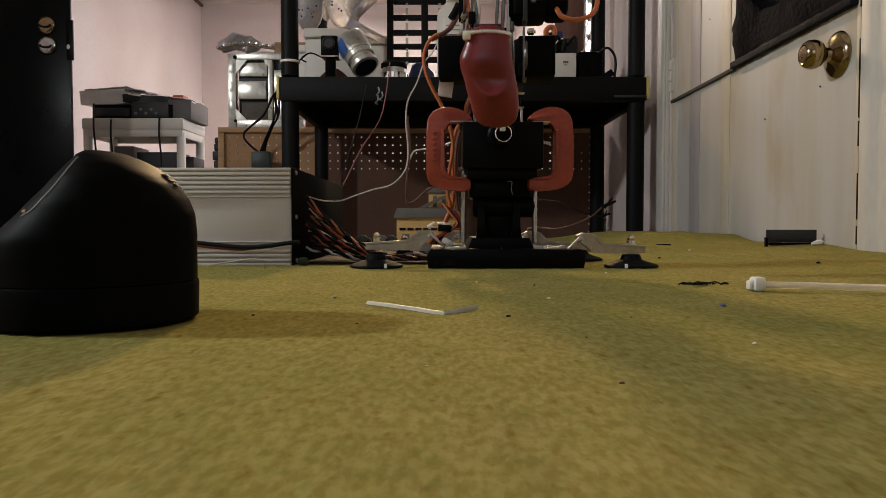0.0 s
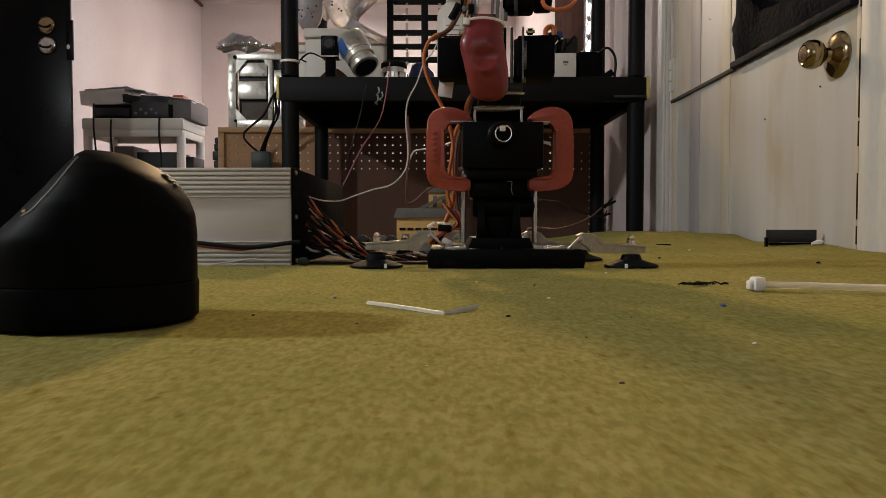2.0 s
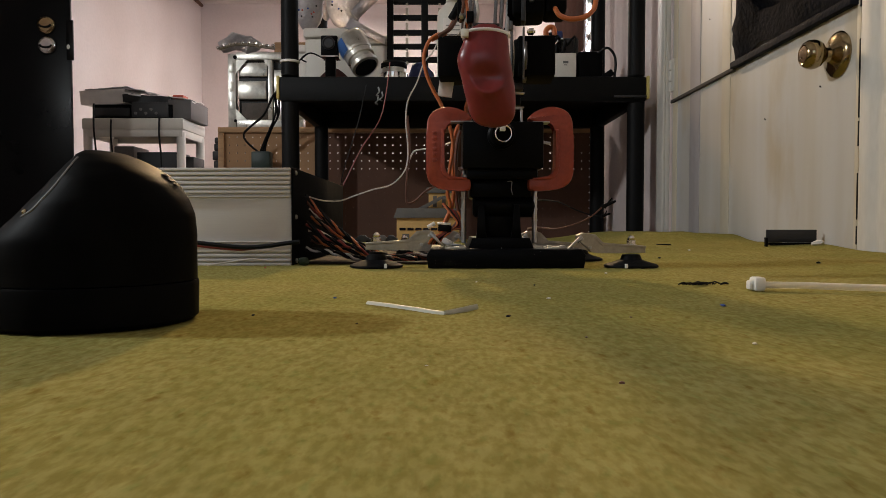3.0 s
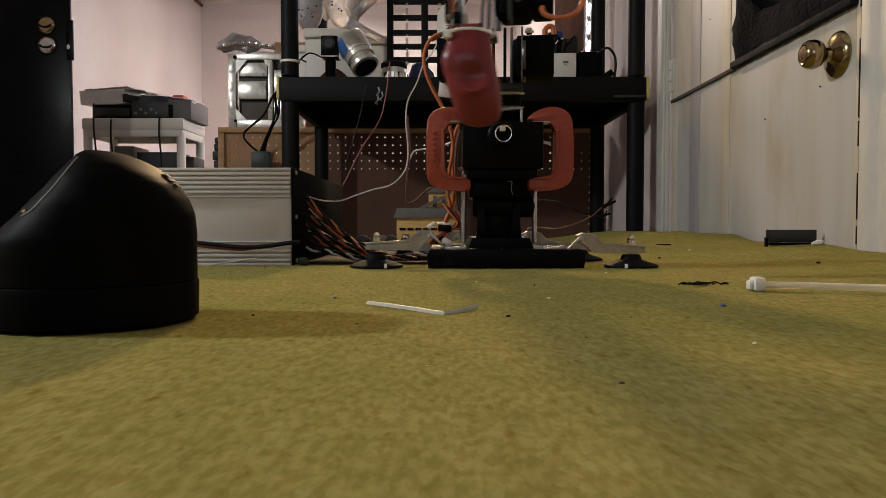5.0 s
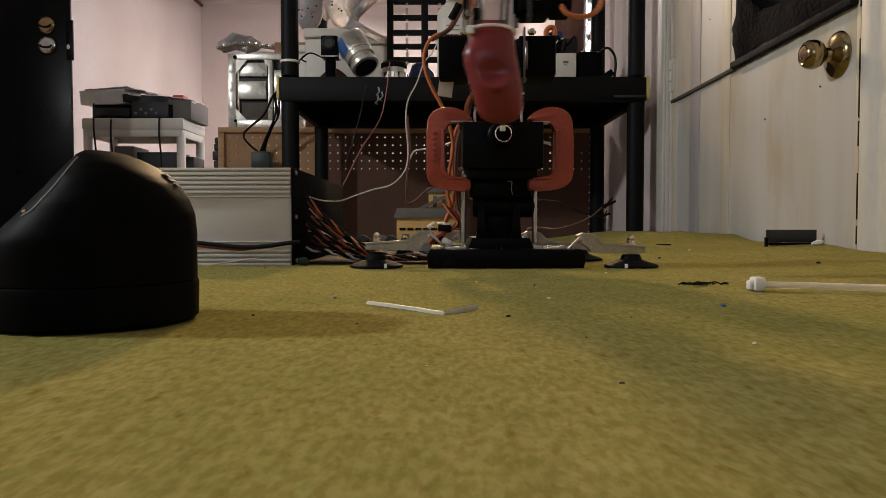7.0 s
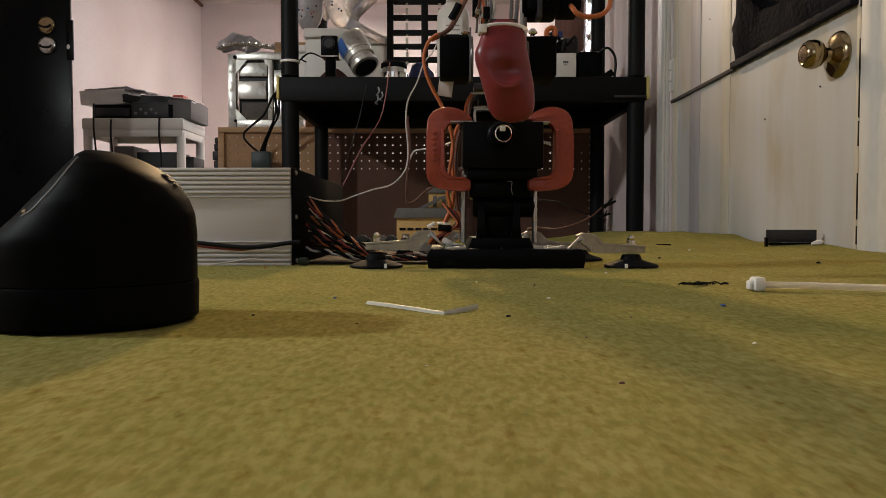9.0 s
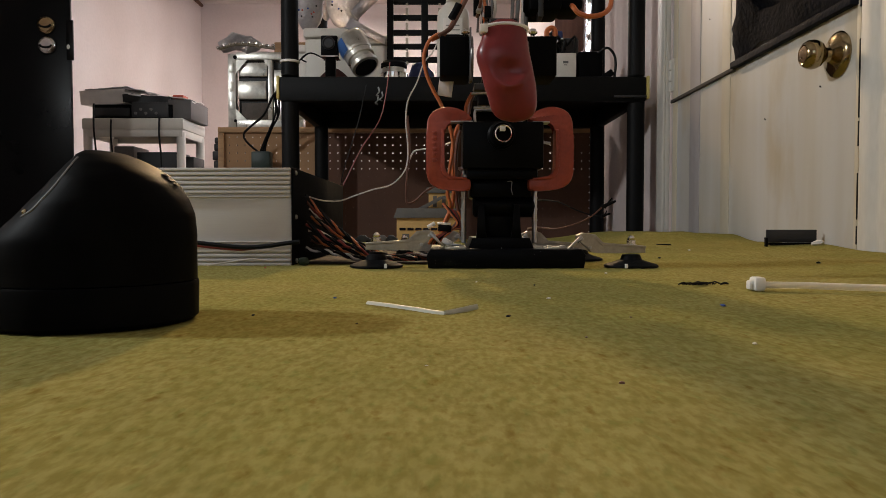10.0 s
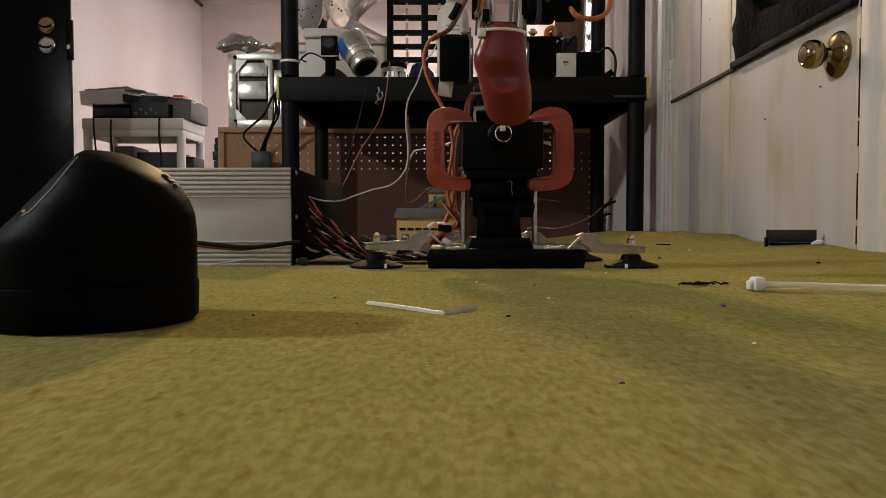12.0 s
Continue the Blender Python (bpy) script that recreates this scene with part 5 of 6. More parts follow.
part("name_plate", curved_patch(axis, 0.0412, 0.044, 0.078, (0.1, -1, 0), 0.42), TIN, barrel, "riveted metal plate")
part("front_glass", turned(bm_new(), [(0.029, -0.0085), (0.028, -0.0092)], axis, 24), LENS, barrel)
# coil, cloth, tubs
coil = thing("wire_coil", (-0.1253, 1.82, ST), "round metal coil with dark winding", "coil")
cm = pose(-0.1253, 1.82, ST)
part("flange", turned(bm_new(), [(0.034, 0), (0.035, 0.002), (0.035, 0.028), (0.03, 0.030)], cm, 28), CHROME, coil)
part("winding", turned(bm_new(), [(0.029, 0.030), (0.030, 0.031), (0.030, 0.041), (0.029, 0.042)], cm, 28), TIN, coil)
part("cap", turned(bm_new(), [(0.030, 0.042), (0.033, 0.044), (0.033, 0.053), (0.027, 0.059), (0.012, 0.061)], cm, 28), RUBBER, coil)
bm = bm_new()
bmesh.ops.create_icosphere(bm, subdivisions=3, radius=0.055)
for v in bm.verts:
    v.co = Vector((v.co.x, v.co.y * 0.6, max(0, v.co.z) * 1.35))
bm.transform(Matrix.Translation((-0.2995, 1.96, ST)))
single("red_rag", crumple(bm, 0.008, 25), mat("maroon_cloth", (0.06, 0.022, 0.018), 0.9, 0, 0.3, 30, 0.4, 250, 0.2), "folded maroon rag on the shelf", "rag")
for u0, u1, v0, d, m, name in ((545, 640, 62, 2.08, WHITE_PLASTIC, "tub"), (640, 692, 75, 2.06, WHITE_PLASTIC, "tub"), (530, 560, 90, 2.12, PAPER, "box")):
    xm, w, h = (shelf_x(u0, d) + shelf_x(u1, d)) / 2, shelf_x(u1, d) - shelf_x(u0, d), up(v0, d) - ST
    t_ = thing("storage_tub", (xm, d, ST), "off-white plastic tub at the back of the shelf", "tub", "storage tubs")
    part("tub_body", box(bm_new(), (xm - w / 2 * 0.95, d - 0.05, ST), (xm + w / 2 * 0.95, d + 0.05, ST + h * 0.86), 0.010), m, t_)
    part("lid", box(bm_new(), (xm - w / 2, d - 0.055, ST + h * 0.865), (xm + w / 2, d + 0.055, ST + h), 0.006), m, t_)
bm = bm_new()
bmesh.ops.create_icosphere(bm, subdivisions=3, radius=0.05)
for v in bm.verts:
    v.co = Vector((v.co.x * 0.85, v.co.y * 0.5, max(0, v.co.z) * 1.7))
bm.transform(Matrix.Translation((-0.0599, 1.93, ST)))
single("blue_rag", crumple(bm, 0.012, 30), BLUE, "crumpled dark blue rag on the shelf", "rag")
# hanging bags of parts
random.seed(5)
for u0, u1, v0, v1, d in ((528, 575, -60, 62, 2.05), (580, 645, -70, 60, 2.03), (560, 600, -80, 40, 2.10)):
    bm = bm_new()
    bmesh.ops.create_icosphere(bm, subdivisions=3, radius=1)
    w, h = (shelf_x(u1, d) - shelf_x(u0, d)) / 2, (up(v0, d) - up(v1, d)) / 2
    for v in bm.verts:
        v.co = Vector((v.co.x * w, v.co.y * 0.022, v.co.z * h))
    bm.transform(Matrix.Translation(((shelf_x(u0, d) + shelf_x(u1, d)) / 2, d, (up(v0, d) + up(v1, d)) / 2)))
    crumple(bm, 0.012, 22, u0)
    bag = thing("parts_bag", ((shelf_x(u0, d) + shelf_x(u1, d)) / 2, d, up(v1, d)), "clear plastic bag of small coloured parts", "bag", "parts bags")
    part("bag_skin", bm, BAG, bag)
    for m in (BLUE_BIT, PALE_RED, RUBBER, RUBBER):
        bm = bm_new()
        for k in range(5):
            x, z = random.uniform(-0.75, 0.75) * w, random.uniform(-0.7, 0.5) * h
            turned(bm, [(0.0018, 0), (0.0028, 0.0015), (0.0018, 0.004)], pose((shelf_x(u0, d) + shelf_x(u1, d)) / 2 + x, d - 0.028, (up(v0, d) + up(v1, d)) / 2 + z, random.uniform(0, 90), random.uniform(0, 90), 0), 8)
        tagged(part("loose_stuff", bm, m, bag), kind="stuff")
# leaning clear tube and film
single("clear_tube", rod(bm_new(), (-0.2496, 2.0, 0.6174), (-0.1251, 1.97, 0.7256), 0.015, 0.018, 20), BAG, "clear plastic tube leaning among the bags", "tube")
bm = bm_new()
slab(bm, [(-0.2683, 0.5716), (-0.2527, 0.5997), (-0.1560, 0.5436), (-0.1591, 0.5248)], 0.012, Matrix.Translation((0, 1.95, 0)), 0.002)
single("plastic_strip", crumple(bm, 0.003, 40), BAG, "folded strip of clear plastic on the tubs", "film")

# black lattice rack
rack = thing("lattice_rack", (-0.0624, 2.0, ST), "black plastic lattice rack with open rows", "rack")
for u0, u1 in ((686, 697), (746, 758), (802, 812)):
    part("upright", box(bm_new(), (shelf_x(u0, 2), 1.995, ST), (shelf_x(u1, 2), 2.012, 0.69), 0.002), SHELF, rack)
for v in (113, 90, 66, 40, 12):
    part("rung", box(bm_new(), (-0.1392, 1.996, up(v, 2)), (0.0288, 2.011, up(v - 9, 2)), 0.002), SHELF, rack)
for v in (103, 79, 53, 27, 0):
    for u in (721, 778):
        part("peg", rod(bm_new(), (shelf_x(u, 2), 2.0, up(v + 14, 2)), (shelf_x(u, 2), 2.0, up(v - 8, 2)), 0.004, seg=10), ALLOY, rack)

# white glue bottle
bottle = thing("white_bottle", (0.0259, 1.80, ST), "white plastic bottle with a paper label", "bottle")
bx, bw = 0.0259, 28 * 1.8 / 1250
part("bottle_body", turned(bm_new(), [(bw * 0.92, 0), (bw, 0.006), (bw, 0.5649 - ST - 0.01), (bw * 0.92, 0.5707 - ST), (bw * 0.5, 0.5880 - ST), (bw * 0.42, 0.5923 - ST)], pose(bx, 1.80, ST), 28, 0.6), WHITE_PLASTIC, bottle)
part("cap", turned(bm_new(), [(bw * 0.45, 0), (bw * 0.45, 0.03), (bw * 0.3, 0.045), (bw * 0.15, 0.07)], pose(bx, 1.80, 0.5923 - 0.0), 20), WHITE_PLASTIC, bottle)
label_part = part("paper_label", box(bm_new(), (0.0000, 1.7715, 0.4329), (0.0481, 1.7735, 0.5448), 0.0004), PAPER, bottle)
for v in (48, 56, 64, 76, 84):
    part("text_bar", box(bm_new(), (0.0071, 1.7703, up(v + 1.4, 1.77)), (0.0411, 1.7713, up(v, 1.77))), INK, label_part)

# white box and a tangle of leads beside the adapters
white_box = thing("white_box", (shelf_x(999, 1.762), 1.775, ST), "small white carton with faint print on the shelf", "box")
part("carton", box(bm_new(), (shelf_x(975, 1.76), 1.760, ST), (shelf_x(1018, 1.76), 1.800, up(97, 1.76)), 0.002), WHITE_PLASTIC, white_box)
for u0, u1, v0, v1 in ((995, 1004, 111, 115), (996, 1002, 117, 118.5)):
    part("print_bar", box(bm_new(), (shelf_x(u0, 1.76), 1.7592, up(v1, 1.76)), (shelf_x(u1, 1.76), 1.7600, up(v0, 1.76))), INK, white_box)
tangle = thing("cable_tangle", (shelf_x(995, 1.83), 1.83, ST), "tangled black leads heaped behind the carton", "cables")
random.seed(31)
for k in range(9):
    u, v = random.uniform(968, 1004), random.uniform(76, 92)
    pts = [(shelf_x(u, 1.83), 1.83 + random.uniform(-0.02, 0.02), ST + 0.003)]
    pts += [(shelf_x(u + random.uniform(-14, 14), 1.83), 1.83 + random.uniform(-0.025, 0.025), up(v + random.uniform(-9, 9), 1.83)) for _ in range(4)]
    part("lead", tube(bm_new(), pts, 0.0035, 6, 5), WIRE_BLACK, tangle)
part("heap", crumple(box(bm_new(), (shelf_x(955, 1.85), 1.845, ST), (shelf_x(1006, 1.85), 1.90, up(84, 1.85)), 0.012), 0.006, 40), RUBBER, tangle)
single("blue_case", crumple(box(bm_new(), (shelf_x(972, 1.92), 1.905, ST), (shelf_x(992, 1.92), 1.94, up(61, 1.92)), 0.004), 0.002, 60), BLUE, "dark blue plastic case standing on the shelf", "case")
# dark gear at the other end, and its cord
gear = thing("black_adapter", (0.3686, 1.80, ST), "black power adapters with a cord on the shelf", "adapter")
part("adapter_body", box(bm_new(), (0.3398, 1.79, ST), (0.4032, 1.86, 0.4684), 0.006), BLACK_PLASTIC, gear)
part("adapter_body", box(bm_new(), (0.2959, 1.84, ST), (0.3503, 1.91, 0.5149), 0.006), DARK_GREY, gear)
part("cord", tube(bm_new(), [(0.3880, 1.78, 0.4598), (0.4078, 1.77, 0.4711), (0.4248, 1.77, 0.4541), (0.4290, 1.77, 0.4286), (0.4262, 1.775, ST + 0.004)], 0.0032, 8), WIRE_BLACK, gear)
part("plug", box(bm_new(), (-0.015, -0.008, -0.008), (0.015, 0.008, 0.008), 0.003, pose(0.4106, 1.775, ST + 0.016, 0, -35, 0)), RUBBER, gear)
for u in (520, 505):
    wire("black_wire", [(-0.3064, 1.79, 0.4531), (-0.3304, 1.775, 0.4594), (-0.3506, 1.765, 0.4433), (shelf_x(u + 24, 1.76), 1.765, 0.4349)], 0.002, WIRE_BLACK, "thin black camera wire by the post", "wire")
single("post_tie", turned(bm_new(), [(0.0235, 0), (0.0248, 0.0006), (0.0248, 0.0052), (0.0235, 0.0058)], pose((515.5 - 784) * 1.75 / 1250, 1.75, 0.4284), 28), NYLON, "white cable tie round a shelf post", "cable tie")
hanging = thing("hanging_hardware", (-0.1532, 1.715, 0.3223), "small shiny hooks hanging under the shelf", "hook")
for u, v in ((670, 168), (676, 176), (668, 182)):
    part("hook", tube(bm_new(), [(shelf_x(u, 1.71), 1.715, up(v - 12, 1.71)), (shelf_x(u + 2, 1.71), 1.712, up(v - 4, 1.71)), (shelf_x(u - 3, 1.71), 1.712, up(v + 2, 1.71)), (shelf_x(u + 1, 1.71), 1.715, up(v + 4, 1.71))], 0.002, 6), DARK_STEEL, hanging)
bm = bm_new()
box(bm, (0.4131, 1.712, 0.3387), (0.4911, 1.722, 0.3442), 0.001)
single("shelf_clip", bm, DARK_GREY, "thin dark clip bar on the shelf front", "clip")

# ---------------------------------------------------------------- metal chassis and wires on the pegboard cabinet
CY = 2.30
chassis = thing("metal_chassis", (-0.6054, CY, 0.3441), "bright pressed metal electronics chassis standing upright", "chassis")
bm = bm_new()
for u0, v0, u1, v1 in ((408, 100, 422, 228), (423, 97, 540, 110), (423, 214, 540, 228), (478, 110, 486, 214)):
    box(bm, (shelf_x(u0, CY), CY - 0.012, up(v1, CY)), (shelf_x(u1, CY), CY + 0.02, up(v0, CY)), 0.0015)
for corner in ([(422, 110), (442, 110), (422, 134)], [(422, 214), (422, 196), (440, 214)], [(478, 110), (470, 110), (478, 122)]):
    slab(bm, [(shelf_x(u, CY), up(v, CY)) for u, v in corner], 0.004, Matrix.Translation((0, CY - 0.0115, 0)))
for z_ in (0.40, 0.46, 0.52):
    box(bm, (shelf_x(411, CY), CY - 0.0150, z_), (shelf_x(419, CY), CY - 0.0121, z_ + 0.030), 0.001)
part("rim", bm, TIN, chassis)
part("side_panel", box(bm_new(), (shelf_x(487, CY), CY - 0.004, up(172, CY)), (shelf_x(540, CY), CY + 0.008, up(127, CY)), 0.002), TIN, chassis)
part("side_panel", box(bm_new(), (shelf_x(487, CY), CY - 0.004, up(213, CY)), (shelf_x(540, CY), CY + 0.008, up(176, CY)), 0.002), TIN, chassis)
part("back_panel", box(bm_new(), (-0.6624, CY + 0.012, 0.3644), (-0.5226, CY + 0.018, 0.5631)), DARK_GREY, chassis)
part("upper_plate", box(bm_new(), (-0.6569, CY - 0.002, 0.5097), (-0.5680, CY + 0.010, 0.5539), 0.0015), TIN, chassis)
part("shiny_plate", box(bm_new(), (-0.6606, CY - 0.010, 0.4361), (-0.5695, CY + 0.004, 0.4932), 0.002, None), TIN, chassis)
part("lower_plate", box(bm_new(), (-0.6514, CY - 0.002, 0.3717), (-0.5650, CY + 0.010, 0.4251), 0.0015), mat("brown_board", (0.10, 0.075, 0.055), 0.6, 0, 0.3, 30, 0.2, 200), chassis)
part("screw", rod(bm_new(), (-0.6679, CY - 0.014, 0.5686), (-0.6679, CY - 0.011, 0.5686), 0.006, seg=12), RUBBER, chassis)
part("screw", rod(bm_new(), (-0.6679, CY - 0.014, 0.3662), (-0.6679, CY - 0.011, 0.3662), 0.005, seg=12), RUBBER, chassis)
bm = bm_new()
bmesh.ops.create_icosphere(bm, subdivisions=3, radius=1)
for v in bm.verts:
    v.co = Vector((v.co.x * 0.072, v.co.y * 0.03, v.co.z * 0.028 + 0.010 * math.cos(v.co.x * 2)))
bm.transform(Matrix.Translation((-0.6477, CY - 0.01, 0.6072)))
crumple(bm, 0.022, 26, 2.0)
bag = single("crumpled_bag", bm, BAG, "crumpled clear bag with a strip of shiny beads", "bag")
strip = thing("bead_strip", (-0.6422, CY - 0.05, 0.5944), "strip of small shiny metal beads", "strip")
for k in range(10):
    u = 398 + k * 10.5
    v = 95 - 9 * math.sin(min(1, k / 6) * 2.2) + (3 if k > 6 else 0)
    bm = bm_new()
    bmesh.ops.create_icosphere(bm, subdivisions=2, radius=0.0058)
    bm.transform(Matrix.Translation((shelf_x(u, CY), CY - 0.05, up(v, CY))))
    part("bead", bm, CHROME, strip)
part("carrier", tube(bm_new(), [(-0.7102, CY - 0.045, 0.5870), (-0.6514, CY - 0.045, 0.6017), (-0.5962, CY - 0.045, 0.5980), (-0.5318, CY - 0.045, 0.5888)], 0.005, 8), ALLOY, strip)
plug = thing("green_connector", (-0.5650, 2.2, 0.2092), "dark green connector block with black wires", "connector")
part("block", box(bm_new(), (-0.5931, 2.19, 0.2040), (-0.5350, 2.23, 0.2585), 0.004), mat("dark_green_plastic", (0.012, 0.028, 0.02), 0.5, 0, 0.2, 40, 0.1, 300), plug)
for k, (a, b, c) in enumerate(((433, 240, 488), (470, 250, 492), (482, 230, 489), (476, 240, 497))):
    part("lead", tube(bm_new(), [(shelf_x(458 + 4 * k, 2.2), 2.2, 0.2568), (shelf_x(a, 2.18), 2.18, up(b, 2.18)), (shelf_x((a + c) / 2 + 8, 2.15), 2.15, 0.3635), (shelf_x(c, 2.1), 2.1, 0.4180), (-0.4196, 1.95, 0.4032)], 0.0035, 6), WIRE_BLACK, plug)
single("connector_ledge", box(bm_new(), (-0.6054, 2.17, 0.1828), (-0.5139, PB - 0.013, 0.2040), 0.003), WOOD, "small wooden ledge on the pegboard", "ledge")
single("brown_carton", box(bm_new(), (-0.5920, 2.5, 0.3441), (-0.4480, 2.6, 0.6710), 0.003), WOOD, "brown cardboard carton behind the post", "carton")
for k, (u0, u1, v0, v1) in enumerate(((379, 396, 285, 297), (377, 396, 268, 283), (380, 397, 255, 267), (381, 398, 244, 254))):
    single("dark_case", box(bm_new(), (shelf_x(u0, 2.6), 2.6, up(v1 + 1, 2.6)), (shelf_x(u1 + 30, 2.6), 2.75, up(v0, 2.6)), 0.005), DARK_GREY, "stacked dark equipment case", "case", "stacked cases")
single("case_stand", box(bm_new(), (-0.8466, 2.6, FLOOR_Z), (-0.7405, 2.75, 0.2384), 0.005), WOOD, "wooden stand under the cases", "stand")

# ---------------------------------------------------------------- white resin rack in the far room
RY0, RY1 = 3.00, 3.28
resin = thing("resin_rack", (-1.31, 3.14, FLOOR_Z), "off-white resin shelf rack holding old equipment", "rack")
rx0, rx1 = -1.5288, -1.0968
zt, zb = 0.4814, 0.4022
part("top_deck", box(bm_new(), (rx0, RY0, zb + 0.03), (rx1, RY1, zt), 0.008), WHITE_PLASTIC, resin)
for lo, hi in (((rx0 + 0.005, RY0 + 0.004), (rx1 - 0.005, RY0 + 0.02)), ((rx0 + 0.005, RY1 - 0.02), (rx1 - 0.005, RY1 - 0.004)), ((rx0 + 0.004, RY0 + 0.02), (rx0 + 0.02, RY1 - 0.02)), ((rx1 - 0.02, RY0 + 0.02), (rx1 - 0.004, RY1 - 0.02))):
    part("apron", box(bm_new(), (*lo, zb), (*hi, zb + 0.032), 0.003), WHITE_PLASTIC, resin)
for x in (rx0 + 0.018, rx1 - 0.018):
    for y in (RY0 + 0.022, RY1 - 0.022):
        part("leg", turned(bm_new(), [(0.015, 0), (0.017, 0.01), (0.0185, zb - FLOOR_Z + 0.02)], pose(x, y, FLOOR_Z), 16), WHITE_PLASTIC, resin)
part("middle_deck", box(bm_new(), (rx0, RY0, 0.1934), (rx1, RY1, 0.2534), 0.008), WHITE_PLASTIC, resin)
recorder = thing("video_recorder", (-1.33, 3.12, zt), "old black video recorder on the resin rack", "recorder")
part("chassis", box(bm_new(), (-1.4955, 3.03, zt + 0.004), (-1.1548, 3.25, zt + 0.062), 0.004), BLACK_PLASTIC, recorder)
part("front_panel", box(bm_new(), (-1.4883, 3.022, zt + 0.010), (-1.3336, 3.030, zt + 0.046), 0.002), DARK_GREY, recorder)
part("connector_panel", box(bm_new(), (-1.3240, 3.018, zt + 0.006), (-1.1693, 3.030, zt + 0.070), 0.003), DARK_GREY, recorder)
for k in range(5):
    part("socket", rod(bm_new(), (shelf_x(244 + 9 * k, 3.02), 3.018, zt + 0.022 + 0.016 * (k % 2)), (shelf_x(244 + 9 * k, 3.02), 3.013, zt + 0.022 + 0.016 * (k % 2)), 0.006, seg=12), GREY_PLASTIC, recorder)
for x in (-1.4834, -1.1742):
    part("foot", rod(bm_new(), (x, 3.05, zt), (x, 3.05, zt + 0.006), 0.010), RUBBER, recorder)
grey_box = thing("grey_device", (-1.1390, 3.15, zt), "grey metal device with vents", "device")
part("case", box(bm_new(), (-1.1780, 3.04, zt), (-1.0769, 3.26, zt + 0.085), 0.004), GREY_PLASTIC, grey_box)
part("side_vent", box(bm_new(), (-1.1780 - 0.002, 3.1, zt + 0.03), (-1.1780 + 0.001, 3.2, zt + 0.06)), BLACK_PLASTIC, grey_box)
single("red_pouch", box(bm_new(), (-1.1656, 3.06, zt + 0.0855), (-1.1160, 3.12, zt + 0.108), 0.006, None), PALE_RED, "small red pouch on top of the device", "pouch")
for k, (u0, u1, v, h, tilt, m, bend) in enumerate(((157, 234, 187, 0.062, -3, PAPER, 0.004), (166, 238, 160, 0.004, -6, BAG, 0.016), (196, 272, 162, 0.005, 5, BAG, 0.018),
                                                   (176, 262, 168, 0.005, 7, PAPER, 0.014), (232, 312, 186, 0.034, 3, DARK_GREY, 0.010), (306, 350, 178, 0.005, 14, PAPER, 0.010))):
    w = shelf_x(u1, 3.1) - shelf_x(u0, 3.1)
    bm = bm_new()
    box(bm, (-w / 2, -0.08, 0), (w / 2, 0.08, h), 0.0012)
    bmesh.ops.subdivide_edges(bm, edges=bm.edges[:], cuts=4, use_grid_fill=True)
    crumple(bm, bend, 16, k * 3.1)
    bm.transform(pose((shelf_x(u0, 3.1) + shelf_x(u1, 3.1)) / 2, 3.13, up(v, 3.1), 5, tilt, 0))
    name, label, kind_ = {PAPER: ("rumpled_paper", "rumpled pale papers on the recorder", "paper"), BAG: ("plastic_wrap", "loose clear plastic wrap on the equipment", "wrap")}.get(
        m, ("dark_device", "dark battered device lying on the recorder", "device"))
    single(name, bm, m, label, kind_)
for k, (u, v0, v1) in enumerate(((170, 185, 300), (200, 213, 300), (285, 206, 300))):
    wire("black_wire", [(shelf_x(u, 2.99), 2.99, up(v0, 2.99)), (shelf_x(u - 1, 2.985), 2.985, up((v0 + v1) / 2 - 15, 2.98)), (shelf_x(u + 2, 2.985), 2.985, up((v0 + v1) / 2 + 20, 2.98)), (shelf_x(u + 3, 2.99), 2.99, up(v1, 2.99))], 0.004, WIRE_BLACK, "black cord hanging from the resin rack", "cord")
for k, (u0, u1, v0) in enumerate(((215, 250, 262), (228, 322, 271), (325, 345, 278))):
    single("equipment_box", box(bm_new(), (shelf_x(u0, 3.1), 3.04 + 0.03 * k, 0.2534 + 0.001), (shelf_x(u1, 3.1), 3.20 + 0.02 * k, up(v0, 3.1)), 0.006), DARK_GREY if k else GREY_PLASTIC, "dark equipment box on the rack's lower deck", "box", "equipment boxes")


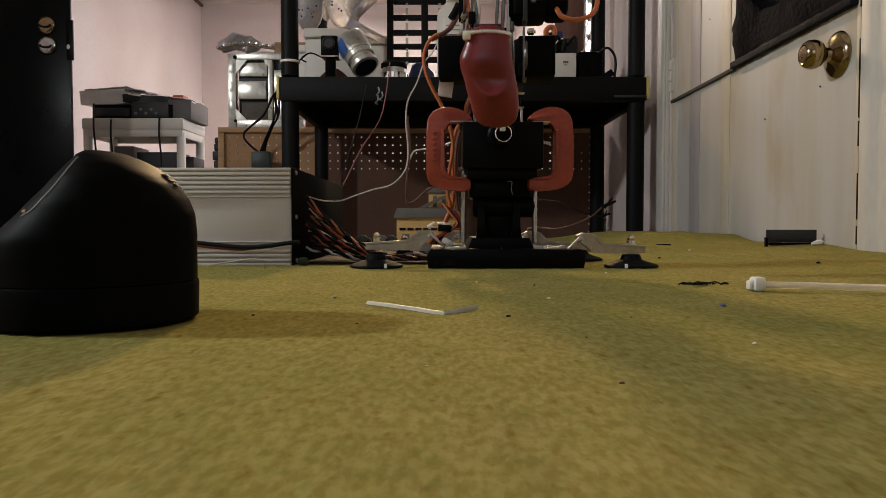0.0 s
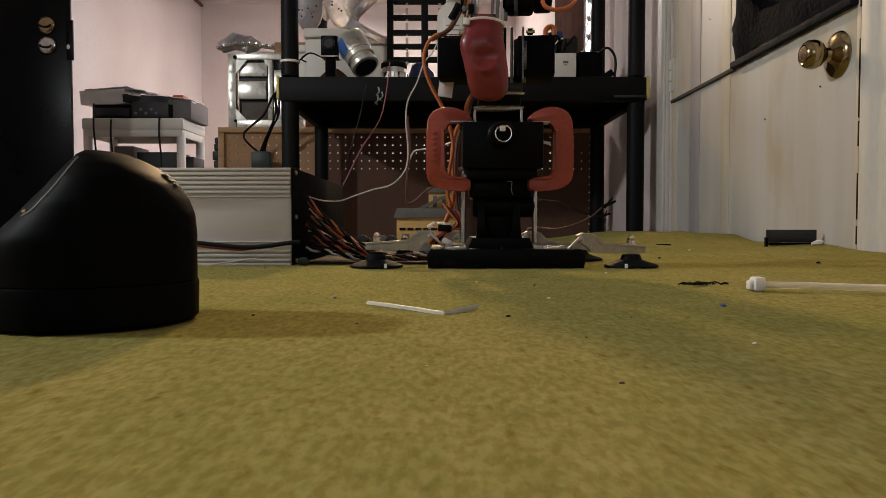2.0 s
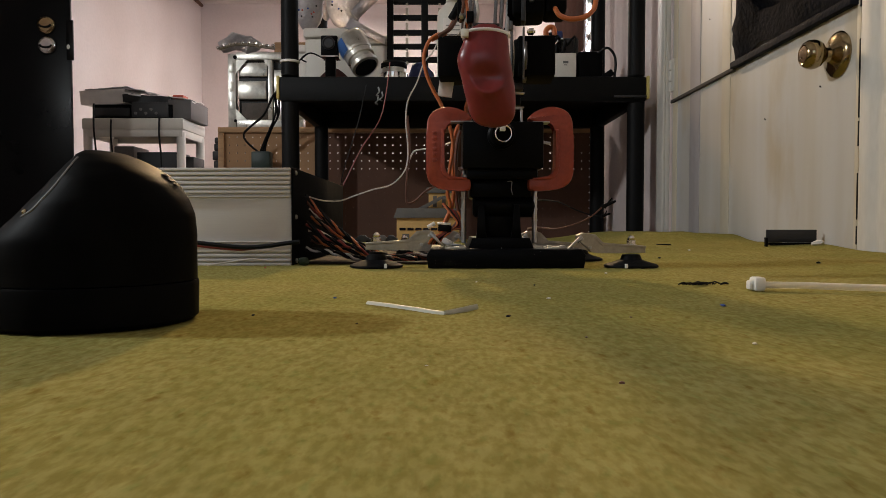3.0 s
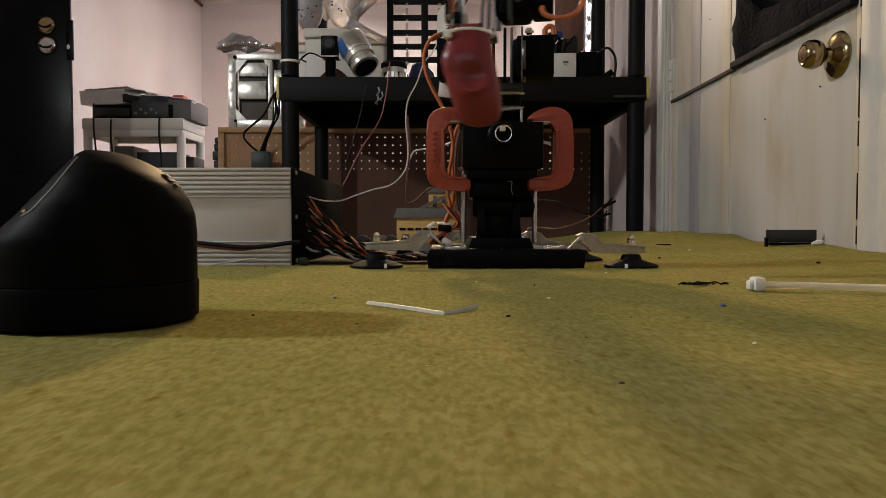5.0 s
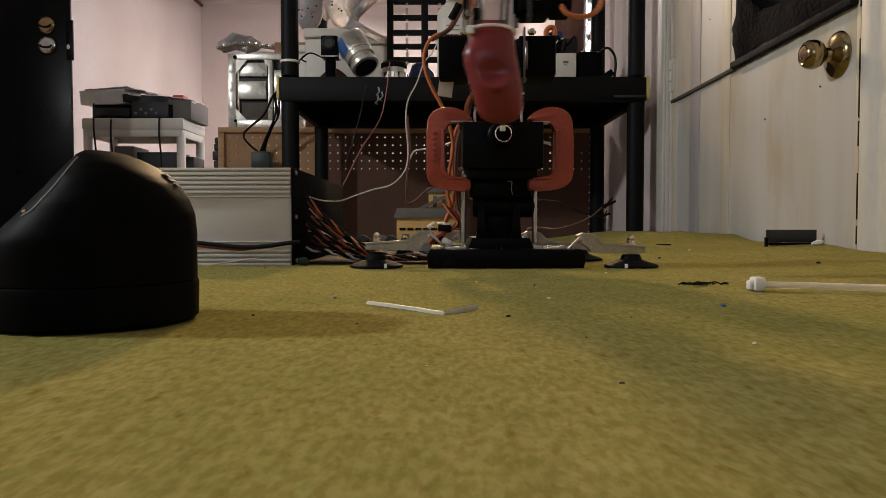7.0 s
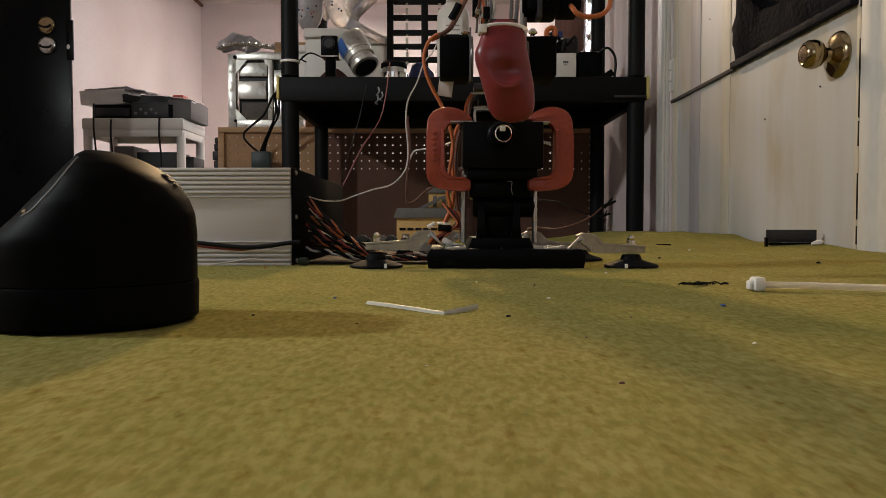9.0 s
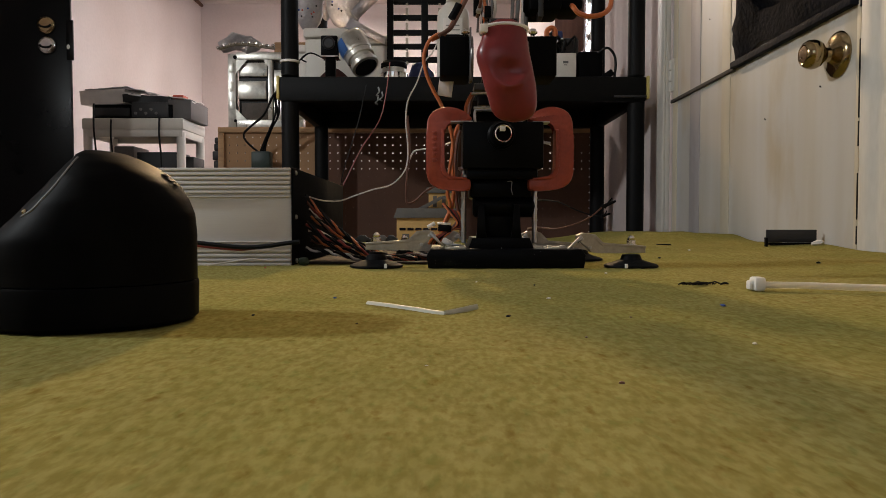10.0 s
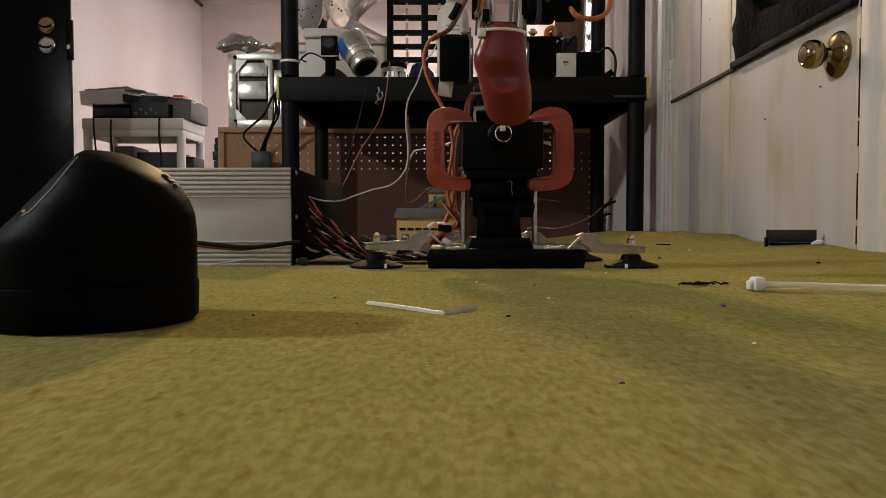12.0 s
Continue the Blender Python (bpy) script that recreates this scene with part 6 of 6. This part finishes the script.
# ---------------------------------------------------------------- what moves
def motions():
    walk(shoulder, [
        (0.0, pose(0, 0, 0, 0, 0, -3.3)), (0.1, pose(0, 0, 0, 0, 0, -3.5)), (0.2, pose(0, 0, 0, 0, 0, -4.0)),
        (0.3, pose(0, 0, 0, 0, 0, -4.5)), (0.5, pose(0, 0, 0, 0, 0, -4.5)), (0.6, pose(0, 0, 0, 0, 0, -5.7)),
        (0.7, pose(0, 0, 0, 0, 0, -6.8)), (0.8, pose(0, 0, 0, 0, 0, -5.7)), (0.9, pose(0, 0, 0, 0, 0, -4.1)),
        (1.0, pose(0, 0, 0, 0, 0, -4.6)), (1.5, pose(0, 0, 0, 0, 0, -4.9)), (2.0, pose(0, 0, 0, 0, 0, -4.9)),
        (2.1, pose(0, 0, 0, 0, 0, -3.1)), (2.2, pose(0, 0, 0, 0, 0, -2.6)), (2.3, pose(0, 0, 0, 0, 0, -4.0)),
        (2.4, pose(0, 0, 0, 0, 0, -4.7)), (2.5, pose(0, 0, 0, 0, 0, -3.5)), (2.6, pose(0, 0, 0, 0, 0, -4.1)),
        (2.7, pose(0, 0, 0, 0, 0, -4.0)), (2.8, pose(0, 0, 0, 0, 0, -4.1)), (2.9, pose(0, 0, 0, 0, 0, -3.8)),
        (3.0, pose(0, 0, 0, 0, 0, -3.7)), (3.1, pose(0, 0, 0, 0, 0, -3.7)), (3.2, pose(0, 0, 0, 0, 0, -3.3)),
        (4.8, pose(0, 0, 0, 0, 0, -2.8)), (4.9, pose(0, 0, 0, 0, 0, -8.3)), (5.0, pose(0, 0, 0, 0, 0, -6.8)),
        (5.1, pose(0, 0, 0, 0, 0, 1.4)), (5.2, pose(0, 0, 0, 0, 0, 0.4)), (5.3, pose(0, 0, 0, 0, 0, -0.6)),
        (5.4, pose(0, 0, 0, 0, 0, -4.9)), (5.5, pose(0, 0, 0, 0, 0, -8.5)), (5.6, pose(0, 0, 0, 0, 0, -2.8)),
        (5.7, pose(0, 0, 0, 0, 0, 2.6)), (5.8, pose(0, 0, 0, 0, 0, 0.3)), (5.9, pose(0, 0, 0, 0, 0, -0.9)),
        (6.0, pose(0, 0, 0, 0, 0, -6.9)), (6.1, pose(0, 0, 0, 0, 0, -6.8)), (6.2, pose(0, 0, 0, 0, 0, 0.9)),
        (6.3, pose(0, 0, 0, 0, 0, 1.8)), (6.4, pose(0, 0, 0, 0, 0, -0.5)), (6.5, pose(0, 0, 0, 0, 0, -4.5)),
        (6.6, pose(0, 0, 0, 0, 0, -8.1)), (6.7, pose(0, 0, 0, 0, 0, -0.8)), (6.8, pose(0, 0, 0, 0, 0, 2.3)),
        (6.9, pose(0, 0, 0, 0, 0, -0.6)), (7.0, pose(0, 0, 0, 0, 0, -2.3)), (7.1, pose(0, 0, 0, 0, 0, -7.8)),
        (7.2, pose(0, 0, 0, 0, 0, -5.1)), (8.8, pose(0, 0, 0, 0, 0, 0.0)), (9.0, pose(0, 0, 0, 0, 0, 0.0)),
        (9.1, pose(0, 0, 0, 0, 0, -0.3)), (9.2, pose(0, 0, 0, 0, 0, -1.7)), (9.3, pose(0, 0, 0, 0, 0, -0.4)),
        (9.4, pose(0, 0, 0, 0, 0, 0.0)), (9.5, pose(0, 0, 0, 0, 0, 0.0)), (9.6, pose(0, 0, 0, 0, 0, 0.1)),
        (9.7, pose(0, 0, 0, 0, 0, -1.3)), (9.8, pose(0, 0, 0, 0, 0, -0.9)), (9.9, pose(0, 0, 0, 0, 0, 0.4)),
        (10.1, pose(0, 0, 0, 0, 0, 0.0)), (10.2, pose(0, 0, 0, 0, 0, -0.6)), (10.3, pose(0, 0, 0, 0, 0, -2.0)),
        (10.4, pose(0, 0, 0, 0, 0, -0.6)), (10.5, pose(0, 0, 0, 0, 0, 0.4)), (10.6, pose(0, 0, 0, 0, 0, 0.1)),
        (10.7, pose(0, 0, 0, 0, 0, 0.1)), (10.8, pose(0, 0, 0, 0, 0, -1.4)), (10.9, pose(0, 0, 0, 0, 0, -1.3)),
        (11.0, pose(0, 0, 0, 0, 0, 0.1)), (11.2, pose(0, 0, 0, 0, 0, 0.0)), (11.3, pose(0, 0, 0, 0, 0, -0.1)),
        (11.4, pose(0, 0, 0, 0, 0, -1.8)), (11.5, pose(0, 0, 0, 0, 0, -0.5)), (11.6, pose(0, 0, 0, 0, 0, 0.1)),
        (11.7, pose(0, 0, 0, 0, 0, 0.0)), (11.8, pose(0, 0, 0, 0, 0, 0.0)), (11.9, pose(0, 0, 0, 0, 0, -0.4)),
        (12.0, pose(0, 0, 0, 0, 0, -0.1))])
    walk(forearm, [
        (0.0, pose(-0.0185, -0.1500, 0.1537, 0, 0.0, -3.9)), (0.1, pose(-0.0188, -0.1500, 0.1519, 0, 0.0, -4.1)), (0.2, pose(-0.0203, -0.1500, 0.1533, 0, 0.0, -4.7)),
        (0.3, pose(-0.0218, -0.1500, 0.1555, 0, 0.0, -5.3)), (0.5, pose(-0.0218, -0.1500, 0.1555, 0, 0.0, -5.3)), (0.6, pose(-0.0238, -0.1309, 0.1530, 0, 0.0, -6.8)),
        (0.7, pose(-0.0243, -0.0989, 0.1793, 0, 0.0, -8.1)), (0.8, pose(-0.0178, -0.0622, 0.1868, 0, 0.0, -6.7)), (0.9, pose(-0.0134, -0.0622, 0.1868, 0, 0.0, -4.9)),
        (1.0, pose(-0.0147, -0.0622, 0.1864, 0, 0.0, -5.4)), (1.5, pose(-0.0156, -0.0622, 0.1855, 0, 0.0, -5.8)), (2.0, pose(-0.0156, -0.0622, 0.1855, 0, 0.0, -5.8)),
        (2.1, pose(-0.0125, -0.0872, 0.1847, 0, 0.0, -3.6)), (2.2, pose(-0.0139, -0.1207, 0.1653, 0, 0.0, -3.0)), (2.3, pose(-0.0200, -0.1454, 0.1516, 0, 0.0, -4.7)),
        (2.4, pose(-0.0225, -0.1500, 0.1540, 0, 0.0, -5.6)), (2.5, pose(-0.0188, -0.1500, 0.1540, 0, 0.0, -4.1)), (2.6, pose(-0.0207, -0.1500, 0.1533, 0, 0.0, -4.8)),
        (2.7, pose(-0.0203, -0.1500, 0.1515, 0, 0.0, -4.7)), (2.8, pose(-0.0207, -0.1500, 0.1526, 0, 0.0, -4.8)), (2.9, pose(-0.0199, -0.1500, 0.1537, 0, 0.0, -4.5)),
        (3.0, pose(-0.0196, -0.1500, 0.1540, 0, 0.0, -4.4)), (3.1, pose(-0.0196, -0.1500, 0.1540, 0, 0.0, -4.4)), (3.2, pose(-0.0185, -0.1500, 0.1515, 0, 0.0, -3.9)),
        (4.8, pose(-0.0170, -0.1500, 0.1537, 0, 0.0, -3.3)), (4.9, pose(-0.0328, -0.1500, 0.1529, 0, 0.0, -9.8)), (5.0, pose(-0.0284, -0.1500, 0.1537, 0, 0.0, -8.0)),
        (5.1, pose(-0.0049, -0.1500, 0.1540, 0, 0.0, 1.7)), (5.2, pose(-0.0078, -0.1500, 0.1551, 0, 0.0, 0.5)), (5.3, pose(-0.0107, -0.1500, 0.1555, 0, 0.0, -0.8)),
        (5.4, pose(-0.0229, -0.1500, 0.1548, 0, 0.0, -5.7)), (5.5, pose(-0.0332, -0.1500, 0.1540, 0, 0.0, -10.0)), (5.6, pose(-0.0170, -0.1500, 0.1548, 0, 0.0, -3.3)),
        (5.7, pose(-0.0016, -0.1500, 0.1555, 0, 0.0, 3.0)), (5.8, pose(-0.0082, -0.1500, 0.1555, 0, 0.0, 0.3)), (5.9, pose(-0.0115, -0.1500, 0.1555, 0, 0.0, -1.1)),
        (6.0, pose(-0.0287, -0.1500, 0.1548, 0, 0.0, -8.1)), (6.1, pose(-0.0284, -0.1500, 0.1548, 0, 0.0, -8.0)), (6.2, pose(-0.0063, -0.1500, 0.1548, 0, 0.0, 1.1)),
        (6.3, pose(-0.0038, -0.1500, 0.1548, 0, 0.0, 2.1)), (6.4, pose(-0.0104, -0.1500, 0.1559, 0, 0.0, -0.6)), (6.5, pose(-0.0218, -0.1500, 0.1559, 0, 0.0, -5.3)),
        (6.6, pose(-0.0320, -0.1500, 0.1548, 0, 0.0, -9.5)), (6.7, pose(-0.0111, -0.1500, 0.1555, 0, 0.0, -0.9)), (6.8, pose(-0.0023, -0.1500, 0.1562, 0, 0.0, 2.7)),
        (6.9, pose(-0.0107, -0.1500, 0.1562, 0, 0.0, -0.8)), (7.0, pose(-0.0155, -0.1500, 0.1559, 0, 0.0, -2.7)), (7.1, pose(-0.0313, -0.1500, 0.1548, 0, 0.0, -9.2)),
        (7.2, pose(-0.0236, -0.1500, 0.1562, 0, 0.0, -6.0)), (8.8, pose(-0.0089, -0.1500, 0.1566, 0, 0.0, 0.0)), (9.0, pose(-0.0089, -0.1500, 0.1566, 0, 0.0, 0.0)),
        (9.1, pose(-0.0097, -0.1500, 0.1577, 0, 6.0, -0.3)), (9.2, pose(-0.0137, -0.1500, 0.1595, 0, 17.0, -2.0)), (9.3, pose(-0.0100, -0.1500, 0.1569, 0, 7.0, -0.5)),
        (9.4, pose(-0.0089, -0.1500, 0.1566, 0, 0.0, 0.0)), (9.5, pose(-0.0089, -0.1500, 0.1569, 0, 0.0, 0.0)), (9.6, pose(-0.0085, -0.1500, 0.1573, 0, 0.0, 0.2)),
        (9.7, pose(-0.0126, -0.1500, 0.1591, 0, 17.0, -1.5)), (9.8, pose(-0.0115, -0.1500, 0.1591, 0, 14.0, -1.1)), (9.9, pose(-0.0078, -0.1500, 0.1573, 0, 0.0, 0.5)),
        (10.1, pose(-0.0089, -0.1500, 0.1569, 0, 0.0, 0.0)), (10.2, pose(-0.0108, -0.1500, 0.1577, 0, 9.0, -0.8)), (10.3, pose(-0.0148, -0.1500, 0.1591, 0, 18.0, -2.4)),
        (10.4, pose(-0.0108, -0.1500, 0.1577, 0, 8.0, -0.8)), (10.5, pose(-0.0078, -0.1500, 0.1569, 0, 0.0, 0.5)), (10.6, pose(-0.0085, -0.1500, 0.1569, 0, 0.0, 0.2)),
        (10.7, pose(-0.0085, -0.1500, 0.1569, 0, 0.0, 0.2)), (10.8, pose(-0.0130, -0.1500, 0.1591, 0, 17.0, -1.7)), (10.9, pose(-0.0126, -0.1500, 0.1584, 0, 18.0, -1.5)),
        (11.0, pose(-0.0085, -0.1500, 0.1569, 0, 0.0, 0.2)), (11.2, pose(-0.0089, -0.1500, 0.1569, 0, 0.0, 0.0)), (11.3, pose(-0.0093, -0.1500, 0.1584, 0, 13.0, -0.2)),
        (11.4, pose(-0.0141, -0.1500, 0.1591, 0, 18.0, -2.1)), (11.5, pose(-0.0104, -0.1500, 0.1573, 0, 8.0, -0.6)), (11.6, pose(-0.0085, -0.1500, 0.1569, 0, 0.0, 0.2)),
        (11.7, pose(-0.0089, -0.1500, 0.1566, 0, 0.0, 0.0)), (11.8, pose(-0.0089, -0.1500, 0.1566, 0, 0.0, 0.0)), (11.9, pose(-0.0100, -0.1500, 0.1548, 0, 0.0, -0.5)),
        (12.0, pose(-0.0093, -0.1500, 0.1551, 0, 0.0, -0.2))])
    walk(paddle, [
        (0.0, pose(-0.0185, -0.1500, 0.1537, 10, 0.8, -3.1)), (0.1, pose(-0.0188, -0.1500, 0.1519, 25, -0.6, -3.3)), (0.2, pose(-0.0203, -0.1500, 0.1533, 10, -2.9, -3.7)),
        (0.3, pose(-0.0218, -0.1500, 0.1555, 0, -4.6, -4.2)), (0.5, pose(-0.0218, -0.1500, 0.1555, 0, -4.2, -4.2)), (0.6, pose(-0.0238, -0.1309, 0.1530, 12, 1.2, -5.4)),
        (0.7, pose(-0.0243, -0.0989, 0.1793, 0, 1.2, -6.4)), (0.8, pose(-0.0178, -0.0622, 0.1868, 0, 3.2, -5.3)), (0.9, pose(-0.0134, -0.0622, 0.1868, 0, 2.0, -3.9)),
        (1.0, pose(-0.0147, -0.0622, 0.1864, 0, 3.6, -4.3)), (1.5, pose(-0.0156, -0.0622, 0.1855, 0, 3.6, -4.6)), (2.0, pose(-0.0156, -0.0622, 0.1855, 0, 3.2, -4.6)),
        (2.1, pose(-0.0125, -0.0872, 0.1847, 20, 2.1, -2.9)), (2.2, pose(-0.0139, -0.1207, 0.1653, 14, 2.3, -2.4)), (2.3, pose(-0.0200, -0.1454, 0.1516, 6, 6.7, -3.8)),
        (2.4, pose(-0.0225, -0.1500, 0.1540, 0, 2.6, -4.5)), (2.5, pose(-0.0188, -0.1500, 0.1540, 0, 1.5, -3.3)), (2.6, pose(-0.0207, -0.1500, 0.1533, 12, 2.6, -3.9)),
        (2.7, pose(-0.0203, -0.1500, 0.1515, 26, 2.7, -3.7)), (2.8, pose(-0.0207, -0.1500, 0.1526, 10, 2.6, -3.9)), (2.9, pose(-0.0199, -0.1500, 0.1537, 0, 2.2, -3.6)),
        (3.0, pose(-0.0196, -0.1500, 0.1540, 4, 2.2, -3.5)), (3.1, pose(-0.0196, -0.1500, 0.1540, 0, 2.2, -3.5)), (3.2, pose(-0.0185, -0.1500, 0.1515, 26, 2.6, -3.1)),
        (4.8, pose(-0.0179, -0.1500, 0.1537, 0, -1.2, -1.5)), (4.9, pose(-0.0354, -0.1500, 0.1529, 0, 1.7, -4.4)), (5.0, pose(-0.0305, -0.1500, 0.1537, 0, -0.1, -3.6)),
        (5.1, pose(-0.0044, -0.1500, 0.1540, 0, -0.5, 0.7)), (5.2, pose(-0.0077, -0.1500, 0.1551, 0, -1.1, 0.2)), (5.3, pose(-0.0109, -0.1500, 0.1555, 0, 0.4, -0.3)),
        (5.4, pose(-0.0244, -0.1500, 0.1548, 0, 0.3, -2.6)), (5.5, pose(-0.0358, -0.1500, 0.1540, 0, -0.9, -4.5)), (5.6, pose(-0.0179, -0.1500, 0.1548, 0, -0.5, -1.5)),
        (5.7, pose(-0.0008, -0.1500, 0.1555, 0, -2.3, 1.4)), (5.8, pose(-0.0081, -0.1500, 0.1555, 0, 0.7, 0.1)), (5.9, pose(-0.0118, -0.1500, 0.1555, 0, 1.4, -0.5)),
        (6.0, pose(-0.0309, -0.1500, 0.1548, 0, 1.0, -3.7)), (6.1, pose(-0.0305, -0.1500, 0.1548, 0, 0.7, -3.6)), (6.2, pose(-0.0061, -0.1500, 0.1548, 0, -1.6, 0.5)),
        (6.3, pose(-0.0032, -0.1500, 0.1548, 0, 0.6, 0.9)), (6.4, pose(-0.0105, -0.1500, 0.1559, 0, 1.5, -0.3)), (6.5, pose(-0.0232, -0.1500, 0.1559, 0, 0.7, -2.4)),
        (6.6, pose(-0.0345, -0.1500, 0.1548, 0, 1.8, -4.3)), (6.7, pose(-0.0114, -0.1500, 0.1555, 0, 1.5, -0.4)), (6.8, pose(-0.0016, -0.1500, 0.1562, 0, 0.4, 1.2)),
        (6.9, pose(-0.0109, -0.1500, 0.1562, 0, 0.8, -0.3)), (7.0, pose(-0.0162, -0.1500, 0.1559, 0, 0.7, -1.2)), (7.1, pose(-0.0337, -0.1500, 0.1548, 0, 1.5, -4.1)),
        (7.2, pose(-0.0252, -0.1500, 0.1562, 0, 1.1, -2.7)), (8.8, pose(-0.0089, -0.1500, 0.1566, 0, -0.0, 0.0)), (9.0, pose(-0.0089, -0.1500, 0.1566, 0, 0.7, 0.0)),
        (9.1, pose(-0.0097, -0.1500, 0.1577, 0, 3.3, -0.2)), (9.2, pose(-0.0137, -0.1500, 0.1595, 0, 4.4, -1.6)), (9.3, pose(-0.0100, -0.1500, 0.1569, 0, 3.7, -0.4)),
        (9.4, pose(-0.0089, -0.1500, 0.1566, 0, -0.8, 0.0)), (9.5, pose(-0.0089, -0.1500, 0.1569, 0, 0.7, 0.0)), (9.6, pose(-0.0085, -0.1500, 0.1573, 0, 0.8, 0.1)),
        (9.7, pose(-0.0126, -0.1500, 0.1591, 0, 5.5, -1.2)), (9.8, pose(-0.0115, -0.1500, 0.1591, 0, 4.4, -0.8)), (9.9, pose(-0.0078, -0.1500, 0.1573, 0, -0.3, 0.4)),
        (10.1, pose(-0.0089, -0.1500, 0.1569, 0, 0.4, 0.0)), (10.2, pose(-0.0108, -0.1500, 0.1577, 0, 3.7, -0.6)), (10.3, pose(-0.0148, -0.1500, 0.1591, 0, 4.1, -1.9)),
        (10.4, pose(-0.0108, -0.1500, 0.1577, 0, 3.0, -0.6)), (10.5, pose(-0.0078, -0.1500, 0.1569, 0, -0.0, 0.4)), (10.6, pose(-0.0085, -0.1500, 0.1569, 0, 0.4, 0.1)),
        (10.7, pose(-0.0085, -0.1500, 0.1569, 0, 1.1, 0.1)), (10.8, pose(-0.0130, -0.1500, 0.1591, 0, 4.4, -1.3)), (10.9, pose(-0.0126, -0.1500, 0.1584, 0, 4.8, -1.2)),
        (11.0, pose(-0.0085, -0.1500, 0.1569, 0, 0.0, 0.1)), (11.2, pose(-0.0089, -0.1500, 0.1569, 0, 0.4, 0.0)), (11.3, pose(-0.0093, -0.1500, 0.1584, 0, 5.5, -0.1)),
        (11.4, pose(-0.0141, -0.1500, 0.1591, 0, 4.8, -1.7)), (11.5, pose(-0.0104, -0.1500, 0.1573, 0, 3.0, -0.5)), (11.6, pose(-0.0085, -0.1500, 0.1569, 0, 0.4, 0.1)),
        (11.7, pose(-0.0089, -0.1500, 0.1566, 0, 0.4, 0.0)), (11.8, pose(-0.0089, -0.1500, 0.1566, 0, 0.8, 0.0)), (11.9, pose(-0.0100, -0.1500, 0.1548, 22, 1.6, -0.4)),
        (12.0, pose(-0.0093, -0.1500, 0.1551, 10, 1.5, -0.1))])


motions()
